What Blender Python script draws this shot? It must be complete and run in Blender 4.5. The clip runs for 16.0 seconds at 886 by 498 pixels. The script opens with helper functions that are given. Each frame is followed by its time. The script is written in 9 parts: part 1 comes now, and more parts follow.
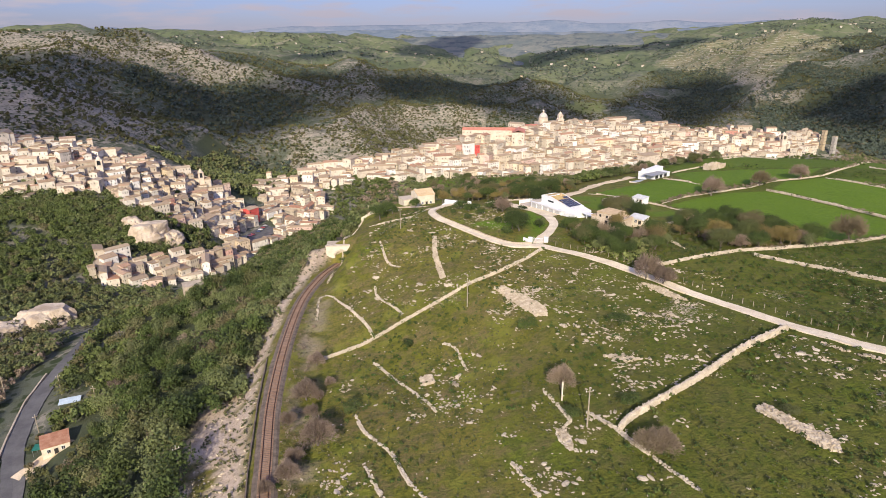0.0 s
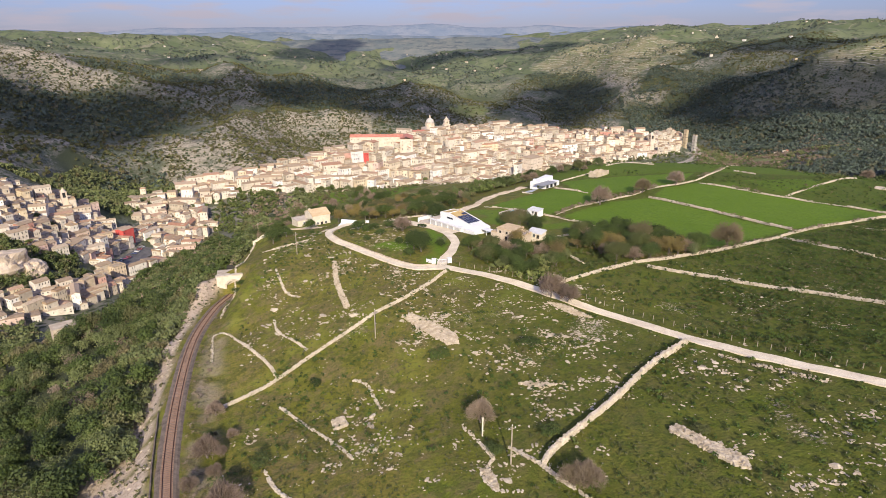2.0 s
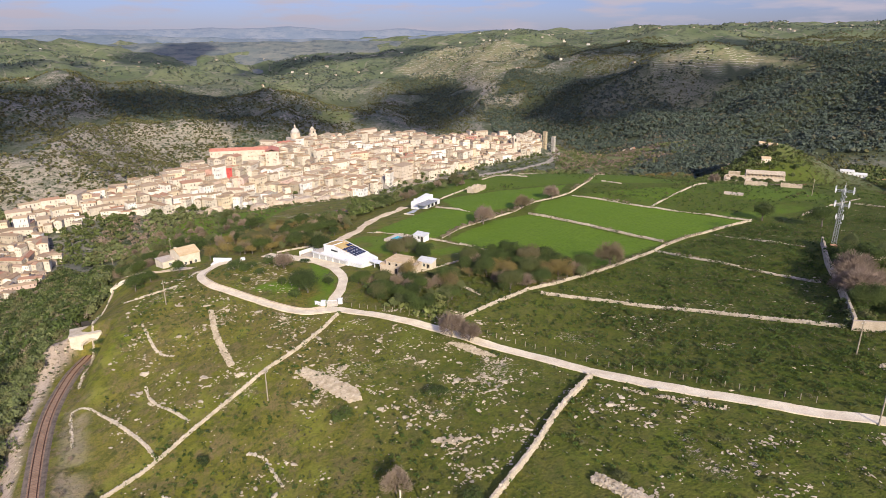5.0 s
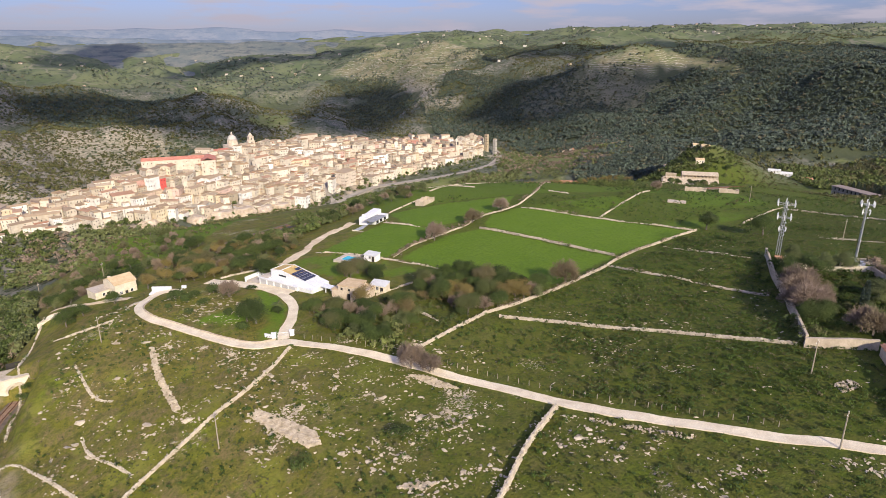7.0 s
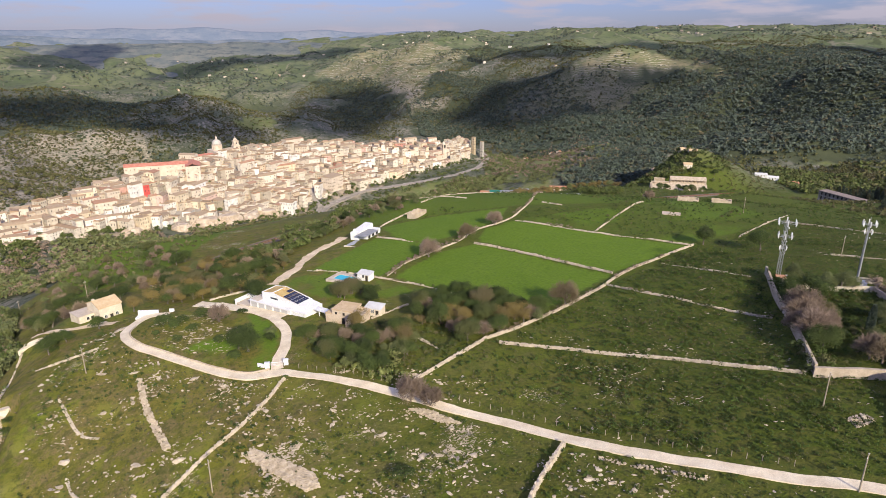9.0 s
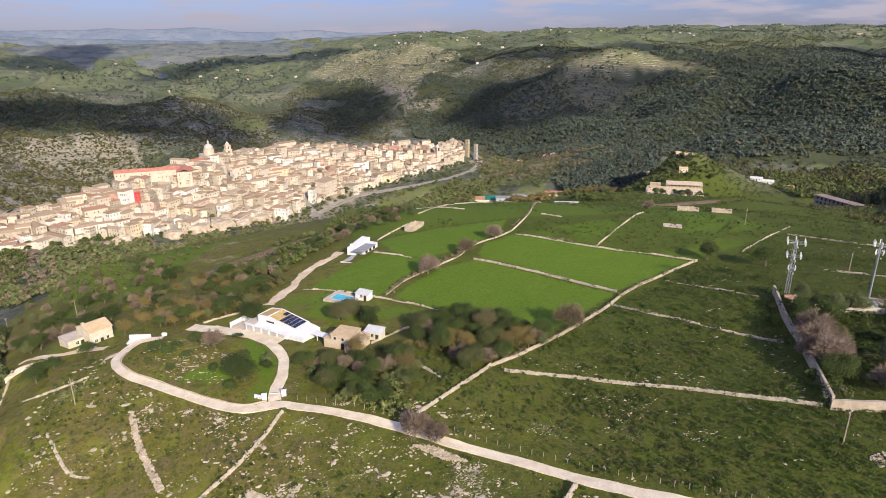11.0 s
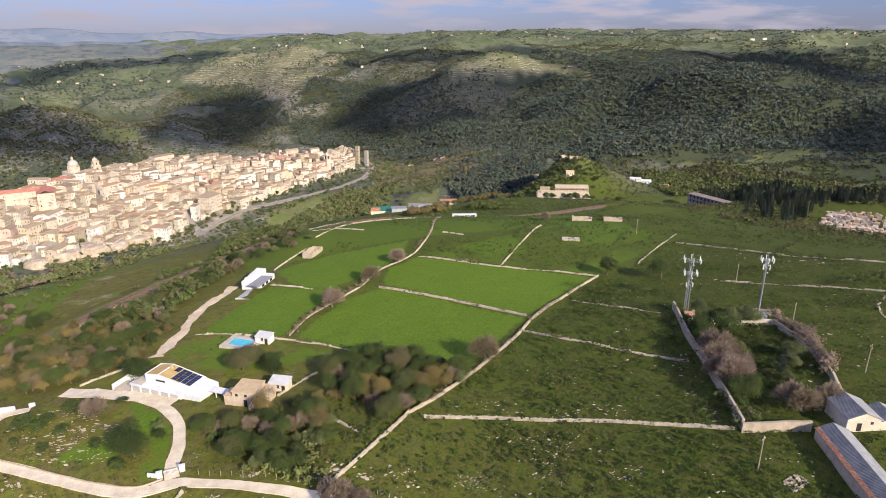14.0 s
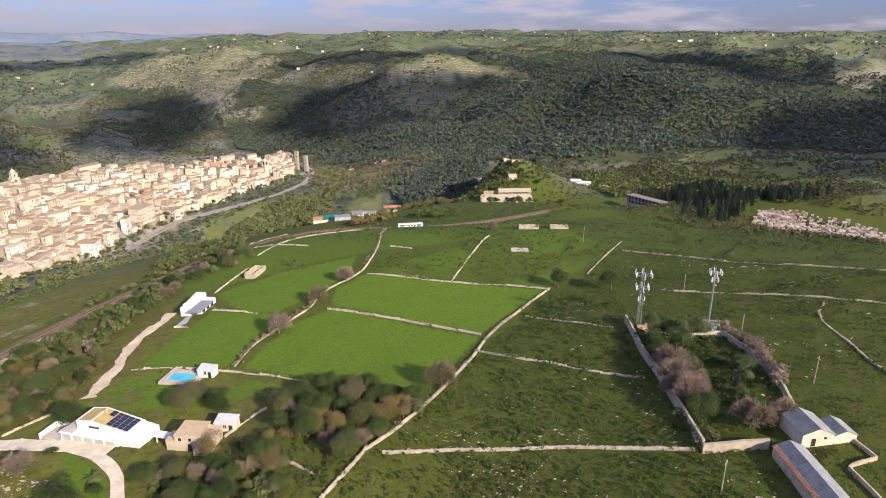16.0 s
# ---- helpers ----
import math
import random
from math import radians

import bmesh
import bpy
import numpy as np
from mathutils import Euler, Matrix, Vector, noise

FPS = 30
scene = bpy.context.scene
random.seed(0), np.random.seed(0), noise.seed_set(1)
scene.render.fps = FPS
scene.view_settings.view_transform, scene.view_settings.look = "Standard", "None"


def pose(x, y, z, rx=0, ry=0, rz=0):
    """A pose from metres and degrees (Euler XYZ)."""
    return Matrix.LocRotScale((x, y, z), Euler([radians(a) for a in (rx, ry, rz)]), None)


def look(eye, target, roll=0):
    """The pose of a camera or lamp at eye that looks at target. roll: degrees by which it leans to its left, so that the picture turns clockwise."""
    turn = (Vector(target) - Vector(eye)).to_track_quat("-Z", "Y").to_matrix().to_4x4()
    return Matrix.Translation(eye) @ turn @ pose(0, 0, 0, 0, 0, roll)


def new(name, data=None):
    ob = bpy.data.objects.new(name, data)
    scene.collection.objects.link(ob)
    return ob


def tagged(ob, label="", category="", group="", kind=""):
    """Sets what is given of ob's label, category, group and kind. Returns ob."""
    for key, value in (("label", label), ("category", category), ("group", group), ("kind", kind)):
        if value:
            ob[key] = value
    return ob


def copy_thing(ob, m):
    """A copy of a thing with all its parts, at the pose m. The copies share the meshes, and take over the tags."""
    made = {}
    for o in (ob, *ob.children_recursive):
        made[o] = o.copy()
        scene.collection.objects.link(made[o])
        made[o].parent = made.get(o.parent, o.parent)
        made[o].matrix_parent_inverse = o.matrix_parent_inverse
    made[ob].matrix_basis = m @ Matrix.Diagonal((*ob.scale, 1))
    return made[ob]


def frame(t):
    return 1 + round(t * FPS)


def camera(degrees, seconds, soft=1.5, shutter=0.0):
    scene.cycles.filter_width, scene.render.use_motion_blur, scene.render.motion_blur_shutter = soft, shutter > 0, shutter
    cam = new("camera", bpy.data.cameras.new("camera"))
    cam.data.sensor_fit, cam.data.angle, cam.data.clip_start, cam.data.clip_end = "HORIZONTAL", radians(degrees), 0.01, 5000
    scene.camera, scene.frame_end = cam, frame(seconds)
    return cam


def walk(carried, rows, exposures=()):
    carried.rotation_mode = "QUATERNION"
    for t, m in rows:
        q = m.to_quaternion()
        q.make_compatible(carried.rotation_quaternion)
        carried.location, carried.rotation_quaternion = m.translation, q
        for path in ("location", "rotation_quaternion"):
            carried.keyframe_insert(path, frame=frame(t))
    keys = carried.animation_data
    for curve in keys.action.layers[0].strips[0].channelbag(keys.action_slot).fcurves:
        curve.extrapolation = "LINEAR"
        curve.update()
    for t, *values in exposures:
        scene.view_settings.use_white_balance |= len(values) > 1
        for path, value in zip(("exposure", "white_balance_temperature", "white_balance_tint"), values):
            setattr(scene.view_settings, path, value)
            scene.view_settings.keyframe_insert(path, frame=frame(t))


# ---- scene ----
# seconds, place in metres, then yaw, pitch and roll in degrees
EXPOSURE = 0.34
cam = camera(70.62, 16.0, soft=0.8)
ROWS = [
    (0.0, 0.00, 0.00, 65.00, 0.00, -19.10, 0.60),
    (0.5, -0.85, 1.67, 66.24, -1.54, -19.10, 0.58),
    (1.0, -1.66, 3.44, 67.40, -2.94, -19.12, 0.52),
    (1.5, -2.22, 5.16, 68.51, -5.54, -19.06, 0.47),
    (2.0, -2.85, 6.88, 69.61, -10.50, -18.96, 0.22),
    (2.5, -3.49, 8.82, 70.73, -13.80, -18.92, 0.15),
    (3.0, -4.01, 10.87, 71.99, -16.05, -18.92, 0.09),
    (3.5, -4.41, 12.78, 73.06, -17.50, -18.85, 0.11),
    (4.0, -4.69, 14.77, 74.22, -19.09, -18.86, 0.08),
    (4.5, -4.92, 16.66, 75.33, -21.04, -18.81, 0.09),
    (5.0, -5.11, 18.66, 76.52, -22.81, -18.80, 0.07),
    (7.5, -5.32, 28.11, 82.63, -28.96, -18.76, -0.07),
    (8.0, -5.43, 30.09, 83.77, -29.30, -18.76, -0.13),
    (8.5, -5.23, 32.03, 85.04, -29.52, -18.77, -0.08),
    (9.0, -4.99, 33.88, 86.33, -29.66, -18.79, -0.09),
    (11.5, -3.25, 43.55, 92.26, -30.43, -18.84, -0.03),
    (12.0, -2.83, 45.51, 93.54, -30.85, -18.88, -0.04),
    (12.5, -2.25, 47.30, 94.76, -34.32, -18.79, -0.13),
    (13.0, -1.87, 49.48, 95.88, -37.38, -18.77, -0.14),
    (13.5, -1.43, 51.30, 96.98, -38.50, -18.71, -0.21),
    (14.0, -0.83, 53.15, 98.18, -40.62, -18.71, -0.27),
    (14.5, -0.23, 55.10, 99.34, -42.23, -18.72, -0.28),
    (15.0, 0.46, 56.93, 100.47, -43.42, -18.71, -0.30),
    (15.5, 1.23, 58.73, 101.62, -44.70, -18.68, -0.35),
    (16.0, 2.04, 60.50, 102.82, -46.15, -18.68, -0.33),
]
walk(cam, [(t, pose(x, y, z, 0, 0, yaw) @ pose(0, 0, 0, 90 + pitch) @ pose(0, 0, 0, 0, 0, -roll)) for t, x, y, z, yaw, pitch, roll in ROWS], [(0.0, EXPOSURE), (13.0, EXPOSURE - 0.02), (15.0, EXPOSURE + 0.10), (16.0, EXPOSURE + 0.11)])

# ---- sky, sun and clouds' light ----
SUN_AZIMUTH, SUN_ELEVATION = 185.0, 26.0  # degrees: clockwise from +y, above the horizon
world = bpy.data.worlds.new("sky")
scene.world = world
world.use_nodes = True
wn, wl = world.node_tree.nodes, world.node_tree.links
wn.clear()
w_out, w_bg = wn.new("ShaderNodeOutputWorld"), wn.new("ShaderNodeBackground")
w_sky = wn.new("ShaderNodeTexSky")
w_sky.sky_type, w_sky.sun_disc = "NISHITA", False
w_sky.sun_elevation, w_sky.sun_rotation = radians(SUN_ELEVATION), radians(SUN_AZIMUTH)
w_sky.dust_density, w_sky.ozone_density, w_sky.altitude = 0.5, 3.0, 500
w_co, w_map, w_noise, w_ramp, w_mix = (wn.new(k) for k in ("ShaderNodeTexCoord", "ShaderNodeMapping", "ShaderNodeTexNoise", "ShaderNodeValToRGB", "ShaderNodeMix"))
w_map.inputs["Scale"].default_value = (8, 8, 52)
w_noise.inputs["Scale"].default_value, w_noise.inputs["Detail"].default_value, w_noise.inputs["Roughness"].default_value = 1.0, 5, 0.55
w_ramp.color_ramp.elements[0].position, w_ramp.color_ramp.elements[1].position = 0.47, 0.64
w_mix.data_type = "RGBA"
w_tint = wn.new("ShaderNodeMix")
w_tint.data_type, w_tint.blend_type = "RGBA", "MULTIPLY"
w_tint.inputs["Factor"].default_value = 1.0
w_tint.inputs["B"].default_value = (0.57, 0.57, 0.94, 1)
w_mix.inputs["B"].default_value = (5.0, 4.7, 5.7, 1)
wl.new(w_co.outputs["Generated"], w_map.inputs["Vector"])
wl.new(w_map.outputs["Vector"], w_noise.inputs["Vector"])
wl.new(w_noise.outputs["Fac"], w_ramp.inputs["Fac"])
wl.new(w_ramp.outputs["Color"], w_mix.inputs["Factor"])
wl.new(w_sky.outputs["Color"], w_tint.inputs["A"])
wl.new(w_tint.outputs["Result"], w_mix.inputs["A"])
# clouds and sky stand paler and dimmer in the haze low down, bright overhead
w_sep, w_lift, w_glow = wn.new("ShaderNodeSeparateXYZ"), wn.new("ShaderNodeMapRange"), wn.new("ShaderNodeVectorMath")
w_glow.operation = "SCALE"
for key, value in (("From Min", 0.02), ("From Max", 0.45), ("To Min", 0.72), ("To Max", 1.75)):
    w_lift.inputs[key].default_value = value
wl.new(w_co.outputs["Generated"], w_sep.inputs["Vector"])
wl.new(w_sep.outputs["Z"], w_lift.inputs["Value"])
wl.new(w_mix.outputs["Result"], w_glow.inputs[0])
wl.new(w_lift.outputs["Result"], w_glow.inputs["Scale"])
wl.new(w_glow.outputs["Vector"], w_bg.inputs["Color"])
w_bg.inputs["Strength"].default_value = 0.105
wl.new(w_bg.outputs["Background"], w_out.inputs["Surface"])

sun = new("sun", bpy.data.lights.new("sun", "SUN"))
sun.data.energy, sun.data.angle, sun.data.color = 5.0, radians(0.53), (1.0, 0.885, 0.70)
az, el = radians(SUN_AZIMUTH), radians(SUN_ELEVATION)
TO_SUN = Vector((math.sin(az) * math.cos(el), math.cos(az) * math.cos(el), math.sin(el)))
sun.matrix_world = look((0, 0, 300), Vector((0, 0, 300)) - TO_SUN)


# ---- materials ----
class Nodes:
    """A few short ways to write a node material."""

    def __init__(self, name, rough=0.85, metal=0.0, spec=0.3):
        self.mat = bpy.data.materials.new(name)
        self.mat.use_nodes = True
        self.tree = self.mat.node_tree
        self.bsdf = self.tree.nodes["Principled BSDF"]
        self.bsdf.inputs["Roughness"].default_value = rough
        self.bsdf.inputs["Metallic"].default_value = metal
        self.bsdf.inputs["Specular IOR Level"].default_value = spec
        self.co = self.add("ShaderNodeNewGeometry").outputs["Position"]

    def add(self, kind, **props):
        n = self.tree.nodes.new(kind)
        for k, v in props.items():
            if k in n.inputs:
                n.inputs[k].default_value = v
        return n

    def link(self, a, b):
        self.tree.links.new(a, b)

    def noise(self, scale, detail=4.0, rough=0.55, co=None):
        n = self.add("ShaderNodeTexNoise", Scale=scale, Detail=detail, Roughness=rough)
        self.link(co or self.co, n.inputs["Vector"])
        return n.outputs["Fac"]

    def cells(self, scale, co=None):
        n = self.add("ShaderNodeTexVoronoi", Scale=scale)
        self.link(co or self.co, n.inputs["Vector"])
        return n.outputs["Distance"]

    def stretched(self, x, y, z, turn=0.0):
        n = self.add("ShaderNodeMapping", Scale=(x, y, z), Rotation=(0, 0, radians(turn)))
        self.link(self.co, n.inputs["Vector"])
        return n.outputs["Vector"]

    def object_co(self):
        return self.add("ShaderNodeTexCoord").outputs["Object"]

    def rand(self):
        return self.add("ShaderNodeObjectInfo").outputs["Random"]

    def island(self):
        return self.add("ShaderNodeNewGeometry").outputs["Random Per Island"]

    def attr(self, name):
        n = self.add("ShaderNodeAttribute")
        n.attribute_name = name
        return n.outputs["Fac"]

    def ramp(self, fac, *stops):
        n = self.add("ShaderNodeValToRGB")
        e = n.color_ramp.elements
        while len(e) < len(stops):
            e.new(0.5)
        for el_, (p, c) in zip(e, stops):
            el_.position, el_.color = p, (*c, 1) if isinstance(c, tuple) else (c, c, c, 1)
        self.link(fac, n.inputs["Fac"])
        return n.outputs["Color"]

    def mix(self, fac, a, b, blend="MIX"):
        n = self.add("ShaderNodeMix")
        n.data_type, n.blend_type = "RGBA", blend
        for v, s in ((fac, n.inputs["Factor"]), (a, n.inputs["A"]), (b, n.inputs["B"])):
            if isinstance(v, tuple):
                s.default_value = (*v, 1)
            elif isinstance(v, (int, float)):
                s.default_value = v
            else:
                self.link(v, s)
        return n.outputs["Result"]

    def math(self, op, a, b):
        n = self.add("ShaderNodeMath")
        n.operation = op
        for v, s in ((a, n.inputs[0]), (b, n.inputs[1])):
            if isinstance(v, (int, float)):
                s.default_value = v
            else:
                self.link(v, s)
        return n.outputs[0]

    def bump(self, fac, strength, distance):
        n = self.add("ShaderNodeBump", Strength=strength, Distance=distance)
        self.link(fac, n.inputs["Height"])
        self.link(n.outputs["Normal"], self.bsdf.inputs["Normal"])

    def done(self, colour):
        if isinstance(colour, tuple):
            self.bsdf.inputs["Base Color"].default_value = (*colour, 1)
        else:
            self.link(colour, self.bsdf.inputs["Base Color"])
        return self.mat


def two_tone(name, a, b, scale, fine, rough=0.85, bump=0.0, depth=0.05, metal=0.0, vary=0.0, spec=0.3):
    """A surface of two colours, mottled at two sizes, a little different from piece to piece."""
    n = Nodes(name, rough, metal, spec)
    c = n.mix(n.ramp(n.noise(scale, 5), (0.35, 0.0), (0.65, 1.0)), a, b)
    f = n.noise(fine, 3)
    c = n.mix(0.5, c, n.ramp(f, (0.3, 0.55), (0.7, 1.0)), "MULTIPLY")
    if vary:
        c = n.mix(vary, c, n.ramp(n.rand(), (0.0, 0.45), (1.0, 1.0)), "MULTIPLY")
    if bump:
        n.bump(f, bump, depth)
    return n.done(c)


def ground_material():
    n = Nodes("turf_and_limestone", 0.95, spec=0.15)
    big, mid, fine = n.noise(0.035, 4), n.noise(0.22, 5, 0.62), n.noise(1.7, 4, 0.65)
    grass = n.mix(n.ramp(big, (0.40, 0.0), (0.58, 1.0)), (0.150, 0.145, 0.022), (0.200, 0.168, 0.038))
    grass = n.mix(n.ramp(n.noise(0.06, 4, 0.6), (0.54, 0.0), (0.66, 1.0)), grass, (0.160, 0.190, 0.020))
    grass = n.mix(n.ramp(mid, (0.46, 0.0), (0.60, 1.0)), grass, (0.185, 0.142, 0.060))
    grass = n.mix(n.ramp(n.noise(0.55, 5, 0.7), (0.48, 0.0), (0.60, 0.6)), grass, (0.082, 0.092, 0.018))
    grass = n.mix(n.ramp(fine, (0.46, 0.0), (0.66, 0.6)), grass, (0.080, 0.098, 0.016))
    grass = n.mix(n.ramp(n.noise(0.085, 5, 0.65), (0.55, 0.0), (0.66, 0.8)), grass, (0.200, 0.205, 0.034))
    grass = n.mix(n.ramp(n.noise(0.28, 5, 0.7), (0.54, 0.0), (0.62, 0.6)), grass, (0.058, 0.074, 0.014))
    grass = n.mix(n.attr("deep"), grass, n.mix(n.ramp(n.noise(0.3, 5, 0.65), (0.42, 0.0), (0.60, 1.0)), (0.066, 0.094, 0.011), (0.092, 0.100, 0.020)))
    grass = n.mix(n.math("MULTIPLY", n.attr("deep"), n.ramp(n.noise(0.9, 4, 0.7), (0.50, 0.0), (0.60, 0.7))), grass, (0.040, 0.056, 0.014))
    stone = n.mix(n.noise(3.1, 4), (0.36, 0.29, 0.21), (0.54, 0.45, 0.34))
    patch = n.math("ADD", n.math("MULTIPLY", n.noise(0.06, 3), 0.5), n.math("MULTIPLY", n.noise(1.0, 5, 0.75, n.stretched(1.1, 1.8, 1.0, 35)), 0.5))
    show = n.math("ADD", patch, n.math("MULTIPLY", n.attr("rock"), 0.16))
    near_c = n.mix(n.ramp(show, (0.735, 0.0), (0.76, 0.8)), grass, stone)
    lush = n.mix(n.noise(0.12, 4), (0.108, 0.190, 0.012), (0.150, 0.225, 0.024))
    lush = n.mix(n.ramp(n.noise(1.2, 4, 0.7), (0.42, 0.0), (0.66, 0.75)), lush, (0.062, 0.118, 0.010))
    swath = n.add("ShaderNodeTexWave", Scale=0.16, Distortion=3.0, Detail=3.0)
    n.link(n.stretched(1, 1, 0, 62), swath.inputs["Vector"])
    lush = n.mix(n.math("MULTIPLY", swath.outputs["Fac"], 0.16), lush, (0.092, 0.128, 0.020))
    near_c = n.mix(n.attr("lush"), near_c, lush)
    # open hillsides: scrub, dry grass and limestone ledges
    h1, h2 = n.noise(0.012, 5, 0.6), n.noise(0.075, 6, 0.7)
    scrub = n.mix(n.ramp(h1, (0.46, 0.0), (0.56, 1.0)), (0.106, 0.117, 0.082), (0.178, 0.168, 0.132))
    scrub = n.mix(n.ramp(n.noise(0.05, 6, 0.75), (0.50, 0.0), (0.58, 0.9)), scrub, (0.075, 0.085, 0.045))
    bands = n.noise(1.0, 6, 0.75, n.stretched(0.028, 0.028, 0.22))
    ledge = n.math("ADD", bands, n.math("MULTIPLY", n.attr("ledge"), 0.10))
    ledge = n.math("ADD", ledge, n.math("MULTIPLY", n.math("SUBTRACT", n.noise(0.33, 4, 0.7), 0.5), 0.3))
    pale = n.mix(n.ramp(n.noise(0.16, 5, 0.75), (0.40, 0.0), (0.62, 1.0)), (0.24, 0.215, 0.16), (0.43, 0.37, 0.29))
    pale = n.mix(n.ramp(n.noise(1.0, 5, 0.7, n.stretched(0.03, 0.03, 0.5)), (0.50, 0.0), (0.60, 0.8)), pale, (0.17, 0.165, 0.10))
    scrub = n.mix(n.math("MULTIPLY", n.attr("stony"), n.ramp(n.noise(0.02, 4, 0.6), (0.36, 0.25), (0.50, 1.0))), scrub, pale)
    scrub = n.mix(n.ramp(ledge, (0.58, 0.0), (0.64, 0.75)), scrub, n.mix(n.noise(0.25, 4), (0.24, 0.21, 0.165), (0.40, 0.35, 0.28)))
    bush = n.math("ADD", n.cells(0.13), n.math("MULTIPLY", n.noise(0.022, 4), 0.9))
    scrub = n.mix(n.ramp(bush, (0.72, 1.0), (0.80, 0.0)), scrub, (0.040, 0.055, 0.024))
    small = n.math("ADD", n.cells(0.30), n.math("MULTIPLY", n.noise(0.05, 4), 0.9))
    scrub = n.mix(n.ramp(small, (0.70, 0.85), (0.76, 0.0)), scrub, (0.048, 0.060, 0.026))
    scrub = n.mix(n.attr("meadow"), scrub, n.mix(n.ramp(h2, (0.4, 0.0), (0.62, 1.0)), (0.150, 0.185, 0.046), (0.200, 0.200, 0.075)))
    scrub = n.mix(n.attr("wooded"), scrub, n.mix(h2, (0.045, 0.056, 0.028), (0.075, 0.085, 0.045)))
    plots = n.mix(n.ramp(n.cells(0.009), (0.2, 0.0), (0.8, 1.0)), (0.098, 0.128, 0.062), (0.158, 0.176, 0.092))
    plots = n.mix(n.ramp(n.noise(0.03, 5, 0.7), (0.52, 0.0), (0.60, 0.85)), plots, (0.066, 0.080, 0.055))
    edges = n.add("ShaderNodeTexVoronoi", Scale=0.012)
    edges.feature = "DISTANCE_TO_EDGE"
    warp = n.add("ShaderNodeTexNoise", Scale=0.006, Detail=3.0)
    n.link(n.co, warp.inputs["Vector"])
    bend = n.add("ShaderNodeVectorMath")
    bend.operation = "MULTIPLY_ADD"
    n.link(warp.outputs["Color"], bend.inputs[0])
    bend.inputs[1].default_value = (170, 170, 0)
    n.link(n.stretched(0.8, 0.45, 0.2, 20), bend.inputs[2])
    n.link(bend.outputs["Vector"], edges.inputs["Vector"])
    plots = n.mix(n.ramp(edges.outputs["Distance"], (0.015, 0.7), (0.04, 0.0)), plots, n.mix(n.ramp(n.noise(0.02, 3), (0.46, 0.0), (0.5, 1.0)), (0.045, 0.058, 0.028), (0.24, 0.22, 0.16)))
    scrub = n.mix(n.attr("upland"), scrub, plots)
    terrace = n.mix(n.ramp(n.noise(0.018, 4, 0.6), (0.42, 0.0), (0.58, 1.0)), (0.225, 0.200, 0.115), (0.150, 0.160, 0.075))
    terrace = n.mix(n.ramp(n.noise(0.09, 5, 0.75), (0.54, 0.0), (0.62, 0.8)), terrace, (0.085, 0.095, 0.052))
    high = n.add("ShaderNodeSeparateXYZ")
    n.link(n.co, high.inputs["Vector"])
    level = n.math("ADD", n.math("MULTIPLY", high.outputs["Z"], 0.16), n.math("MULTIPLY", n.noise(0.012, 4, 0.6), 5.0))
    riser = n.math("FRACT", level, 0.0)
    terrace = n.mix(n.math("MULTIPLY", n.ramp(riser, (0.10, 1.0), (0.22, 0.0)), n.ramp(n.noise(0.02, 3), (0.40, 0.0), (0.48, 1.0))), terrace, (0.42, 0.385, 0.29))
    terrace = n.mix(n.math("MULTIPLY", n.ramp(riser, (0.84, 0.0), (0.95, 1.0)), n.ramp(n.noise(0.04, 3), (0.42, 0.0), (0.50, 1.0))), terrace, (0.055, 0.066, 0.036))
    scrub = n.mix(n.attr("dry"), scrub, terrace)
    scrub = n.mix(n.math("MULTIPLY", n.attr("stony"), n.math("MULTIPLY", n.ramp(riser, (0.80, 0.0), (0.92, 0.7)), n.ramp(n.noise(0.03, 4), (0.44, 0.0), (0.52, 1.0)))), scrub, (0.085, 0.088, 0.055))
    c = n.mix(n.attr("hill"), near_c, scrub)
    bare = n.mix(n.noise(0.5, 5, 0.7), (0.40, 0.31, 0.225), (0.60, 0.485, 0.375))
    bare = n.mix(n.ramp(n.noise(1.1, 5, 0.75), (0.53, 0.0), (0.62, 0.75)), bare, (0.20, 0.165, 0.095))
    c = n.mix(n.attr("bare"), c, bare)
    c = n.mix(n.attr("paved"), c, n.mix(n.noise(0.4, 4), (0.30, 0.27, 0.23), (0.40, 0.36, 0.31)))
    n.bump(n.math("ADD", fine, mid), 0.7, 0.5)
    return n.done(c)


M_GROUND = ground_material()
M_TRACK = two_tone("pale_gravel", (0.72, 0.60, 0.42), (0.88, 0.77, 0.57), 0.35, 4.0, 0.95, 0.3, 0.05)
M_DIRT = two_tone("beige_dirt", (0.64, 0.50, 0.32), (0.83, 0.69, 0.49), 0.2, 2.0, 0.95, 0.3, 0.06)
M_ASPHALT = two_tone("worn_asphalt", (0.11, 0.105, 0.105), (0.16, 0.155, 0.15), 0.25, 5.0, 0.9)
M_BALLAST = two_tone("brown_ballast", (0.13, 0.10, 0.075), (0.23, 0.18, 0.135), 0.8, 8.0, 0.95, 0.6, 0.08)
M_RUST = two_tone("rust_stained_ballast", (0.28, 0.165, 0.10), (0.38, 0.235, 0.15), 0.5, 8.0, 0.95, 0.6, 0.08)
M_SLEEPER = two_tone("weathered_sleeper", (0.25, 0.165, 0.115), (0.33, 0.235, 0.17), 1.5, 9.0, 0.9, vary=0.5)
M_RAIL = two_tone("rusty_rail", (0.13, 0.065, 0.04), (0.20, 0.10, 0.06), 2.0, 12.0, 0.55, metal=0.6)
M_STONE = two_tone("dry_limestone", (0.48, 0.41, 0.31), (0.67, 0.585, 0.46), 0.7, 6.0, 0.92, 0.5, 0.06)
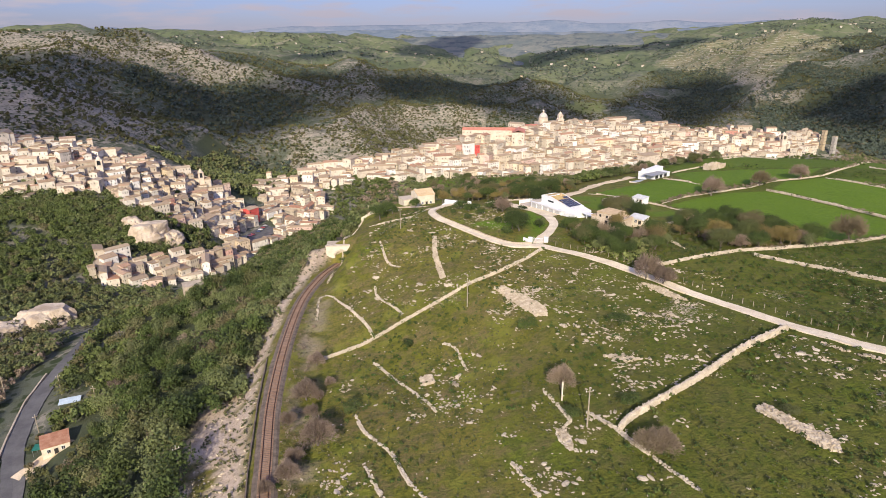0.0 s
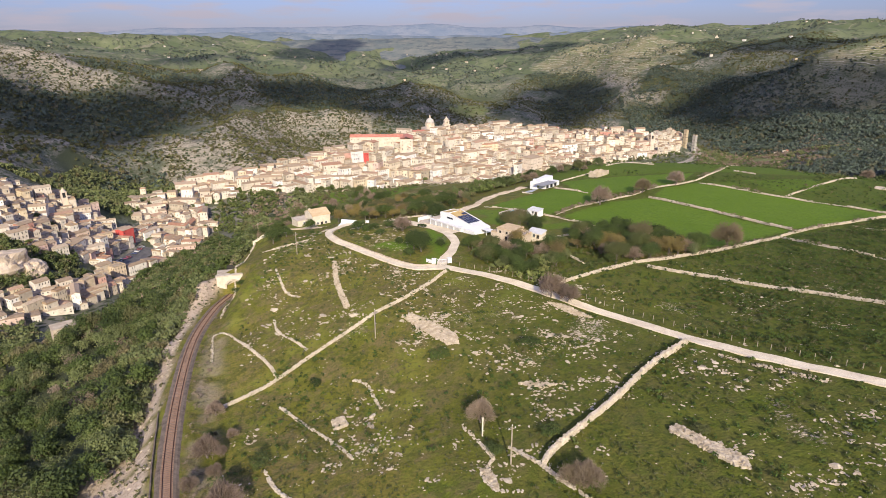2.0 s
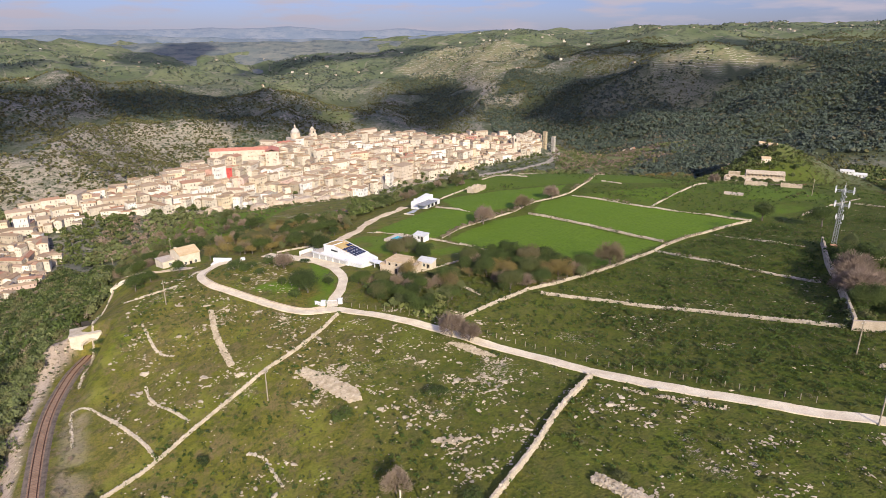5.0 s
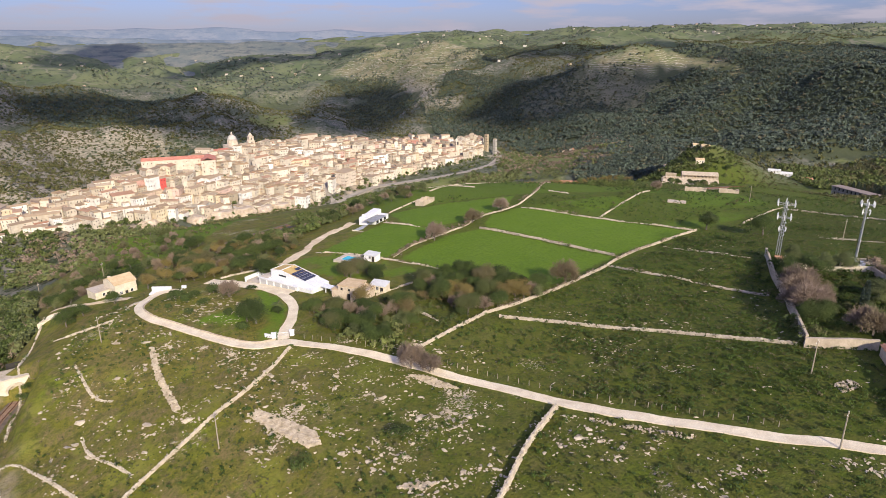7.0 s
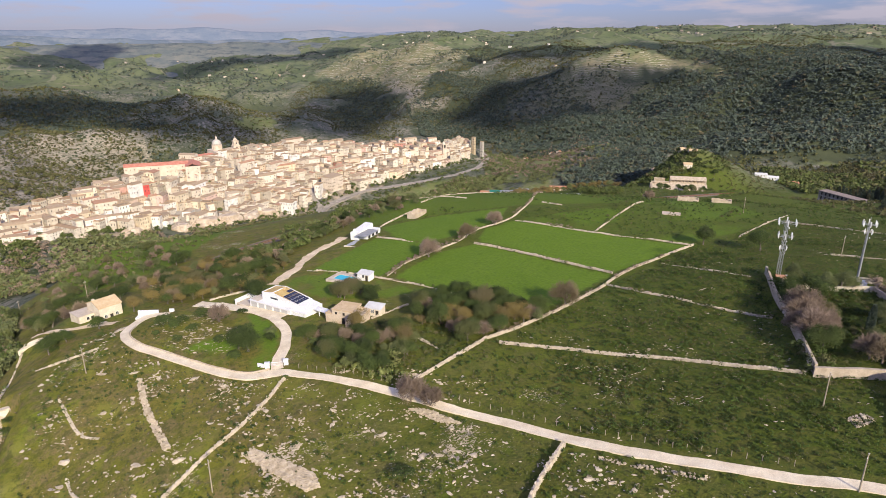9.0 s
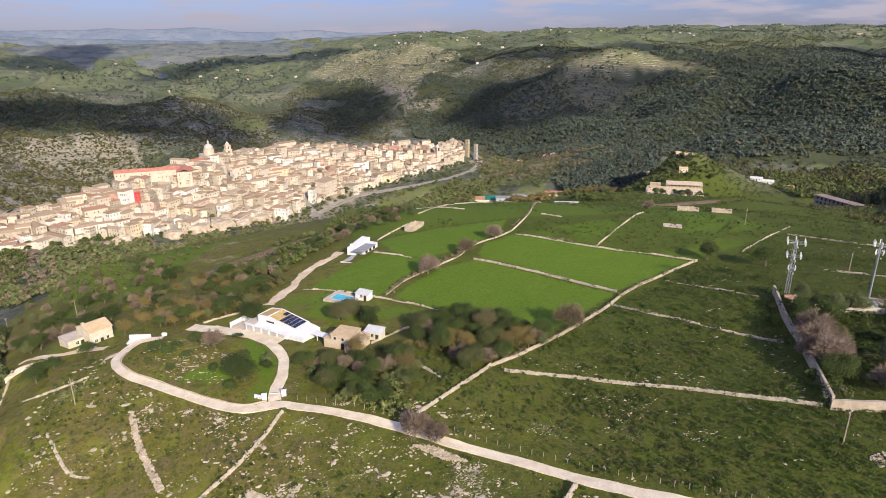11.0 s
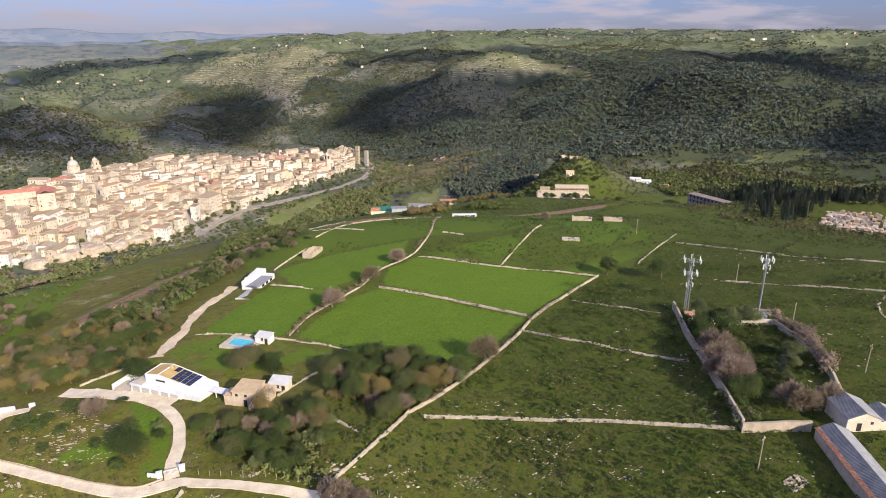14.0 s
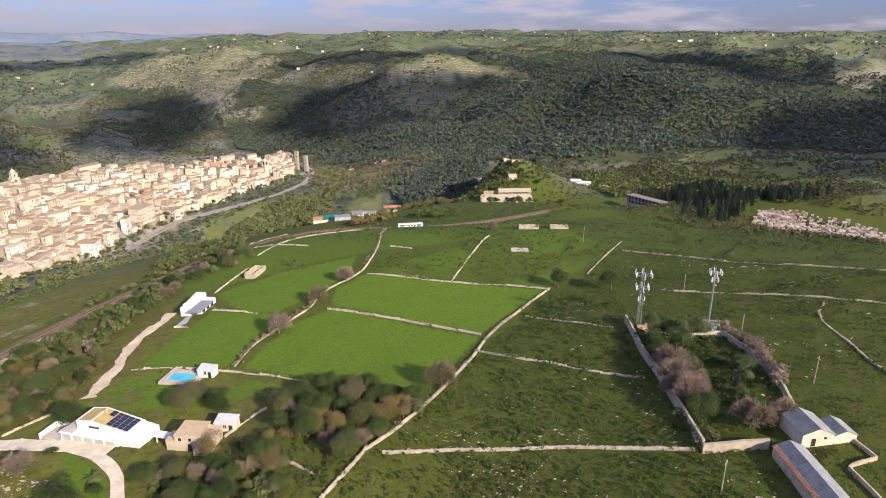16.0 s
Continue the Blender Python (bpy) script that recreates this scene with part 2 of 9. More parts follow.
M_RUBBLE = two_tone("cream_limestone_rubble", (0.42, 0.345, 0.24), (0.64, 0.545, 0.41), 0.8, 5.0, 0.95, 0.6, 0.08)
M_PLASTER = two_tone("stained_cream_plaster", (0.50, 0.43, 0.33), (0.66, 0.59, 0.47), 0.35, 3.0, 0.9)
M_WHITE = two_tone("white_paint", (0.76, 0.76, 0.75), (0.84, 0.84, 0.83), 0.3, 2.0, 0.6)
M_GLASS = two_tone("dark_window_glass", (0.025, 0.03, 0.035), (0.05, 0.055, 0.06), 0.5, 2.0, 0.12, spec=0.6)
M_TILE = two_tone("terracotta_tile", (0.42, 0.19, 0.11), (0.55, 0.30, 0.19), 0.8, 5.0, 0.85, 0.4, 0.05, vary=0.3)
M_STEEL = two_tone("galvanised_steel", (0.42, 0.43, 0.44), (0.55, 0.56, 0.57), 1.0, 6.0, 0.45, metal=0.7)
M_GREYROOF = two_tone("grey_corrugated_sheet", (0.34, 0.36, 0.38), (0.46, 0.48, 0.50), 0.4, 3.0, 0.6)
M_WOOD = two_tone("weathered_pole_wood", (0.30, 0.25, 0.18), (0.42, 0.36, 0.27), 1.0, 7.0, 0.9)
M_BARK = two_tone("grey_bark", (0.12, 0.10, 0.08), (0.20, 0.17, 0.14), 2.0, 8.0, 0.95, 0.5, 0.05)


def leaf_material(name, a, b, c, dry=0.55):
    n = Nodes(name, 0.75, spec=0.25)
    col = n.mix(n.island(), a, b)
    col = n.mix(n.ramp(n.rand(), (0.3, 0.0), (1.0, 0.4)), col, c)
    col = n.mix(n.ramp(n.noise(0.11, 3, 0.6), (0.42, 0.0), (0.56, 0.75)), col, n.mix(n.island(), tuple(q * 1.35 for q in a), tuple(q * 1.45 for q in b)))
    col = n.mix(n.ramp(n.noise(0.045, 3, 0.6), (0.50, 0.0), (0.62, dry)), col, (0.125, 0.098, 0.055))
    own = n.math("POWER", n.math("FRACT", n.math("ADD", n.attr("tint"), n.rand()), 0.0), 1.25)
    col = n.mix(n.ramp(own, (0.0, 0.0), (0.25, 0.55), (0.26, 0.0)), col, tuple(q * 0.55 for q in a))
    col = n.mix(n.ramp(own, (0.45, 0.0), (0.72, 0.5)), col, tuple(q * k for q, k in zip(b, (1.08, 1.12, 0.95))))
    col = n.mix(n.ramp(own, (0.80, 0.0), (0.98, 0.75)), col, (0.145, 0.115, 0.062))
    return n.done(col)


M_LEAF = leaf_material("evergreen_leaves", (0.045, 0.066, 0.017), (0.102, 0.124, 0.036), (0.070, 0.082, 0.030), 0.15)
M_OLIVE = leaf_material("olive_green_leaves", (0.070, 0.090, 0.032), (0.136, 0.152, 0.060), (0.09, 0.102, 0.042), 0.25)
M_TWIG = leaf_material("bare_brown_twigs", (0.165, 0.122, 0.09), (0.25, 0.19, 0.145), (0.18, 0.14, 0.105), 0.2)
M_AUTUMN = leaf_material("yellow_brown_leaves", (0.13, 0.10, 0.032), (0.19, 0.145, 0.05), (0.11, 0.10, 0.04))
M_PINE = leaf_material("dark_pine_needles", (0.054, 0.070, 0.055), (0.076, 0.100, 0.074), (0.070, 0.085, 0.060), 0.1)
M_CACTUS = leaf_material("yellow_green_pads", (0.12, 0.15, 0.04), (0.20, 0.21, 0.07), (0.13, 0.15, 0.06))
M_SCRUB = leaf_material("mixed_scrub", (0.050, 0.062, 0.021), (0.108, 0.106, 0.042), (0.095, 0.096, 0.036))
M_WEED = leaf_material("dark_green_weeds", (0.028, 0.050, 0.009), (0.060, 0.092, 0.016), (0.050, 0.068, 0.014), 0.1)
M_OAK = leaf_material("dark_oak_leaves", (0.026, 0.043, 0.011), (0.066, 0.090, 0.022), (0.050, 0.064, 0.018), 0.1)
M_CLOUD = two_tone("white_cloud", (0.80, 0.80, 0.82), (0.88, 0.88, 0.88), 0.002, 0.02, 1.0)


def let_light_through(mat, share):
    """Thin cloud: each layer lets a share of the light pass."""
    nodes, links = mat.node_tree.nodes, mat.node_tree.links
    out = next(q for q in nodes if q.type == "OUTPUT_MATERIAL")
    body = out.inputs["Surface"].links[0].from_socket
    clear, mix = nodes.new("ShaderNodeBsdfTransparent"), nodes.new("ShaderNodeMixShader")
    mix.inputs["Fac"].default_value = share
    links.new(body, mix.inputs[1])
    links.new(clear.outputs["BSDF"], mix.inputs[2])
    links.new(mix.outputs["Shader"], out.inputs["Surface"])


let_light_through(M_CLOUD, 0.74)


# ---- the lie of the land: crests, rims, slopes and valley floors, in metres ----
PLATEAU = []
PLATEAU.append([(-60, -250, -6), (60, -250, 10), (260, -250, 24)])
PLATEAU.append([(-18, 40, -8), (0, 80, -8), (29, 90, 1), (66, 112, 6), (100, 105, 10), (135, 92, 15), (180, 75, 19), (300, 60, 22)])
PLATEAU.append([(-20, 145, -12), (-4, 123, -10.5), (21, 138, 0.8), (66, 134, 5), (110, 140, 8), (150, 130, 10), (186, 120, 14), (220, 102, 18)])
PLATEAU.append([(-29, 178, -12), (-9, 172, -4.5), (10, 160, 0.5), (30, 182, 3.5), (64, 162, 7), (81, 161, 7), (147, 182, 6), (177, 142, 13), (224, 188, 6)])
PLATEAU.append([(-8, 205, -1), (-6, 216, 1.2), (2, 236, 1.5), (15, 210, 2.5), (40, 212, 3.5), (62, 203, 2.5), (76, 233, 1.5), (128, 176, 6), (193, 185, 7)])
PLATEAU.append([(-31, 258, -6), (-21, 272, -7), (-12, 255, -4.5), (-6, 262, -5), (30, 262, -2), (58, 262, -1), (99, 294, -1), (134, 308, -1), (178, 275, 5), (240, 256, 4.5), (270, 290, -4)])
RIM = []
RIM.append([(100, 350, -12), (150, 340, -1), (188, 344, -2.5), (225, 300, 2), (265, 290, -4), (318, 254, -4)])
RIM.append([(159, 388, -13), (215, 380, -14), (265, 345, -13), (330, 300, -14), (420, 290, -28), (500, 250, -38)])
RIM.append([(-7, 428, -32), (60, 500, -52), (189, 505, -46), (325, 517, -60), (400, 520, -66)])
RIM.append([(380, 578, -78), (470, 500, -62), (503, 452, -58), (545, 470, -60), (620, 360, -62), (600, 228, -52), (600, 100, -46)])
RIM.append([(540, 496, -50), (572, 508, -36), (598, 520, -27), (618, 532, -23), (640, 545, -30), (668, 530, -52), (700, 560, -74), (640, 590, -62), (600, 585, -78), (560, 560, -84), (560, 610, -112), (507, 660, -118)])
WEST = []
WEST.append([(-50, 60, -16), (-56, 118, -18), (-60, 150, -20), (-60, 180, -22), (-58, 225, -26), (-40, 262, -20), (-30, 330, -26)])
WEST.append([(-105, 100, -50), (-112, 150, -48), (-136, 202, -50), (-100, 240, -36), (-90, 300, -52), (-80, 400, -66)])
WEST.append([(-170, 60, -40), (-185, 150, -46), (-190, 262, -62), (-165, 340, -84), (-155, 430, -98), (-165, 520, -110), (-150, 640, -116)])
WEST.append([(-208, 425, -78), (-215, 455, -66), (-250, 480, -58), (-282, 511, -44), (-330, 540, -36), (-262, 570, -60), (-215, 590, -90)])
WEST.append([(-260, 330, -74), (-330, 420, -60), (-460, 420, -40), (-420, 150, -30)])
TOWN = []
TOWN.append([(-140, 690, -103), (-60, 705, -90), (20, 700, -100), (110, 700, -105), (200, 720, -110), (300, 790, -118), (400, 860, -126), (520, 960, -126), (650, 1040, -130)])
TOWN.append([(-165, 752, -96), (-120, 760, -93), (-60, 770, -86), (-20, 788, -75), (30, 812, -67), (66, 818, -66), (110, 868, -67), (150, 925, -69), (200, 950, -70), (250, 975, -75), (300, 992, -79), (350, 1007, -86), (400, 1022, -91), (450, 1026, -95), (500, 1030, -98), (550, 1035, -102), (640, 1078, -106)])
TOWN.append([(60, 755, -84), (200, 810, -94), (320, 890, -104), (450, 965, -111)])
TOWN.append([(-200, 840, -132), (0, 930, -134), (120, 1050, -148), (300, 1150, -160), (550, 1190, -168), (760, 1180, -165), (825, 1108, -161)])
VALLEY = []
VALLEY.append([(110, 620, -96), (230, 640, -104), (330, 700, -116), (460, 800, -130), (600, 900, -142), (720, 1000, -155)])
VALLEY.append([(480, 700, -110), (650, 760, -118), (800, 850, -120), (912, 647, -96), (1080, 560, -98), (1245, 388, -92), (1300, 100, -80)])
VALLEY.append([(730, 165, -46), (935, 377, -68), (800, 330, -60), (1000, 200, -60)])
HILLS = []
HILLS.append([(-373, 640, -40), (-456, 713, -14), (-560, 800, 0), (-756, 1522, 48), (-620, 1580, 25), (-493, 1640, -4), (-376, 1250, -62)])
HILLS.append([(-325, 824, -100), (-310, 1100, -118), (-100, 1180, -128), (180, 1280, -140)])
HILLS.append([(-388, 1858, -30), (-150, 1880, -46), (32, 1895, -66), (358, 1858, -108), (560, 1900, -150), (160, 1600, -112), (-200, 1560, -95)])
HILLS.append([(723, 2445, -150), (640, 2150, -170), (760, 1700, -175), (880, 1400, -170)])
HILLS.append([(881, 1787, -118), (960, 1980, -92), (1028, 2275, -62), (1250, 2500, -8), (1500, 2700, 42)])
HILLS.append([(836, 1152, -160), (905, 1400, -150), (1191, 1227, -74), (1295, 1470, 2), (1388, 1359, 36), (1538, 1542, 26), (1750, 1500, 36)])
HILLS.append([(1167, 858, -83), (1318, 777, 22), (1536, 706, 9), (1800, 620, 14), (2000, 760, -20), (2261, 493, 50), (1700, 200, -30)])
FAR = []
FAR.append([(-1738, 3152, 100), (-2500, 2600, 100), (-1478, 4038, 40), (-620, 4500, 40), (438, 4278, 10), (-2600, 1200, 60), (-1300, 600, 20)])
FAR.append([(-1, 2899, -26), (-325, 2880, -46), (-900, 2500, -20), (100, 3600, -60), (450, 3000, -110), (-300, 2300, -110)])
FAR.append([(904, 3276, -44), (1148, 3499, -20), (1575, 3237, 64), (1632, 2517, 60), (1933, 1965, 74), (2100, 1500, 62)])
FAR.append([(3288, 1265, 110), (2919, 2797, 110), (1504, 4303, 60), (2600, 700, 90), (3600, 0, 110), (2600, 3900, 104), (1900, -900, 60)])
RAIL = [(-4, -110, -10.5), (-16, -30, -10.5), (-24, 30, -10.5), (-29, 75, -10.5), (-33, 95, -10.8), (-38, 119, -11.4), (-42, 149, -12.4), (-44, 179, -13.6), (-42.2, 202, -14.7), (-39.2, 213.5, -15.2), (-37.8, 218.5, -15.4)]
CUTTING = [(-50, 178, -13.5), (-55, 195, -10.5), (-51, 212, -9.0), (-44, 222, -8.5), (-33, 227, -7.0)]
RAIL_EAST = [(8, 309, -14), (20, 318, -14.5), (38, 331, -15), (53, 342, -15.8), (70, 352, -16.4), (106, 370, -17.6), (160, 394, -19.2), (225, 400, -20.8), (262, 383, -22), (290, 363, -23), (325, 347, -24), (356, 339, -25), (430, 330, -28)]
LINES = PLATEAU + RIM + WEST + TOWN + VALLEY + HILLS + FAR + [RAIL_EAST, CUTTING]


def along(line, step):
    """Points at even steps on a line through the given ones."""
    p = np.array(line, float)
    s = np.concatenate([[0], np.cumsum(np.linalg.norm(np.diff(p[:, :2], axis=0), axis=1))])
    q = np.linspace(0, s[-1], max(2, int(s[-1] / step) + 1))
    return np.stack([np.interp(q, s, p[:, i]) for i in range(p.shape[1])], 1)


def smooth_line(line, step):
    """A rounded line: the points are joined by a Catmull-Rom curve."""
    p = np.array(line, float)
    e = np.concatenate([[2 * p[0] - p[1]], p, [2 * p[-1] - p[-2]]])
    out = []
    for a, b, c, d in zip(e, e[1:], e[2:], e[3:]):
        n = max(2, int(np.linalg.norm((c - b)[:2]) / step))
        for i in range(n):
            t = i / n
            out.append(0.5 * (2 * b + (c - a) * t + (2 * a - 5 * b + 4 * c - d) * t**2 + (3 * b - a - 3 * c + d) * t**3))
    return np.array(out + [p[-1]])


def near(px, py, line):
    """Distance of points to a line, and the line's height there."""
    best, high = np.full(px.shape, 1e9), np.zeros(px.shape)
    for a, b in zip(line[:-1], line[1:]):
        dx, dy = b[0] - a[0], b[1] - a[1]
        t = np.clip(((px - a[0]) * dx + (py - a[1]) * dy) / (dx * dx + dy * dy + 1e-9), 0, 1)
        d = np.hypot(px - a[0] - t * dx, py - a[1] - t * dy)
        m = d < best
        best = np.where(m, d, best)
        if len(a) > 2:
            high = np.where(m, a[2] + t * (b[2] - a[2]), high)
    return best, high


def _solve():
    pts = []
    for line in LINES:
        p = np.array(line, float)
        size = np.linalg.norm(np.diff(p[:, :2], axis=0), axis=1).mean()
        pts.append(along(line, max(18, size * 0.5)))
    pts = np.concatenate(pts)
    keep = []
    for q in pts:
        if all(np.hypot(*(q[:2] - pts[k][:2])) > 7 for k in keep):
            keep.append(int(np.where((pts == q).all(1))[0][0]))
    pts = pts[keep]
    r = np.linalg.norm(pts[:, None, :2] - pts[None, :, :2], axis=2)
    n = len(pts)
    a = np.zeros((n + 3, n + 3))
    a[:n, :n] = r - 0.8 * np.eye(n)
    a[:n, n] = a[n, :n] = 1
    a[:n, n + 1:n + 3] = pts[:, :2]
    a[n + 1:n + 3, :n] = pts[:, :2].T
    return pts, np.linalg.solve(a, np.concatenate([pts[:, 2], np.zeros(3)]))


SPOTS, WEIGHTS = _solve()


def height(px, py):
    """The ground's height at points in the plan."""
    px, py = np.asarray(px, float), np.asarray(py, float)
    z = WEIGHTS[-3] + WEIGHTS[-2] * px + WEIGHTS[-1] * py
    for (sx, sy, _), w in zip(SPOTS, WEIGHTS[:-3]):
        z = z + w * np.hypot(px - sx, py - sy)
    rail, rz = near(px, py, RAIL[:-1])
    k = np.clip((rail - 3.2) / 5.5, 0, 1)
    z = rz * (1 - k) + z * k
    rail, rz = near(px, py, RAIL_EAST)
    k = np.clip((rail - 4) / 8, 0, 1)
    return rz * (1 - k) + z * k

# ---- mesh helpers ----
def mesh_of(name, verts, faces, mats, index=None, smooth=False):
    me = bpy.data.meshes.new(name)
    me.from_pydata([tuple(v) for v in verts], [], [tuple(f) for f in faces])
    for m in mats if isinstance(mats, (list, tuple)) else [mats]:
        me.materials.append(m)
    if index is not None:
        me.polygons.foreach_set("material_index", np.asarray(index, np.int32))
    if smooth:
        me.polygons.foreach_set("use_smooth", np.ones(len(me.polygons), bool))
    me.update()
    return me


def raw_mesh(name, verts, tris, mats, index=None, smooth=False):
    """A mesh of triangles straight from arrays, for things of very many pieces."""
    me = bpy.data.meshes.new(name)
    verts, tris = np.asarray(verts, np.float32), np.asarray(tris, np.int32)
    me.vertices.add(len(verts))
    me.vertices.foreach_set("co", verts.ravel())
    me.loops.add(tris.size)
    me.loops.foreach_set("vertex_index", tris.ravel())
    me.polygons.add(len(tris))
    me.polygons.foreach_set("loop_start", np.arange(0, tris.size, tris.shape[1], dtype=np.int32))
    for m in mats if isinstance(mats, (list, tuple)) else [mats]:
        me.materials.append(m)
    if index is not None:
        me.polygons.foreach_set("material_index", np.asarray(index, np.int32))
    me.polygons.foreach_set("use_smooth", np.full(len(tris), smooth, bool))
    me.update(calc_edges=True)
    me.validate()
    return me


def part(name, me, parent, label="", place=None):
    ob = new(name, me)
    ob.parent = parent
    if place is not None:
        ob.matrix_basis = place
    return tagged(ob, label) if label else ob


def box_data(x0, x1, y0, y1, z0, z1):
    v = [(x, y, z) for z in (z0, z1) for y in (y0, y1) for x in (x0, x1)]
    return v, [(0, 2, 3, 1), (4, 5, 7, 6), (0, 1, 5, 4), (2, 6, 7, 3), (0, 4, 6, 2), (1, 3, 7, 5)]


class Shape:
    """Gathers solid pieces into one mesh."""

    def __init__(self):
        self.v, self.f, self.i = [], [], []

    def put(self, verts, faces, mat=0):
        n = len(self.v)
        self.v += [tuple(p) for p in verts]
        self.f += [tuple(n + k for k in f) for f in faces]
        self.i += [mat] * len(faces)
        return self

    def box(self, x0, x1, y0, y1, z0, z1, mat=0):
        return self.put(*box_data(x0, x1, y0, y1, z0, z1), mat)

    def turned_box(self, centre, size, turn, mat=0):
        v, f = box_data(-size[0] / 2, size[0] / 2, -size[1] / 2, size[1] / 2, -size[2] / 2, size[2] / 2)
        m = Matrix.Translation(centre) @ turn.to_matrix().to_4x4()
        return self.put([m @ Vector(p) for p in v], f, mat)

    def prism(self, outline, z0, z1, mat=0, cap=None):
        """An upright prism on an anticlockwise outline; z1 may be one height or one for each corner."""
        n = len(outline)
        top = z1 if isinstance(z1, (list, tuple)) else [z1] * n
        v = [(x, y, z0) for x, y in outline] + [(x, y, t) for (x, y), t in zip(outline, top)]
        self.put(v, [(k, (k + 1) % n, n + (k + 1) % n, n + k) for k in range(n)] + [tuple(reversed(range(n)))], mat)
        return self.put([(x, y, t) for (x, y), t in zip(outline, top)], [tuple(range(n))], mat if cap is None else cap)

    def tube(self, a, b, ra, rb, sides=8, mat=0):
        a, b = Vector(a), Vector(b)
        q = (b - a).to_track_quat("Z", "Y").to_matrix()
        ring = [Vector((math.cos(2 * math.pi * k / sides), math.sin(2 * math.pi * k / sides), 0)) for k in range(sides)]
        v = [a + q @ (p * ra) for p in ring] + [b + q @ (p * rb) for p in ring]
        f = [(k, (k + 1) % sides, sides + (k + 1) % sides, sides + k) for k in range(sides)]
        return self.put(v, f + [tuple(reversed(range(sides))), tuple(range(sides, 2 * sides))], mat)

    def lathe(self, profile, sides=16, mat=0, centre=(0, 0)):
        v, f = [], []
        for r, z in profile:
            v += [(centre[0] + r * math.cos(2 * math.pi * k / sides), centre[1] + r * math.sin(2 * math.pi * k / sides), z) for k in range(sides)]
        for j in range(len(profile) - 1):
            f += [(j * sides + k, j * sides + (k + 1) % sides, (j + 1) * sides + (k + 1) % sides, (j + 1) * sides + k) for k in range(sides)]
        f += [tuple(reversed(range(sides))), tuple(range((len(profile) - 1) * sides, len(profile) * sides))]
        return self.put(v, f, mat)

    def mesh(self, name, mats, smooth=False):
        return mesh_of(name, self.v, self.f, mats, self.i, smooth)


def lattice(px, py, seed=0):
    """Smooth value noise in the plan, from 0 to 1, one bump to a unit."""
    xi, yi = np.floor(px).astype(np.int64), np.floor(py).astype(np.int64)
    xf, yf = px - xi, py - yi
    xf, yf = xf * xf * (3 - 2 * xf), yf * yf * (3 - 2 * yf)

    def pick(a, b):
        n = (a * 374761393 + b * 668265263 + seed * 974634777) & 0x7FFFFFFF
        n = ((n ^ (n >> 13)) * 1274126177) & 0x7FFFFFFF
        return ((n ^ (n >> 16)) & 0xFFFF) / 65535.0

    a, b, c, d = pick(xi, yi), pick(xi + 1, yi), pick(xi, yi + 1), pick(xi + 1, yi + 1)
    return (a * (1 - xf) + b * xf) * (1 - yf) + (c * (1 - xf) + d * xf) * yf


def fbm(px, py, size, octaves=4, seed=0):
    out, amp, total = 0, 1.0, 0
    for k in range(octaves):
        out, total = out + amp * lattice(px / size + 17.3 * k, py / size - 9.1 * k, seed + k), total + amp
        size, amp = size / 2, amp / 2
    return out / total


def step(a, b, v):
    t = np.clip((v - a) / (b - a), 0, 1)
    return t * t * (3 - 2 * t)


def inside(px, py, poly):
    hit = np.zeros(np.shape(px), bool)
    for (xa, ya), (xb, yb) in zip(poly, poly[1:] + poly[:1]):
        c = ((ya > py) != (yb > py)) & (px < (xb - xa) * (py - ya) / (yb - ya + 1e-9) + xa)
        hit ^= c
    return hit


# ---- areas of the plan ----
TOWN_BACK = [(-165, 752), (-60, 770), (30, 812), (60, 845), (150, 925), (250, 975), (400, 1022), (550, 1035), (645, 1085)]
TOWN_FRONT = [(-150, 690), (-60, 704), (20, 706), (105, 716), (185, 742), (255, 800), (360, 868), (480, 940), (600, 1008)]
LUSH = [
    [(82, 233), (63, 258), (101, 282), (112, 264), (116, 256), (91, 239)],
    [(96, 200), (112, 173), (150, 185), (131, 245), (112, 244), (86, 230)],
    [(153, 186), (200, 192), (181, 226), (163, 262), (146, 260), (134, 247)],
    [(108, 272), (117, 259), (142, 263), (160, 270), (176, 285), (140, 300), (112, 300)],
]
GARDEN = [(2, 218), (8, 206), (16, 194), (24, 185), (28, 184), (33, 195), (36, 206), (33, 220), (12, 236), (2, 232)]
YARD = [(20, 245), (32, 232), (44, 222), (70, 236), (60, 254), (48, 252)]
FARM_YARD = [(-30, 268), (-14, 250), (8, 262), (2, 274), (-20, 284)]
POOLSIDE = [(56, 253), (67, 250), (90, 212), (75, 212), (56, 225), (50, 246)]
BRIGHT = [(165, 262), (203, 194), (270, 200), (330, 300), (345, 350), (300, 352), (240, 345), (275, 285), (250, 255)]
STONY_FIELD = [(80, 126), (93, 160), (111, 146), (126, 124), (134, 100), (124, 92), (108, 100), (95, 112)]
GREEN = [(150, 300), (250, 255), (275, 285), (240, 345), (180, 400), (120, 360), (105, 310)]
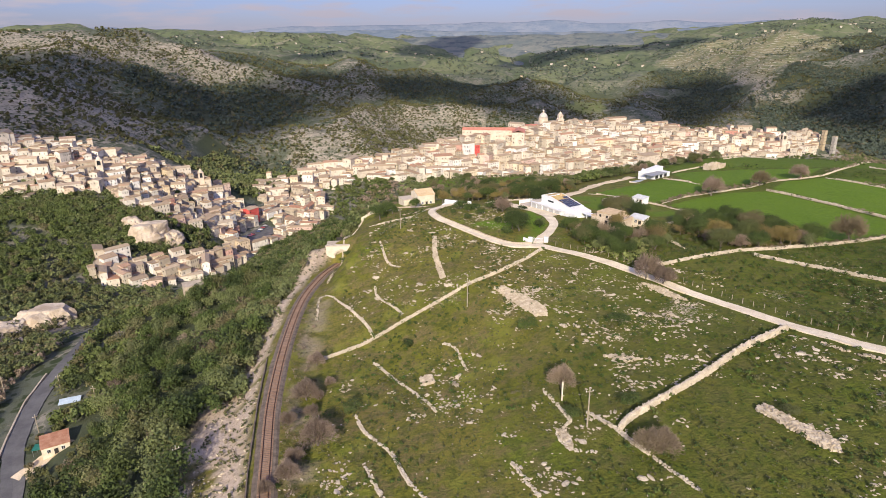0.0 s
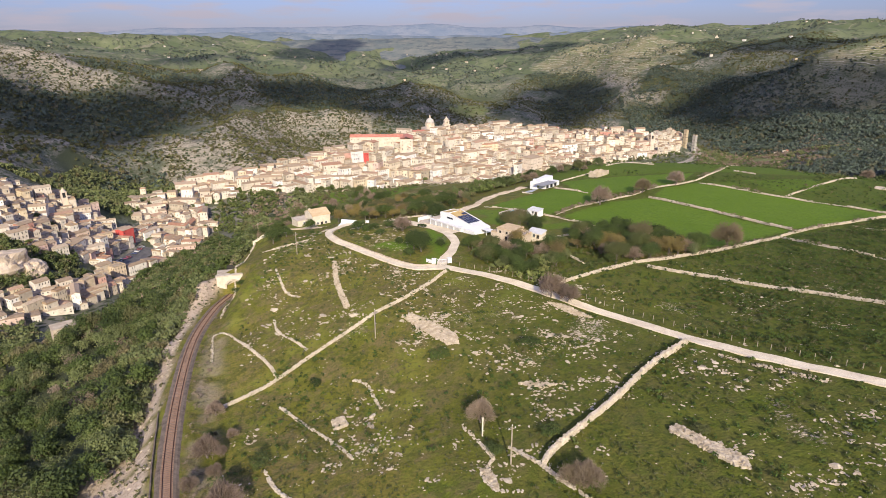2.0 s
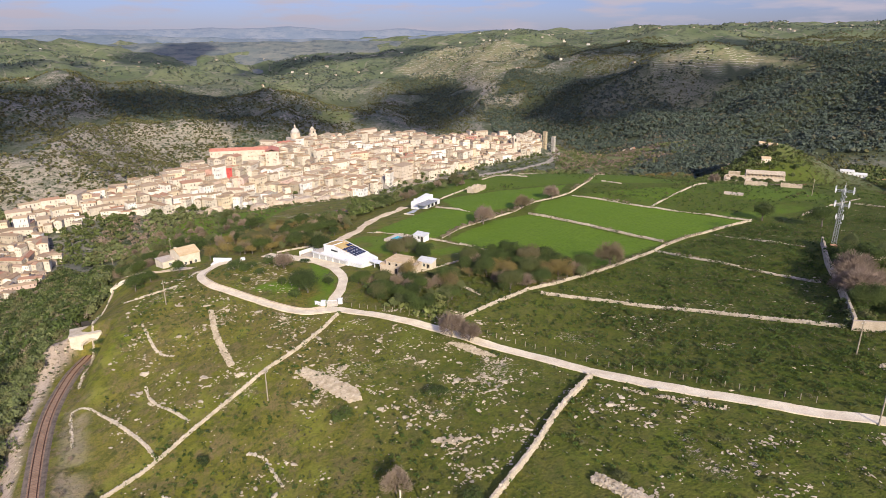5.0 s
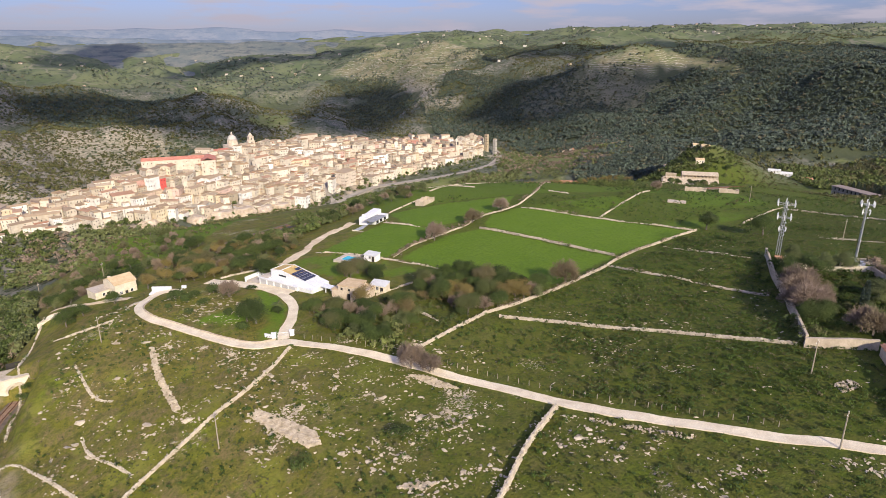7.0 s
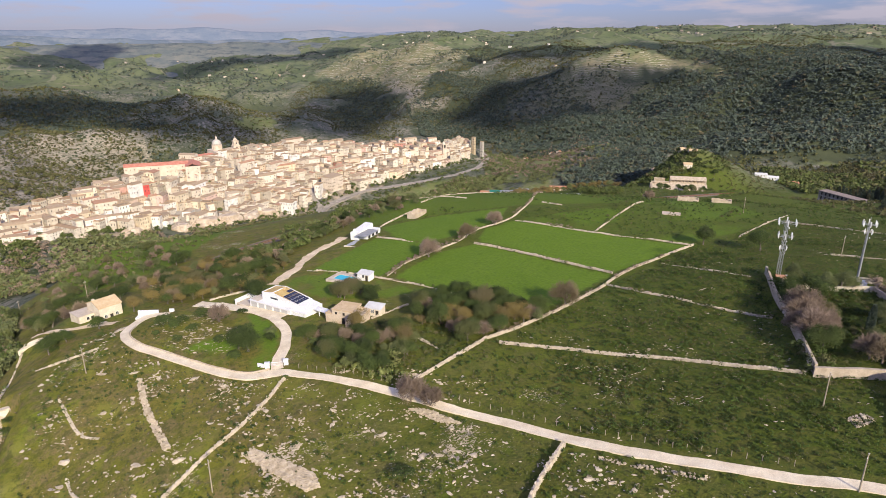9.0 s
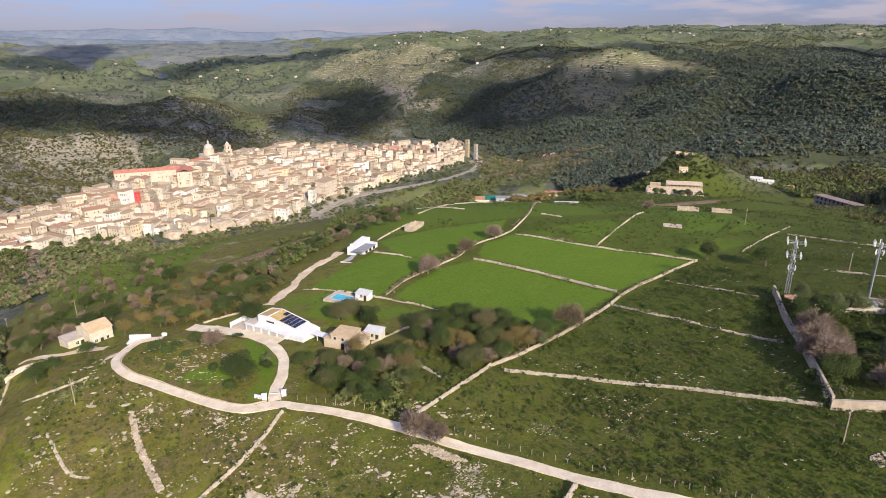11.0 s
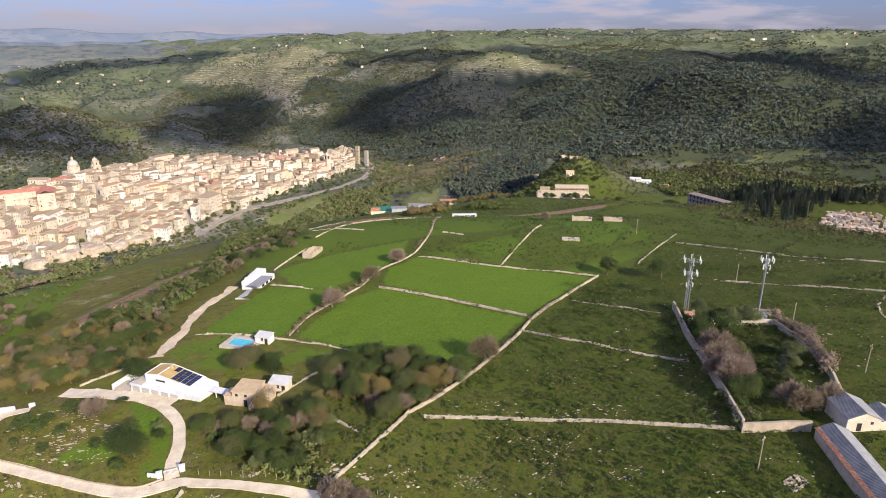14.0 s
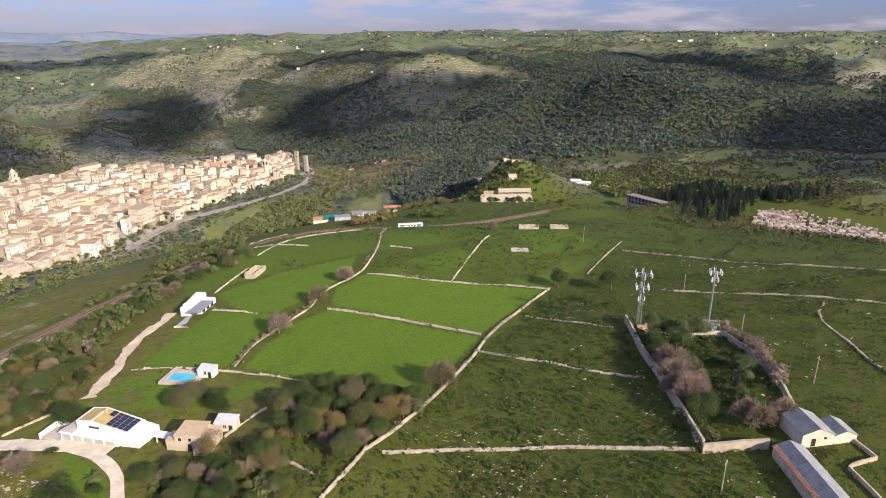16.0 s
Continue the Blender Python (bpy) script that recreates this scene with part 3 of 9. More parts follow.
MEADOWS = [
    [(-30, 340), (20, 345), (60, 420), (160, 520), (120, 575), (40, 560), (-30, 460)],
        [(1010, 530), (1035, 480), (1000, 380), (1000, 290), (830, 180), (760, 236), (960, 360), (970, 420)],
    [(844, 658), (640, 500), (610, 461), (598, 416), (506, 418), (560, 480), (700, 600)],
    [(1370, 650), (1470, 640), (1760, 470), (1770, 350), (1700, 330), (1510, 470), (1380, 600)],
    [(320, 1690), (480, 1860), (460, 1680), (350, 1660)],
    [(560, 800), (640, 780), (760, 920), (880, 1100), (860, 1180), (760, 1120), (690, 1060), (670, 960)],
    [(440, 700), (520, 690), (600, 760), (560, 800), (470, 760)],
    [(930, 600), (1000, 560), (1120, 480), (1130, 300), (1060, 200), (1000, 250), (1000, 400), (960, 480)],
    [(120, 690), (230, 730), (400, 850), (560, 925), (660, 1010), (620, 880), (460, 770), (330, 670), (200, 610), (120, 640)],
]
WOODS = [
    [(800, 640), (780, 760), (880, 800), (1000, 900), (1250, 1330), (1500, 1250), (1800, 700), (1900, 250), (1400, 150), (1180, 420), (1000, 560)],
    [(565, 640), (610, 600), (700, 610), (770, 760), (690, 790), (610, 720)],
    [(860, 1300), (1180, 1350), (1250, 1500), (1100, 2000), (900, 1900), (780, 1500)],
    [(1000, 900), (1100, 1050), (1250, 1330), (1180, 1350), (860, 1300), (810, 1150), (850, 960)],
    [(-330, 700), (-210, 640), (-120, 800), (-150, 880), (-250, 1000), (-340, 930)],
    [(1490, 1400), (1980, 1240), (2270, 990), (2370, 660), (1960, 540), (1650, 720), (1470, 1050)],
]

ROCKY = [
    [(-265, 1060), (-210, 1290), (-110, 1500), (30, 1690), (75, 1430), (90, 1350), (20, 1160), (-100, 930), (-190, 900), (-240, 990)],
    [(-540, 700), (-530, 870), (-520, 1040), (-400, 900), (-330, 680), (-370, 600), (-450, 580)],
    [(1070, 1600), (1160, 1560), (1240, 1470), (1360, 1330), (1370, 1260), (1260, 1270), (1050, 1220), (950, 1340)],
    [(1030, 2340), (1010, 1990), (980, 1800), (945, 1680), (860, 1740), (940, 2000)],
    [(2390, 620), (2480, 490), (1820, 350), (1740, 450)],
    [(-860, 1210), (-780, 1350), (-680, 1390), (-590, 1450), (-480, 1720), (-455, 1360), (-510, 1320), (-590, 1300), (-610, 1080), (-800, 1120)],
]
# dry terraced fields on the far slopes
DRY = [
    [(950, 2820), (1240, 3040), (1450, 3090), (1500, 2640), (1540, 2500), (1260, 2160), (1140, 2110), (1030, 1950), (1020, 2120), (1020, 2470), (930, 2620)],
    [(1200, 1490), (1290, 1510), (1410, 1470), (1480, 1370), (1510, 1240), (1390, 960), (1480, 1100), (1440, 1280), (1280, 1430)],
]


def spur(px, py):
    """1 on the spurs of the hills, 0 in the gullies between."""
    return 1 - np.abs(2 * fbm(px, py, 430, 4, 71) - 1) * 1.7


def basic_height(px, py):
    z = height(px, py)
    far = step(450, 900, np.hypot(px, py - 60))
    town = step(0, 90, near(px, py, [(-150, 730), (40, 770), (250, 880), (420, 960), (650, 1060)])[0] - 60)
    rough = (spur(px, py) - 0.6) * 62 + (fbm(px, py, 130, 4, 3) - 0.5) * 30 + (fbm(px, py, 700, 2, 8) - 0.5) * 30
    terrace = np.abs(((z + 40 * fbm(px, py, 260, 2, 5)) / 14) % 1 - 0.5) * 5
    return z + far * town * (rough + terrace) + (fbm(px, py, 7, 3, 11) - 0.5) * 0.5 * step(5, 12, near(px, py, RAIL)[0])


def axis(lo, fine_lo, fine_hi, hi, fine, grow):
    out = list(np.arange(fine_lo, fine_hi, fine))
    s, v = fine, fine_hi
    while v < hi:
        out.append(v)
        s = min(s * grow, 27)
        v += s
    out.append(hi)
    s, v = fine, fine_lo
    while v > lo:
        s = min(s * grow, 27)
        v -= s
        out.insert(0, v)
    return np.array(out)


GX, GY = axis(-2700, -60, 215, 4300, 1.6, 1.035), axis(-600, 66, 300, 4600, 1.6, 1.03)
gx, gy = np.meshgrid(GX, GY)
GZ = basic_height(gx, gy)


def ground_z(px, py):
    """The height of the built sheet, between its corners."""
    px, py = np.atleast_1d(np.asarray(px, float)), np.atleast_1d(np.asarray(py, float))
    i = np.clip(np.searchsorted(GX, px) - 1, 0, len(GX) - 2)
    j = np.clip(np.searchsorted(GY, py) - 1, 0, len(GY) - 2)
    u, v = (px - GX[i]) / (GX[i + 1] - GX[i]), (py - GY[j]) / (GY[j + 1] - GY[j])
    return (GZ[j, i] * (1 - u) + GZ[j, i + 1] * u) * (1 - v) + (GZ[j + 1, i] * (1 - u) + GZ[j + 1, i + 1] * u) * v


def gz(px, py):
    return float(ground_z(px, py)[0])


def within(px, py, polys, ragged=70):
    """1 inside any of the outlines, whose edges wander."""
    ax, ay = px + ragged * 2 * (fbm(px, py, 110, 4, 61) - 0.5), py + ragged * 2 * (fbm(px, py, 110, 4, 62) - 0.5)
    return np.max([inside(ax, ay, p) for p in polys], axis=0) * 1.0


def build_ground():
    nx, ny = len(GX), len(GY)
    verts = np.stack([gx.ravel(), gy.ravel(), GZ.ravel()], 1)
    k = (np.arange(ny - 1)[:, None] * nx + np.arange(nx - 1)[None, :]).ravel()
    me = raw_mesh("ground", verts, np.stack([k, k + 1, k + nx + 1, k + nx], 1), M_GROUND, smooth=True)
    px, py = gx.ravel(), gy.ravel()
    dist = np.hypot(px - 60, py - 150)
    slope = np.hypot(*np.gradient(GZ, GY, GX)).ravel()
    zones = {}
    zones["hill"] = np.maximum(step(260, 420, dist - 330 * step(150, 260, px) * step(620, 480, py)), step(-46, -62, px) * step(40, 80, py))
    zones["lush"] = np.max([inside(px, py, p) for p in LUSH], axis=0) * 1.0
    zones["lush"] = np.maximum(zones["lush"], inside(px, py, GARDEN) * step(0.35, 0.6, fbm(px, py, 9, 3, 77) + 0.02 * (px - 22)))
    zones["lush"] = np.maximum(zones["lush"], np.maximum(0.55 * inside(px, py, GREEN), 0.25 * inside(px, py, YARD)))
    zones["lush"] = np.maximum(zones["lush"], inside(px, py, BRIGHT) * (0.2 + 0.5 * step(0.4, 0.6, fbm(px, py, 25, 4, 79))))
    zones["lush"] = np.maximum(zones["lush"], 0.35 * inside(px, py, FARM_YARD) + 0.12 * step(-8, 30, py - 120 - 0.2 * px) * step(40, 120, px))
    zones["lush"] = np.maximum(zones["lush"], 0.8 * inside(px, py, POOLSIDE) * step(0.3, 0.5, fbm(px, py, 7, 3, 78)))
    zones["lush"] = np.maximum(zones["lush"], 0.8 * inside(px, py, MEADOWS[0]))
    zones["rock"] = np.clip(0.1 + 0.7 * step(0.48, 0.66, fbm(px, py, 26, 3, 21)) * step(110, 80, px) + 0.2 * step(0, 40, px) * step(100, 70, px), 0, 1)
    zones["rock"] = np.maximum(zones["rock"], 0.75 * inside(px, py, STONY_FIELD) * step(0.44, 0.58, fbm(px, py, 12, 3, 23)))
    zones["meadow"] = within(px, py, MEADOWS[1:], 40) * (0.4 + 0.6 * fbm(px, py, 60, 3, 4))
    zones["meadow"] = np.maximum(zones["meadow"], inside(px, py, MEADOWS[0]) * (0.8 + 0.2 * fbm(px, py, 30, 3, 7)))
    top = step(10, 60, GZ.ravel()) * step(1500, 2000, np.hypot(px, py)) * step(200, 900, px)
    zones["meadow"] = np.maximum(zones["meadow"], top * step(0.42, 0.56, fbm(px, py, 160, 3, 14)))
    zones["wooded"] = within(px, py, WOODS)
    zones["wooded"] = np.maximum(zones["wooded"], step(-46, -58, px) * step(-130, -100, px) * step(330, 250, py))
    zones["wooded"] = np.maximum(zones["wooded"], step(0.62, 0.44, spur(px, py) + 0.3 * (fbm(px, py, 60, 3, 31) - 0.5)) * step(700, 1100, dist) * 0.85)
    zones["upland"] = np.maximum(step(2300, 3000, np.hypot(px, py)) * 0.85, top * 0.9)
    zones["ledge"] = np.clip(slope * 1.0 - 0.4 + 0.5 * step(0.7, 0.95, spur(px, py)) + 0.9 * np.max([inside(px, py, p) for p in ROCKY], axis=0), 0, 1.2)
    zones["stony"] = np.maximum(within(px, py, ROCKY[:2] + ROCKY[3:]), 0.45 * within(px, py, ROCKY[2:3]))
    zones["dry"] = within(px, py, DRY)
    zones["wooded"] *= (1 - zones["dry"]) * (1 - 0.8 * zones["stony"])
    rail = near(px, py, RAIL)[0]
    west = step(-3.4, -5, px - np.interp(py, [p[1] for p in RAIL], [p[0] for p in RAIL]))
    bank = west * step(21, 15, rail + 7 * (fbm(px, py, 14, 3, 2) - 0.5)) * step(0.30, 0.42, fbm(px, py, 9, 3, 6) + 0.1) * step(240, 228, py)
    east = step(3.2, 4.5, px - np.interp(py, [p[1] for p in RAIL], [p[0] for p in RAIL])) * step(11, 7, rail) * step(60, 80, py) * step(190, 176, py)
    bank = np.maximum(bank, 0.4 * east * step(0.42, 0.56, fbm(px, py, 5, 3, 16)))
    bluff = np.max([np.exp(-((px - a) ** 2 + (py - b) ** 2) / r**2) for a, b, r in ((-212, 440, 22), (-186, 268, 20), (-192, 238, 16))], axis=0)
    zones["bare"] = np.maximum(bank, step(0.35, 0.6, bluff * (0.6 + 0.8 * fbm(px, py, 12, 3, 9))))
    zones["paved"] = 0.9 * inside(px, py, TOWN_FRONT + TOWN_BACK[::-1])
    cliff = near(px, py, [(-20, 696), (105, 706), (185, 732), (255, 788), (360, 858)])[0]
    zones["bare"] = np.maximum(zones["bare"], 0.9 * step(11, 5, cliff) * step(0.46, 0.56, fbm(px, py, 24, 3, 44)))
    zones["deep"] = (0.62 * step(-5, 42, px - 0.25 * (py - 100)) + 0.33 * step(70, 120, px - 0.25 * (py - 100))) * step(600, 480, py) * (1 - 0.75 * step(150, 215, py) * step(100, 76, px - 0.3 * (py - 250)))
    for name, v in zones.items():
        me.attributes.new(name, "FLOAT", "POINT").data.foreach_set("value", np.asarray(v, np.float32).ravel())
    return tagged(new("ground", me), "green limestone upland with pale outcrops falling to wooded valleys", "ground", kind="structure")


ground = build_ground()


def ribbon(name, line, width, mat, label, category, lift=0.12, edge=0.25, cross=5, pitch=1.2, dip=0.0):
    """A road laid on the ground, with ragged edges."""
    p = smooth_line(line, pitch)
    d = np.gradient(p[:, :2], axis=0)
    d /= np.linalg.norm(d, axis=1, keepdims=True) + 1e-9
    side = np.stack([d[:, 1], -d[:, 0]], 1)
    rng = np.random.default_rng(len(line) * 7 + int(width * 10))
    n = len(p)
    wob = np.convolve(rng.normal(0, edge, n + 4), np.ones(5) / 5, "valid")
    wob2 = np.convolve(rng.normal(0, edge, n + 4), np.ones(5) / 5, "valid")
    if p.shape[1] > 2:
        mid = p[:, 2]
    else:
        mid = ground_z(p[:, 0], p[:, 1])
        mid = np.convolve(np.pad(mid, 4, "edge"), np.ones(9) / 9, "valid")
    verts, faces = [], []
    for k in range(n):
        for c in range(cross):
            u = c / (cross - 1) * 2 - 1
            w = width / 2 + (wob[k] if u < 0 else wob2[k])
            q = p[k, :2] + side[k] * u * w
            z = max(float(mid[k]), gz(*q)) + lift - dip * abs(u) ** 4
            verts.append((q[0], q[1], z))
    for k in range(n - 1):
        for c in range(cross - 1):
            a = k * cross + c
            faces.append((a, a + 1, a + cross + 1, a + cross))
    skirt = len(verts)
    for k in range(n):
        for c in (0, cross - 1):
            x, y, z = verts[k * cross + c]
            verts.append((x, y, min(z - 0.8, gz(x, y) - 0.3)))
    for k in range(n - 1):
        a, b = skirt + 2 * k, skirt + 2 * k + 2
        faces.append((k * cross, (k + 1) * cross, b, a))
        faces.append(((k + 1) * cross + cross - 1, k * cross + cross - 1, a + 1, b + 1))
    return tagged(new(name, mesh_of(name, verts, faces, mat, smooth=False)), label, category, kind="structure")


TRACK = [(24.5, 182), (29.8, 179.3), (40.7, 166.9), (50.2, 153.9), (58.7, 141.4), (66.4, 129.8), (72.7, 118.3), (78.8, 108.3), (84.9, 99.5), (96.3, 84.3), (105.5, 73.2), (122, 50)]
LOOP = [(29.8, 179.3), (22.0, 183.2), (15.0, 191.9), (5.5, 207.4), (-1.8, 219.2), (-4.0, 229.5), (-1.1, 236.9), (3.7, 242.1), (10, 240)]
DRIVE = [(29.0, 181.7), (30.5, 185.9), (35.0, 194.3), (37.6, 203.6), (37.0, 214.0), (32.4, 225.8), (25, 238)]
DIRT = [(46, 249), (49.8, 254.3), (62.4, 268.8), (72.0, 281.0), (80, 287), (92, 296)]
ASPHALT = [(-96, 60), (-104, 105), (-112.7, 132.2), (-126.2, 154.0), (-135.2, 178.0), (-139.3, 197.9), (-142, 220), (-150, 250)]
ribbon("track", TRACK, 2.7, M_TRACK, "pale gravel farm track between stone walls", "track")
ribbon("loop_road", LOOP, 3.0, M_TRACK, "pale gravel drive curving round a garden", "track", lift=0.16)
ribbon("driveway", DRIVE, 3.1, M_TRACK, "pale gravel driveway up to the villa", "track", lift=0.14)
ribbon("dirt_road", DIRT, 4.0, M_DIRT, "beige dirt road beside the green fields", "road", edge=1.3)
ribbon("road", ASPHALT, 5.6, M_ASPHALT, "grey asphalt road down in the wooded valley", "road", lift=0.3)
TOWN_ROAD = [(232, 752), (246, 770), (263, 784), (291, 806), (319, 825), (350, 837), (394, 859), (446, 880), (500, 902), (542, 928), (591, 961), (632, 999), (658, 1030), (668, 1075)]
M_TOWNROAD = two_tone("pale_worn_road", (0.27, 0.24, 0.20), (0.40, 0.355, 0.30), 0.2, 2.0, 0.92)
ribbon("town_road", TOWN_ROAD, 8, M_TOWNROAD, "grey road with pale parapets round the foot of the town", "road", lift=0.6, pitch=6)
ribbon("town_street", [(259, 839), (248, 818), (235, 797), (234, 781), (236, 767), (225, 749), (203, 726), (170, 704)], 6, M_TOWNROAD, "grey street winding down between the houses", "road", lift=0.6, pitch=4)


# ---- railway ----
def railway(line, tag, shoulder=0.0):
    p = smooth_line(line, 0.62)
    d = np.gradient(p[:, :2], axis=0)
    d /= np.linalg.norm(d, axis=1, keepdims=True)
    side = np.stack([d[:, 1], -d[:, 0]], 1)
    top = tagged(new("railway_" + tag), "single rusty railway line on brown ballast", "railway")
    prof = [(-3.1 - shoulder, -0.5), (-1.75 - shoulder, 0.2), (1.75 + shoulder, 0.2), (3.3 + shoulder, -0.5)]
    verts = [(q[0] + s[0] * a, q[1] + s[1] * a, q[2] + b) for q, s in zip(p, side) for a, b in prof]
    faces = [(4 * k + c, 4 * k + c + 1, 4 * k + 5 + c, 4 * k + 4 + c) for k in range(len(p) - 1) for c in range(3)]
    part("ballast_bed", mesh_of("ballast_bed", verts, faces, M_BALLAST), top)
    verts = [(q[0] + s[0] * a, q[1] + s[1] * a, q[2] + b) for q, s in zip(p, side) for a, b in ((-1.25, 0.15), (-1.15, 0.225), (1.15, 0.225), (1.25, 0.15))]
    part("rusty_bed", mesh_of("rusty_bed", verts, faces, M_RUST), top)
    for a in (-0.7525, 0.7525):
        rp = [(-0.06, 0.24), (-0.035, 0.46), (0.035, 0.46), (0.06, 0.24)]
        verts = [(q[0] + s[0] * (a + u), q[1] + s[1] * (a + u), q[2] + b) for q, s in zip(p, side) for u, b in rp]
        faces = [(4 * k + c, 4 * k + (c + 1) % 4, 4 * k + 4 + (c + 1) % 4, 4 * k + 4 + c) for k in range(len(p) - 1) for c in range(4)]
        part("rail", mesh_of("rail", verts, faces, M_RAIL), top)
    return top, p, side


main_line, rail_p, rail_s = railway(RAIL, "1")
sleeper_mesh = Shape().box(-1.2, 1.2, -0.12, 0.12, 0.1, 0.265).mesh("sleeper", M_SLEEPER)
for k in range(0, len(rail_p)):
    if 60 < rail_p[k][1] < 222:
        a = math.degrees(math.atan2(rail_s[k][1], rail_s[k][0]))
        if len(main_line.children) < 303:
            part("sleeper", sleeper_mesh, main_line, place=pose(*rail_p[k], 0, 0, a))
railway(RAIL_EAST, "2", 1.6)

# ---- dry stone walls ----
ICO_V, ICO_F = [], []
_bm = bmesh.new()
bmesh.ops.create_icosphere(_bm, subdivisions=1, radius=1)
ICO_V = np.array([v.co[:] for v in _bm.verts])
ICO_F = np.array([[v.index for v in f.verts] for f in _bm.faces])
_bm.free()
CUBE_V = np.array([(x, y, z) for z in (-1, 1) for y in (-1, 1) for x in (-1, 1)], float)
CUBE_F = np.array([(0, 2, 1), (1, 2, 3), (4, 5, 6), (5, 7, 6), (0, 1, 4), (1, 5, 4), (2, 6, 3), (3, 6, 7), (0, 4, 2), (2, 4, 6), (1, 3, 5), (3, 7, 5)])


def scatter_mesh(name, centres, sizes, mat, rng, base_v=CUBE_V, base_f=CUBE_F, jitter=0.22, tilt=0.35, smooth=False, index=None, heading=None):
    """Many rough pieces, each turned and dented in its own way, in one mesh."""
    n, m = len(centres), len(base_v)
    a, b = rng.uniform(0, 2 * np.pi, n), rng.normal(0, tilt, n)
    if heading:
        a = rng.normal(heading[0], heading[1], n)
    v = base_v[None] * (1 + rng.normal(0, jitter, (n, m, 1)))
    v = v * np.asarray(sizes)[:, None, :] * 0.5
    y, z = v[..., 1] * np.cos(b)[:, None] - v[..., 2] * np.sin(b)[:, None], v[..., 1] * np.sin(b)[:, None] + v[..., 2] * np.cos(b)[:, None]
    x, y = v[..., 0] * np.cos(a)[:, None] - y * np.sin(a)[:, None], v[..., 0] * np.sin(a)[:, None] + y * np.cos(a)[:, None]
    v = np.stack([x, y, z], -1) + np.asarray(centres)[:, None, :]
    f = base_f[None] + (np.arange(n) * m)[:, None, None]
    return raw_mesh(name, v.reshape(-1, 3), f.reshape(-1, base_f.shape[1]), mat, None if index is None else np.repeat(index, len(base_f)), smooth)


def stone_wall(line, tall=1.0, thick=0.8, label="long dry limestone field wall", gaps=0.0, seed=1, stone=0.30):
    rng = np.random.default_rng(seed)
    p = along(line, stone * 0.62) if len(line) < 3 else along(smooth_line(line, 2.0), stone * 0.62)
    d = np.gradient(p[:, :2], axis=0)
    d /= np.linalg.norm(d, axis=1, keepdims=True) + 1e-9
    side = np.stack([d[:, 1], -d[:, 0]], 1)
    n = len(p)
    broken = fbm(p[:, 0], p[:, 1], 7, 2, seed) < gaps
    cs, ss = [], []
    rows = max(1, int(round(tall / (stone * 0.62))))
    base = ground_z(p[:, 0], p[:, 1])
    dip = 1 - 0.35 * fbm(p[:, 0], p[:, 1], 5, 2, seed + 3)
    for r in range(rows):
        for u in (-0.5, 0.0, 0.5) if thick > 0.9 else (-0.33, 0.33):
            w = thick * (1 - 0.25 * r / rows)
            k = np.where(~(broken & (r > 0)) & (rng.random(n) > (0.55 if r == rows - 1 else 0.06) + 0.5 * broken) & ((r + 0.5) / rows < dip + 0.25))[0]
            off = u * w + rng.normal(0, 0.08, len(k))
            cs.append(np.stack([p[k, 0] + side[k, 0] * off, p[k, 1] + side[k, 1] * off, base[k] + (r + 0.35) * tall / rows + rng.normal(0, 0.05, len(k))], 1))
            ss.append(np.stack([rng.uniform(0.7, 1.4, len(k)) * stone, rng.uniform(0.6, 1.2, len(k)) * stone, rng.uniform(0.6, 1.1, len(k)) * stone], 1))
    cs, ss = np.concatenate(cs), np.concatenate(ss)
    me = scatter_mesh("dry_stone_wall", cs, ss, M_STONE, rng)
    return tagged(new("dry_stone_wall", me), label, "wall", "dry stone field walls")


WALLS = {"tall": [], "low": [], "broken": []}
WALLS["tall"].append([(29.8, 90.3), (33.0, 93.1), (48.0, 102.3), (58.1, 109.6), (70.8, 116.6)])
WALLS["tall"].append([(-30.5, 141.2), (-18.1, 147.6), (-9.5, 152.2), (1.9, 157.1), (15.1, 163.5), (23.1, 169.5), (29.5, 176)])
WALLS["tall"].append([(82.7, 163.8), (68.9, 158.8), (52.9, 154.8)])
WALLS["tall"].append([(84.6, 159.6), (97.2, 147.5), (106.8, 136.6), (115.6, 126.1), (121.5, 116.9), (130.1, 102.9)])
WALLS["tall"].append([(201.2, 192.0), (176.1, 187.7), (154.6, 183.6), (134.0, 175.7), (115.2, 169.8), (94.3, 164.8), (82.7, 163.8)])
WALLS["tall"].append([(130.4, 245.0), (136.9, 229.2), (142.5, 213.4), (148.3, 196.3), (151.3, 185.8)])
WALLS["low"].append([(201.2, 192.0), (194.5, 206.1), (180.8, 226.8), (164, 262)])
WALLS["low"].append([(62, 258.5), (70.2, 248.6), (79.0, 235.1), (86.1, 223.0), (92.2, 210.2), (96.1, 198.0)])
WALLS["low"].append([(84.4, 232.3), (96.5, 241.1), (111.2, 246.4), (125.5, 251.2), (142.2, 261.2), (164.5, 266.5), (190.9, 286.9), (215, 312), (240, 336)])
WALLS["low"].append([(102.2, 283.3), (106.7, 273.6), (111.4, 264.6)])
WALLS["low"].append([(141.3, 179.6), (143.5, 167.4), (147.4, 153.1), (151.1, 139.9), (155.7, 128.1)])
WALLS["low"].append([(173.2, 183.0), (175.0, 167.3), (177.8, 150.5)])
WALLS["low"].append([(182.1, 228.1), (209.0, 242.5), (250.0, 264.6)])
WALLS["low"].append([(228.5, 190.9), (259.8, 199.3), (288.4, 207.3)])
WALLS["low"].append([(222, 152), (230.0, 130.6), (236.3, 113.6), (243.8, 87.0)])
WALLS["low"].append([(269.2, 197.0), (273.7, 171.0), (275.2, 146.6), (280.7, 125.9), (286.8, 94.3)])
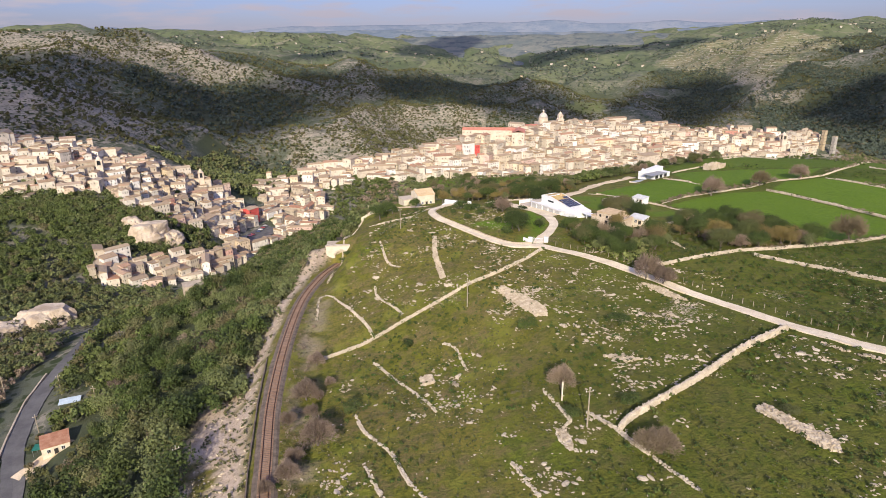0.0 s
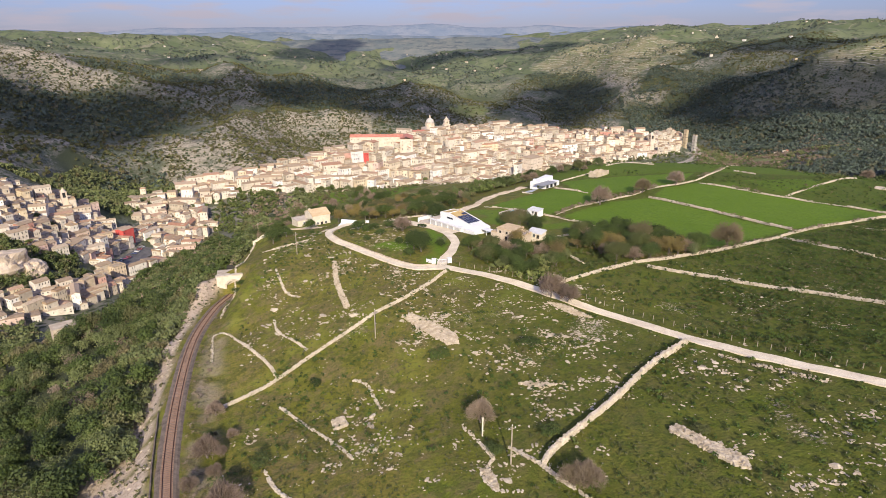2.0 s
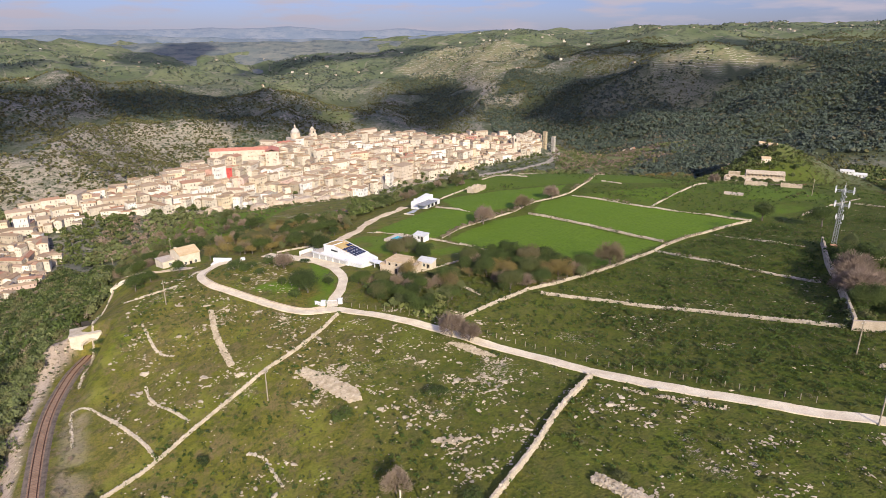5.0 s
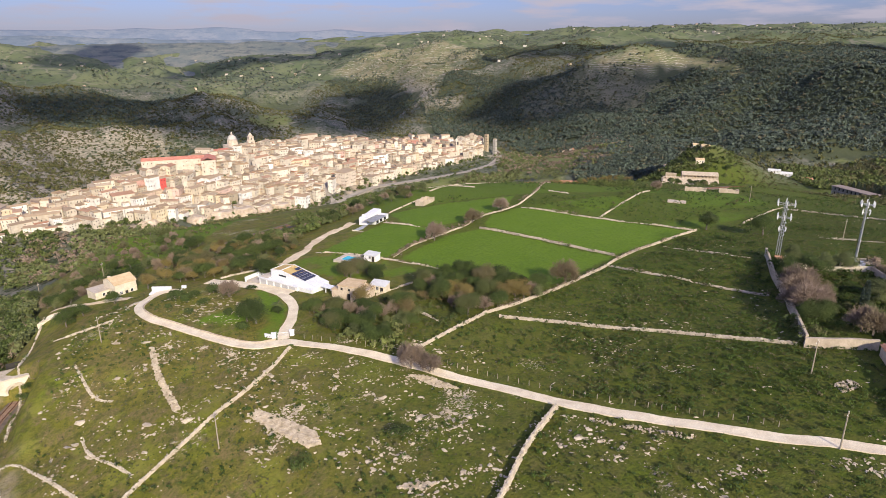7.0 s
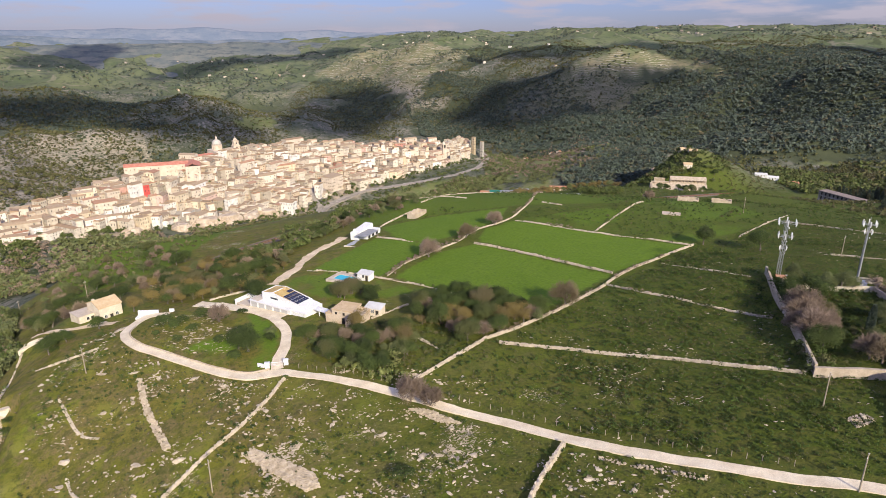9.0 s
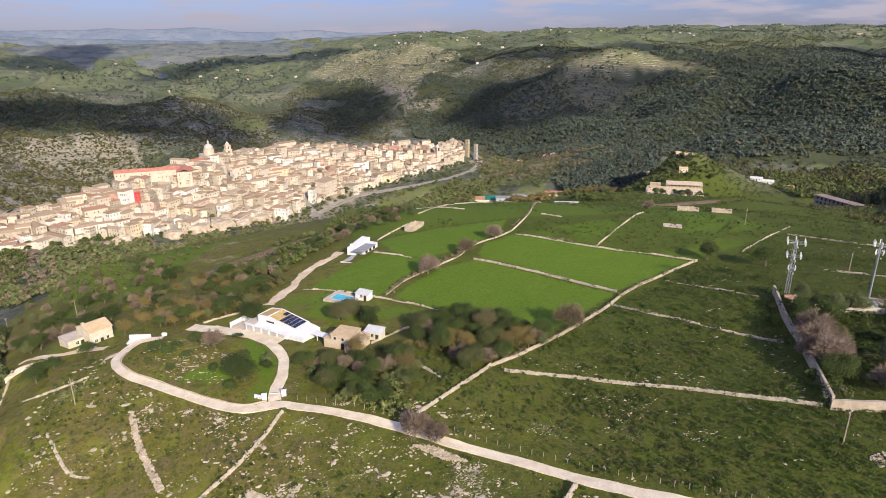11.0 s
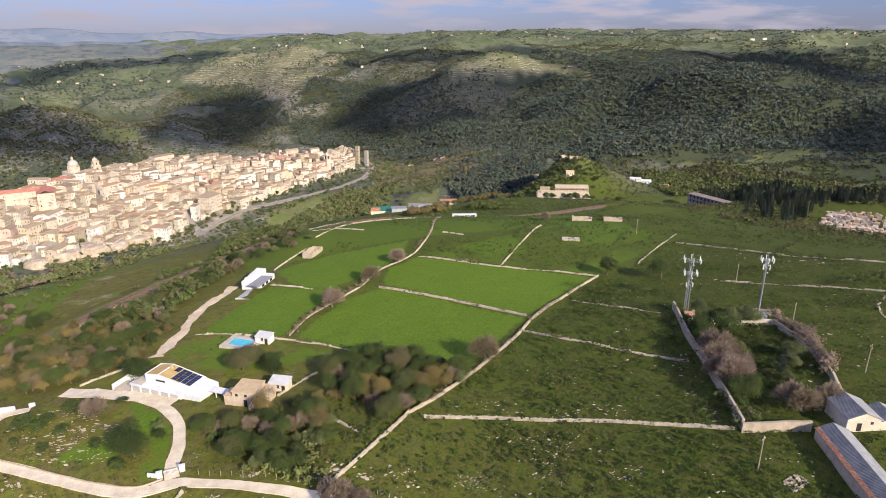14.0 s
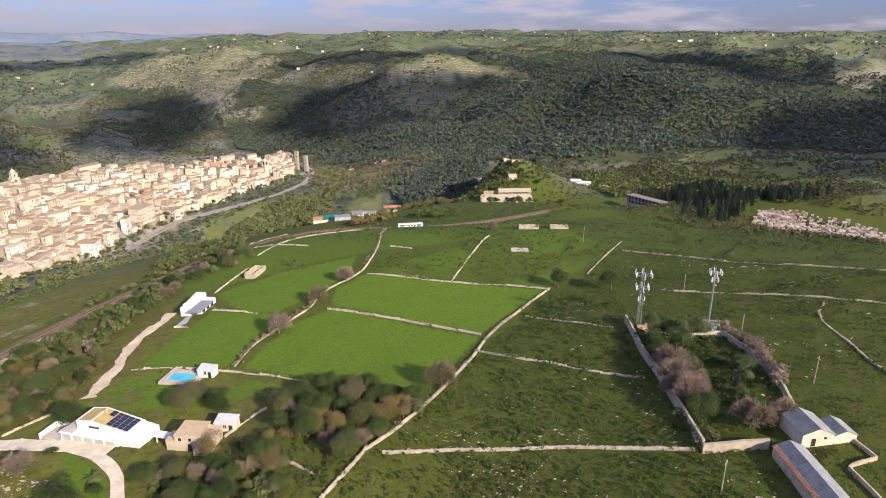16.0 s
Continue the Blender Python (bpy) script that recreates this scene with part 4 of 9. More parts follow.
WALLS["low"].append([(234.9, 102.8), (219.9, 100.7), (204.9, 89.5), (195.0, 81.9), (188, 75)])
WALLS["low"].append([(112.8, 302.2), (133.8, 316.4), (142, 318)])
WALLS["low"].append([(150, 330), (190, 352), (232, 352)])
WALLS["low"].append([(162, 355), (168, 338), (174, 322)])
WALLS["low"].append([(197, 284), (201, 273)])
WALLS["low"].append([(168, 392), (195, 420), (235, 440)])
WALLS["low"].append([(63.0, 197.5), (70.3, 200.6), (77.6, 201.9)])
WALLS["low"].append([(67.3, 174.4), (68.0, 169.6), (68.6, 164.9)])
WALLS["low"].append([(23.4, 245.3), (31.6, 246.8), (40.4, 247.8)])
WALLS["low"].append([(-28.3, 231.1), (-21.3, 227.9), (-11.5, 226.6)])
WALLS["low"].append([(-32.5, 258.4), (-35.9, 239.4), (-37.3, 211.3), (-38.4, 192.8)])
WALLS["broken"].append([(-18.1, 147.6), (-21.6, 156.0), (-29.4, 170.5), (-34.5, 178.5), (-38.3, 180), (-38.3, 175.2), (-36.5, 163.1)])
WALLS["broken"].append([(-21.0, 177.9), (-19.2, 169.3), (-14.1, 160.9), (-11.1, 155.4)])
WALLS["broken"].append([(-21.9, 206.9), (-17.9, 190.3), (-13.7, 184.8)])
WALLS["broken"].append([(-17.3, 136.3), (-11.5, 127.2), (-4.2, 114.8), (-1.5, 108.9)])
WALLS["broken"].append([(-0.1, 137.1), (2.7, 133.9), (3.9, 128.9), (5.0, 123.1)])
WALLS["broken"].append([(19.4, 108.1), (22.6, 96.1), (19.8, 93.9), (21.2, 88.6), (24.9, 86.4)])
WALLS["broken"].append([(25.9, 97.4), (28.9, 91.6), (31.5, 85.6), (36.9, 73.9)])
WALLS["broken"].append([(-18.8, 113.6), (-16.1, 106.4), (-10.3, 98.3), (-6.7, 89.4), (-2.6, 82.9)])
WALLS["broken"].append([(-14.9, 96.0), (-12.1, 89.1), (-10.2, 84.5)])
WALLS["broken"].append([(11.3, 88.7), (13.0, 83.9), (14.6, 79.4)])
stone_wall(WALLS["tall"][0], 1.35, 0.5, "high straight dry limestone wall shading the pasture", 0.05, 19)
for k, line in enumerate(WALLS["tall"][1:]):
    stone_wall(line, 0.8, 0.25, "tall straight dry limestone field wall, pale grey", 0.12, 20 + k)
for k, line in enumerate(WALLS["low"]):
    stone_wall(line, 0.55, 0.24, "low dry limestone wall between green fields", 0.42, 50 + k)
for k, line in enumerate(WALLS["broken"]):
    stone_wall(line, 0.32, 0.5, "broken low line of limestone rubble in grass", 0.56, 90 + k)


# ---- vegetation ----
def leafy(rng, spread, count, size, lobes, flat=1.0):
    """Leaf clumps set about a few lobes: verts and faces of a crown, centred on its foot."""
    centre = rng.normal(0, 0.36, (lobes, 3)) * np.array([spread, spread, spread * 0.55 * flat])
    rad = spread * rng.uniform(0.42, 0.7, lobes)
    pick = rng.integers(0, lobes, count)
    d = rng.normal(size=(count, 3))
    d /= np.linalg.norm(d, axis=1, keepdims=True)
    d[:, 2] = np.where(d[:, 2] < -0.35, -d[:, 2], d[:, 2])
    p = centre[pick] + d * (rad[pick] * rng.uniform(0.58, 1.12, count))[:, None] * np.array([1, 1, flat])
    nrm = d + rng.normal(0, 0.55, (count, 3))
    nrm /= np.linalg.norm(nrm, axis=1, keepdims=True)
    t = np.cross(nrm, rng.normal(size=(count, 3)))
    t /= np.linalg.norm(t, axis=1, keepdims=True)
    b = np.cross(nrm, t)
    s = size * rng.uniform(0.6, 1.4, count)[:, None]
    v = np.stack([p + t * s * 1.25, p + b * s * 1.1 - t * s * 0.75 + nrm * s * 0.2, p - b * s * 1.1 - t * s * 0.75], 1)
    f = np.arange(count * 3).reshape(-1, 3)
    return v.reshape(-1, 3), f


def make_tree(name, label, mat, tall, spread, trunk_h, count, leaf, seed, lobes=7, flat=1.0, bare=False, group="trees about the fields"):
    rng = np.random.default_rng(seed)
    top = tagged(new(name), label, "tree", group)
    s = Shape()
    pts = [(0, 0, -0.4), (rng.normal(0, 0.1), rng.normal(0, 0.1), trunk_h * 0.6), (rng.normal(0, 0.2), rng.normal(0, 0.2), trunk_h + 0.2)]
    r = 0.035 * tall
    s.tube(pts[0], pts[1], r * 1.3, r, 7).tube(pts[1], pts[2], r, r * 0.75, 7)
    limbs = []
    for k in range(6 if not bare else 9):
        a = k * 2.4 + rng.uniform(-0.4, 0.4)
        e = Vector((math.cos(a) * spread * rng.uniform(0.4, 0.75), math.sin(a) * spread * rng.uniform(0.4, 0.75), trunk_h + (tall - trunk_h) * rng.uniform(0.35, 0.85)))
        s.tube(pts[2], e, r * 0.5, r * 0.14, 5)
        limbs.append(e)
    part("trunk", s.mesh("trunk", M_BARK), top)
    if bare:
        vs, fs, n = [], [], 0
        twigs = 3400
        out = rng.normal(size=(twigs, 3))
        out /= np.linalg.norm(out, axis=1, keepdims=True)
        out[:, 2] = np.abs(out[:, 2]) * 0.9 - 0.15
        crown = np.array([0, 0, trunk_h + 0.25 * (tall - trunk_h)])
        bulge = 1 + 0.25 * np.sin(3 * np.arctan2(out[:, 1], out[:, 0]) + seed)[:, None]
        base = crown + out * bulge * rng.uniform(0.25, 0.95, (twigs, 1)) ** 0.6 * np.array([spread, spread, (tall - trunk_h) * 0.75])
        d = out + np.array([0, 0, 0.5]) + rng.normal(0, 0.55, (twigs, 3))
        d /= np.linalg.norm(d, axis=1, keepdims=True)
        ln = rng.uniform(0.07, 0.17, (twigs, 1)) * tall
        w = np.cross(d, rng.normal(size=(twigs, 3)))
        w /= np.linalg.norm(w, axis=1, keepdims=True)
        w *= 0.033
        v = np.stack([base - w, base + w, base + d * ln + w * 0.5, base + d * ln - w * 0.5], 1).reshape(-1, 3)
        part("crown", raw_mesh("crown", v, np.arange(twigs * 4).reshape(-1, 4), mat), top)
    else:
        v, f = leafy(rng, spread, count, leaf, lobes, flat)
        v[:, 2] += trunk_h + (tall - trunk_h) * 0.42
        part("crown", raw_mesh("crown", v, f, mat), top)
    return top


def place_copy(ob, x, y, scale=1.0, turn=0.0, sink=0.0):
    c = copy_thing(ob, pose(x, y, gz(x, y) - sink, 0, 0, turn))
    c.scale = (scale,) * 3
    return c


KINDS = {
    "oak": [make_tree("evergreen_oak", "dark green evergreen oak with a dense round crown", M_OAK, 7.0, 3.4, 1.5, 9500, 0.088, 300 + k, 14) for k in range(3)],
    "olive": [make_tree("olive_tree", "grey-green olive tree with a loose crown", M_OLIVE, 5.0, 2.6, 1.1, 6500, 0.074, 310 + k, 12) for k in range(3)],
    "bare": [make_tree("bare_tree", "leafless brown almond tree with fine twigs", M_TWIG, 5.5, 2.7, 1.2, 0, 0, 320 + k, bare=True) for k in range(3)],
    "autumn": [make_tree("autumn_tree", "yellow-brown tree with thinning autumn leaves", M_AUTUMN, 6.0, 2.8, 1.4, 5200, 0.082, 330 + k, 11) for k in range(2)],
    "shrub": [make_tree("shrub", "low dark green lentisk shrub in the grass", M_OAK, 2.2, 1.5, 0.3, 2000, 0.064, 340 + k, 5, 0.8) for k in range(2)],
}
MOULDS = [o for k in KINDS.values() for o in k]
for o in MOULDS:
    o.location = (-420, -500, float(ground_z(-420, -500)[0]))


def plant(kind, spots, seed=1, lo=0.8, hi=1.2):
    rng = np.random.default_rng(seed)
    for x, y in spots:
        k = KINDS[kind]
        place_copy(k[rng.integers(len(k))], x, y, rng.uniform(lo, hi), rng.uniform(0, 360), 0.1)


def blob_base(seed, sub=1):
    rng = np.random.default_rng(seed)
    bm = bmesh.new()
    bmesh.ops.create_icosphere(bm, subdivisions=sub, radius=1)
    v = np.array([q.co[:] for q in bm.verts])
    f = np.array([[q.index for q in p.verts] for p in bm.faces])
    bm.free()
    return v, f


def forest(name, spots, tall, mat, label, seed, leaves=70, leaf=0.9, clump=1):
    """A wood of many crowns; every crown is a heap of leaf clumps with gaps between."""
    rng = np.random.default_rng(seed)
    moulds = []
    for k in range(6):
        v, f = leafy(rng, 1.0, leaves, leaf, 5)
        v[:, 2] += 0.95
        moulds.append((v, f))
    n = len(spots)
    z = ground_z(spots[:, 0], spots[:, 1])
    h = tall * rng.uniform(0.6, 1.25, n)
    turn = rng.uniform(0, 2 * np.pi, n)
    kind = rng.integers(0, 6, n)
    own = rng.random(n)
    vs, fs, tint, base = [], [], [], 0
    for k in range(6):
        i = np.where(kind == k)[0]
        v, f = moulds[k]
        tint.append(np.repeat(own[i], len(v)))
        c, s = np.cos(turn[i])[:, None], np.sin(turn[i])[:, None]
        x, y = v[None, :, 0] * c - v[None, :, 1] * s, v[None, :, 0] * s + v[None, :, 1] * c
        wide = (h[i] * rng.uniform(0.42, 0.6, len(i)))[:, None]
        p = np.stack([x * wide + spots[i, 0][:, None], y * wide + spots[i, 1][:, None], v[None, :, 2] * (h[i] * 0.5)[:, None] + z[i][:, None]], -1)
        vs.append(p.reshape(-1, 3))
        fs.append((f[None] + (np.arange(len(i)) * len(v))[:, None, None]).reshape(-1, 3) + base)
        base += len(i) * len(v)
    me = raw_mesh(name, np.concatenate(vs), np.concatenate(fs), mat)
    me.attributes.new("tint", "FLOAT", "POINT").data.foreach_set("value", np.concatenate(tint).astype(np.float32))
    return tagged(new(name, me), label, "woodland", kind="stuff")


def spread_over(poly, count, seed, patch=None, keep=0.5):
    rng = np.random.default_rng(seed)
    q = np.array(poly, float)
    p = rng.uniform(q.min(0), q.max(0), (count * 4, 2))
    p = p[inside(p[:, 0], p[:, 1], poly)]
    if patch:
        p = p[fbm(p[:, 0], p[:, 1], patch, 3, seed) > keep]
    return p[:count]


# ---- woods ----
SLOPE = [(-48, 70), (-52, 130), (-53, 155), (-57, 175), (-62, 195), (-60, 218), (-51, 236), (-34, 262), (-42, 300), (-52, 400), (-80, 520), (-110, 600), (-150, 500), (-140, 420), (-108, 300), (-118, 215), (-122, 190), (-106, 165), (-100, 150), (-92, 110), (-85, 60)]
slope_spots = spread_over(SLOPE, 3600, 41)
mixed = np.random.default_rng(8).random(len(slope_spots)) + 0.35 * (fbm(slope_spots[:, 0], slope_spots[:, 1], 22, 2, 5) - 0.5)
close = slope_spots[:, 1] < 250
slope_spots, mixed, close = (q[~close | (np.arange(len(close)) % 5 < 2)] for q in (slope_spots, mixed, close))
for near_one, leaves, leaf in ((True, 720, 0.056), (False, 110, 0.14)):
    pick = close == near_one
    forest("slope_wood", slope_spots[pick & (mixed < 0.42)], 7.6 if near_one else 6.0, M_OAK, "dense dark green evergreen wood on the slope below the railway", 41, leaves, leaf)
    forest("slope_wood", slope_spots[pick & (mixed >= 0.42) & (mixed < 0.84)], 6.8 if near_one else 5.5, M_OLIVE, "olive-green scrub wood on the slope below the railway", 42, leaves, leaf)
    forest("slope_wood", slope_spots[pick & (mixed >= 0.84)], 4.5, M_TWIG, "leafless brown thicket on the slope below the railway", 43, leaves, leaf * 0.8)
def open_land(p, keep=0):
    """Leaves out the spots on terraced fields and bare rock, or keeps a few of those on rock."""
    field = np.any([inside(p[:, 0], p[:, 1], q) for q in DRY + MEADOWS[1:]], axis=0)
    rock = np.any([inside(p[:, 0], p[:, 1], q) for q in ROCKY], axis=0) & (np.arange(len(p)) % 5 >= keep)
    return p[(~field | (np.arange(len(p)) % 6 == 0)) & ~rock]


for k, (w, n, tall) in enumerate(zip(WOODS, (26000, 1700, 9000, 6000, 3000, 8500), (7.4, 6.5, 7, 7, 6, 7))):
    forest("hill_wood", open_land(spread_over(w, n, 60 + k, 70, 0.36 if k > 1 else 0.2), 1), tall, M_OLIVE if k == 4 else M_PINE, "dark pine wood covering the hillside", 60 + k, 17, 0.36)
HILLSIDES = [
    [(-760, 700), (-380, 620), (-250, 900), (0, 1150), (300, 1350), (560, 1850), (300, 2100), (-450, 2000), (-900, 1700)],
    [(560, 1750), (760, 1250), (900, 1150), (1250, 1350), (1800, 1500), (1700, 2600), (900, 2700), (600, 2300)],
    [(1700, 200), (2300, 300), (2500, 1200), (2000, 1900), (1700, 1500), (1850, 700)],
    [(640, 480), (760, 200), (1250, 150), (1250, 380), (900, 640), (700, 600)],
]
for k, w in enumerate(HILLSIDES[:3]):
    p = spread_over(w, 40000, 70 + k)
    p = open_land(p)
    gully = spur(p[:, 0], p[:, 1]) + 0.3 * (fbm(p[:, 0], p[:, 1], 60, 3, 31) - 0.5)
    forest("gully_wood", p[gully < 0.5][:7000], 6.5, M_PINE, "dark trees filling the gullies of the hillside", 130 + k, 10, 0.5)
for k, (w, n) in enumerate(zip(HILLSIDES, (15000, 14000, 7000, 2600))):
    p = spread_over(w, n, 80 + k, 150, 0.36)
    p = open_land(p, 2)
    forest("hill_scrub", p, 5.0, M_SCRUB, "scattered dark scrub over the limestone hillside", 80 + k, 8, 0.55)
for k, (w, n) in enumerate(((ROCKY[0], 4200), (ROCKY[1], 1000), (ROCKY[5], 1500))):
    forest("rock_scrub", spread_over(w, n, 75 + k, 45, 0.36), 3.6, M_SCRUB, "round dark bushes on the stony sunlit slope", 75 + k, 10, 0.5)
UPLANDS = [
    [(-900, 1700), (-450, 2000), (300, 2100), (900, 2700), (1500, 3300), (600, 3700), (-600, 3400), (-1500, 2900)],
    [(900, 2700), (1700, 2600), (2000, 1900), (2500, 1200), (3300, 1200), (3000, 2800), (1800, 3600)],
    [(2300, 300), (2500, 1200), (3300, 1200), (3600, 0), (2400, -300)],
]
for k, (w, n) in enumerate(zip(UPLANDS, (5500, 4500, 1500))):
    forest("upland_trees", spread_over(w, n, 170 + k, 90, 0.5), 7.0, M_PINE, "dark hedges and copses over the far upland fields", 170 + k, 7, 0.6)
DALE = []
# Pine leaves are chosen here to darken the gorge in place of shade.
DALE.append(([(960, 903), (846, 814), (873, 759), (700, 660), (620, 590), (560, 570), (545, 620), (600, 745), (770, 911)], 2600, 7.0, M_PINE, "trees filling the gorge beside the knoll, darkened for its shade"))
DALE.append(([(760, 482), (900, 560), (930, 470), (970, 400), (940, 340), (760, 250), (700, 300), (700, 400)], 2600, 4.0, M_SCRUB, "dark scrub over the terraces above the cypresses"))
DALE.append(([(964, 501), (875, 351), (745, 294), (719, 386), (640, 400), (680, 470), (800, 560)], 2200, 6.0, M_LEAF, "dark evergreen trees in the dale behind the cypresses"))
DALE.append(([(548, 199), (559, 230), (640, 330), (600, 380), (540, 400), (470, 300), (420, 200), (430, 100), (520, 100)], 700, 3.2, M_SCRUB, "olive-green bushes on the slope under the cemetery"))
DALE.append(([(330, 560), (420, 610), (520, 700), (480, 740), (380, 690), (300, 620)], 500, 7.0, M_OLIVE, "green trees about the sheds in the valley"))
DALE.append(([(470, 570), (530, 500), (560, 510), (590, 600), (520, 640)], 420, 6.0, M_LEAF, "dark trees on the steep side of the knoll"))
DALE.append(([(540, 480), (575, 560), (640, 600), (690, 560), (660, 490), (600, 470)], 420, 3.6, M_LEAF, "dark bushes over the slopes of the knoll"))
DALE.append(([(890, 188), (900, 264), (1056, 413), (1000, 480), (860, 340), (760, 300), (720, 217), (760, 120)], 1700, 3.2, M_LEAF, "dark hedges across the green slope"))
DALE.append(([(930, 600), (1000, 560), (1120, 480), (1130, 300), (1060, 200), (1000, 250), (1000, 400), (960, 480)], 900, 4.0, M_PINE, "dark bushes and hedges over the high meadow"))
for k, (w, n, tall, mat, say) in enumerate(DALE):
    forest("dale_wood", spread_over(w, n, 180 + k, 40, 0.40), tall, mat, say, 180 + k, 24, 0.32)
DALE_SCRUB = [
    ([(620, 255), (690, 262), (780, 250), (740, 150), (650, 150), (640, 205)], 500, 3.6, "dark bushes behind the cemetery"),
    ([(545, 425), (640, 425), (700, 470), (680, 530), (630, 520), (585, 470)], 260, 2.4, "low bushes on the grassy flank of the knoll"),
    ([(420, 470), (500, 420), (560, 400), (600, 380), (470, 300), (380, 330), (330, 380)], 520, 1.9, "low bushes along the terraces of the brow"),
    ([(200, 400), (330, 352), (420, 335), (480, 440), (400, 490), (290, 470)], 700, 1.5, "rough bushes on the slope under the brow"),
    ([(-125, 735), (-70, 730), (-55, 672), (-82, 575), (-118, 625)], 420, 5.0, "green trees on the slope below the town"),
]
for k, (w, n, tall, say) in enumerate(DALE_SCRUB):
    forest("dale_scrub", spread_over(w, n, 195 + k, 24, 0.36), tall, M_LEAF if k > 1 else M_SCRUB, say, 195 + k, 30, 0.26)
VALE = [
    [(110, 600), (200, 610), (330, 670), (460, 770), (600, 870), (560, 900), (450, 850), (330, 750), (240, 690), (120, 655)],
    [(-95, 600), (-60, 560), (30, 600), (110, 640), (110, 690), (20, 690), (-80, 690)],
    [(560, 880), (700, 740), (860, 880), (900, 1100), (820, 1180), (680, 1090)],
]
for k, (w, n) in enumerate(zip(VALE, (2300, 1000, 700))):
    forest("valley_wood", spread_over(w, n, 95 + k, 60, 0.25), 6.0, M_OLIVE, "mixed green trees in the valley below the town", 95 + k, 26, 0.3)
ROUGH = [[(-300, 430), (-235, 405), (-200, 420), (-178, 455), (-195, 500), (-260, 485), (-330, 490), (-400, 420)],
         [(-260, 120), (-165, 60), (-150, 150), (-160, 220), (-170, 330), (-240, 380), (-330, 380)]]
for k, w in enumerate(ROUGH):
    forest("gorge_scrub", spread_over(w, 900, 110 + k, 40, 0.4), 5.0, (M_OLIVE, M_SCRUB)[k], "green and brown scrub on the rocky side of the gorge", 110 + k, 50, 0.2)


for k, (w, n) in enumerate(zip(VALE, (900, 400, 1300))):
    forest("valley_thicket", spread_over(w, n, 145 + k, 30, 0.4), 5.0, M_TWIG, "leafless brown trees in the valley below the town", 145 + k, 40, 0.2)
BROW = [(130, 590), (160, 540), (240, 560), (330, 600), (420, 690), (330, 680), (230, 630)]
forest("brow_scrub", spread_over(BROW, 700, 149, 30, 0.4), 3.5, M_SCRUB, "olive-green bushes on the slope above the valley road", 149, 30, 0.24)

GORGE = [
    ([(-120, 160), (-107, 165), (-104, 215), (-118, 250), (-140, 262), (-136, 225), (-133, 198), (-128, 180)], 250, 5.0, M_LEAF, "dark green trees beside the valley road"),
    ([(-122, 105), (-134, 140), (-148, 180), (-153, 230), (-175, 240), (-200, 200), (-190, 120), (-150, 70)], 520, 4.6, M_OLIVE, "olive trees and scrub above the valley road"),
    ([(-122, 105), (-134, 140), (-148, 180), (-153, 230), (-165, 230), (-170, 150), (-150, 70)], 230, 4.0, M_TWIG, "brown leafless scrub above the valley road"),
    ([(-124, 168), (-108, 166), (-98, 150), (-94, 112), (-108, 108), (-116, 132), (-121, 150)], 120, 2.6, M_SCRUB, "rough brown and green scrub about the roadside house"),
    ([(-340, 450), (-284, 455), (-232, 405), (-224, 372), (-256, 385), (-240, 318), (-340, 330), (-400, 420)], 1000, 5.5, M_LEAF, "dark evergreen trees on the shaded side of the gorge"),
    ([(-330, 440), (-262, 420), (-225, 405), (-190, 425), (-176, 460), (-200, 500), (-240, 470), (-330, 462)], 600, 5.5, M_LEAF, "dark green wood on the bluff under the houses"),
]
for k, (w, n, tall, mat, say) in enumerate(GORGE):
    p = spread_over(w, n, 210 + k, 18, 0.32)
    clear = (np.hypot(p[:, 0] + 121.5, p[:, 1] - 176) > 7) & (np.hypot(p[:, 0] + 111, p[:, 1] - 151) > 8)
    clear &= near(p[:, 0], p[:, 1], smooth_line(ASPHALT, 5.0))[0] > 3.6
    forest("gorge_wood", p[clear], tall, mat, say, 210 + k, 150, 0.14)

TERRACE = [(110, 690), (200, 700), (300, 760), (420, 850), (560, 925), (640, 960), (660, 1010), (600, 990), (470, 905), (340, 825), (230, 755), (120, 712)]
p = spread_over(TERRACE, 1300, 221, 40, 0.3)
p = p[near(p[:, 0], p[:, 1], smooth_line(TOWN_ROAD, 6.0))[0] > 7]
forest("terrace_trees", p, 4.5, M_LEAF, "dark green trees on the terraces under the town", 221, 40, 0.22)

BELT = [([(44, 306), (38, 330), (75, 366), (112, 384), (128, 362), (108, 330), (88, 312), (60, 286), (50, 284)], 260),
        ([(112, 384), (176, 491), (216, 466), (190, 420), (165, 372), (128, 362)], 330)]
KINDS_OF_SCRUB = ((M_LEAF, 4.2, "dark evergreen bushes between the railway and the dirt road"),
                  (M_OLIVE, 3.6, "olive-green bushes between the railway and the dirt road"),
                  (M_TWIG, 3.2, "brown leafless bushes between the railway and the dirt road"))
for k, (w, n) in enumerate(BELT):
    p = spread_over(w, n, 240 + k, 22, 0.40)
    p = p[(near(p[:, 0], p[:, 1], RAIL_EAST)[0] > 6) & (near(p[:, 0], p[:, 1], DIRT)[0] > 6) & (np.hypot(p[:, 0] - 124, p[:, 1] - 330) > 20)]
    for m, (mat, tall, say) in enumerate(KINDS_OF_SCRUB):
        pick = np.arange(len(p)) % 6
        forest("railway_scrub", p[(pick < 3) if m == 0 else (pick > 2) & (pick < 5) if m == 1 else pick == 5], tall, mat, say, 245 + 3 * k + m, 170, 0.13)
KNOLL = [(542, 640), (500, 560), (427, 500), (470, 510), (523, 500), (541, 485), (582, 489), (600, 540), (590, 600)]
forest("knoll_wood", spread_over(KNOLL, 420, 260, 30, 0.34), 5.5, M_LEAF, "dark green trees over the flank of the knoll", 260, 40, 0.22)
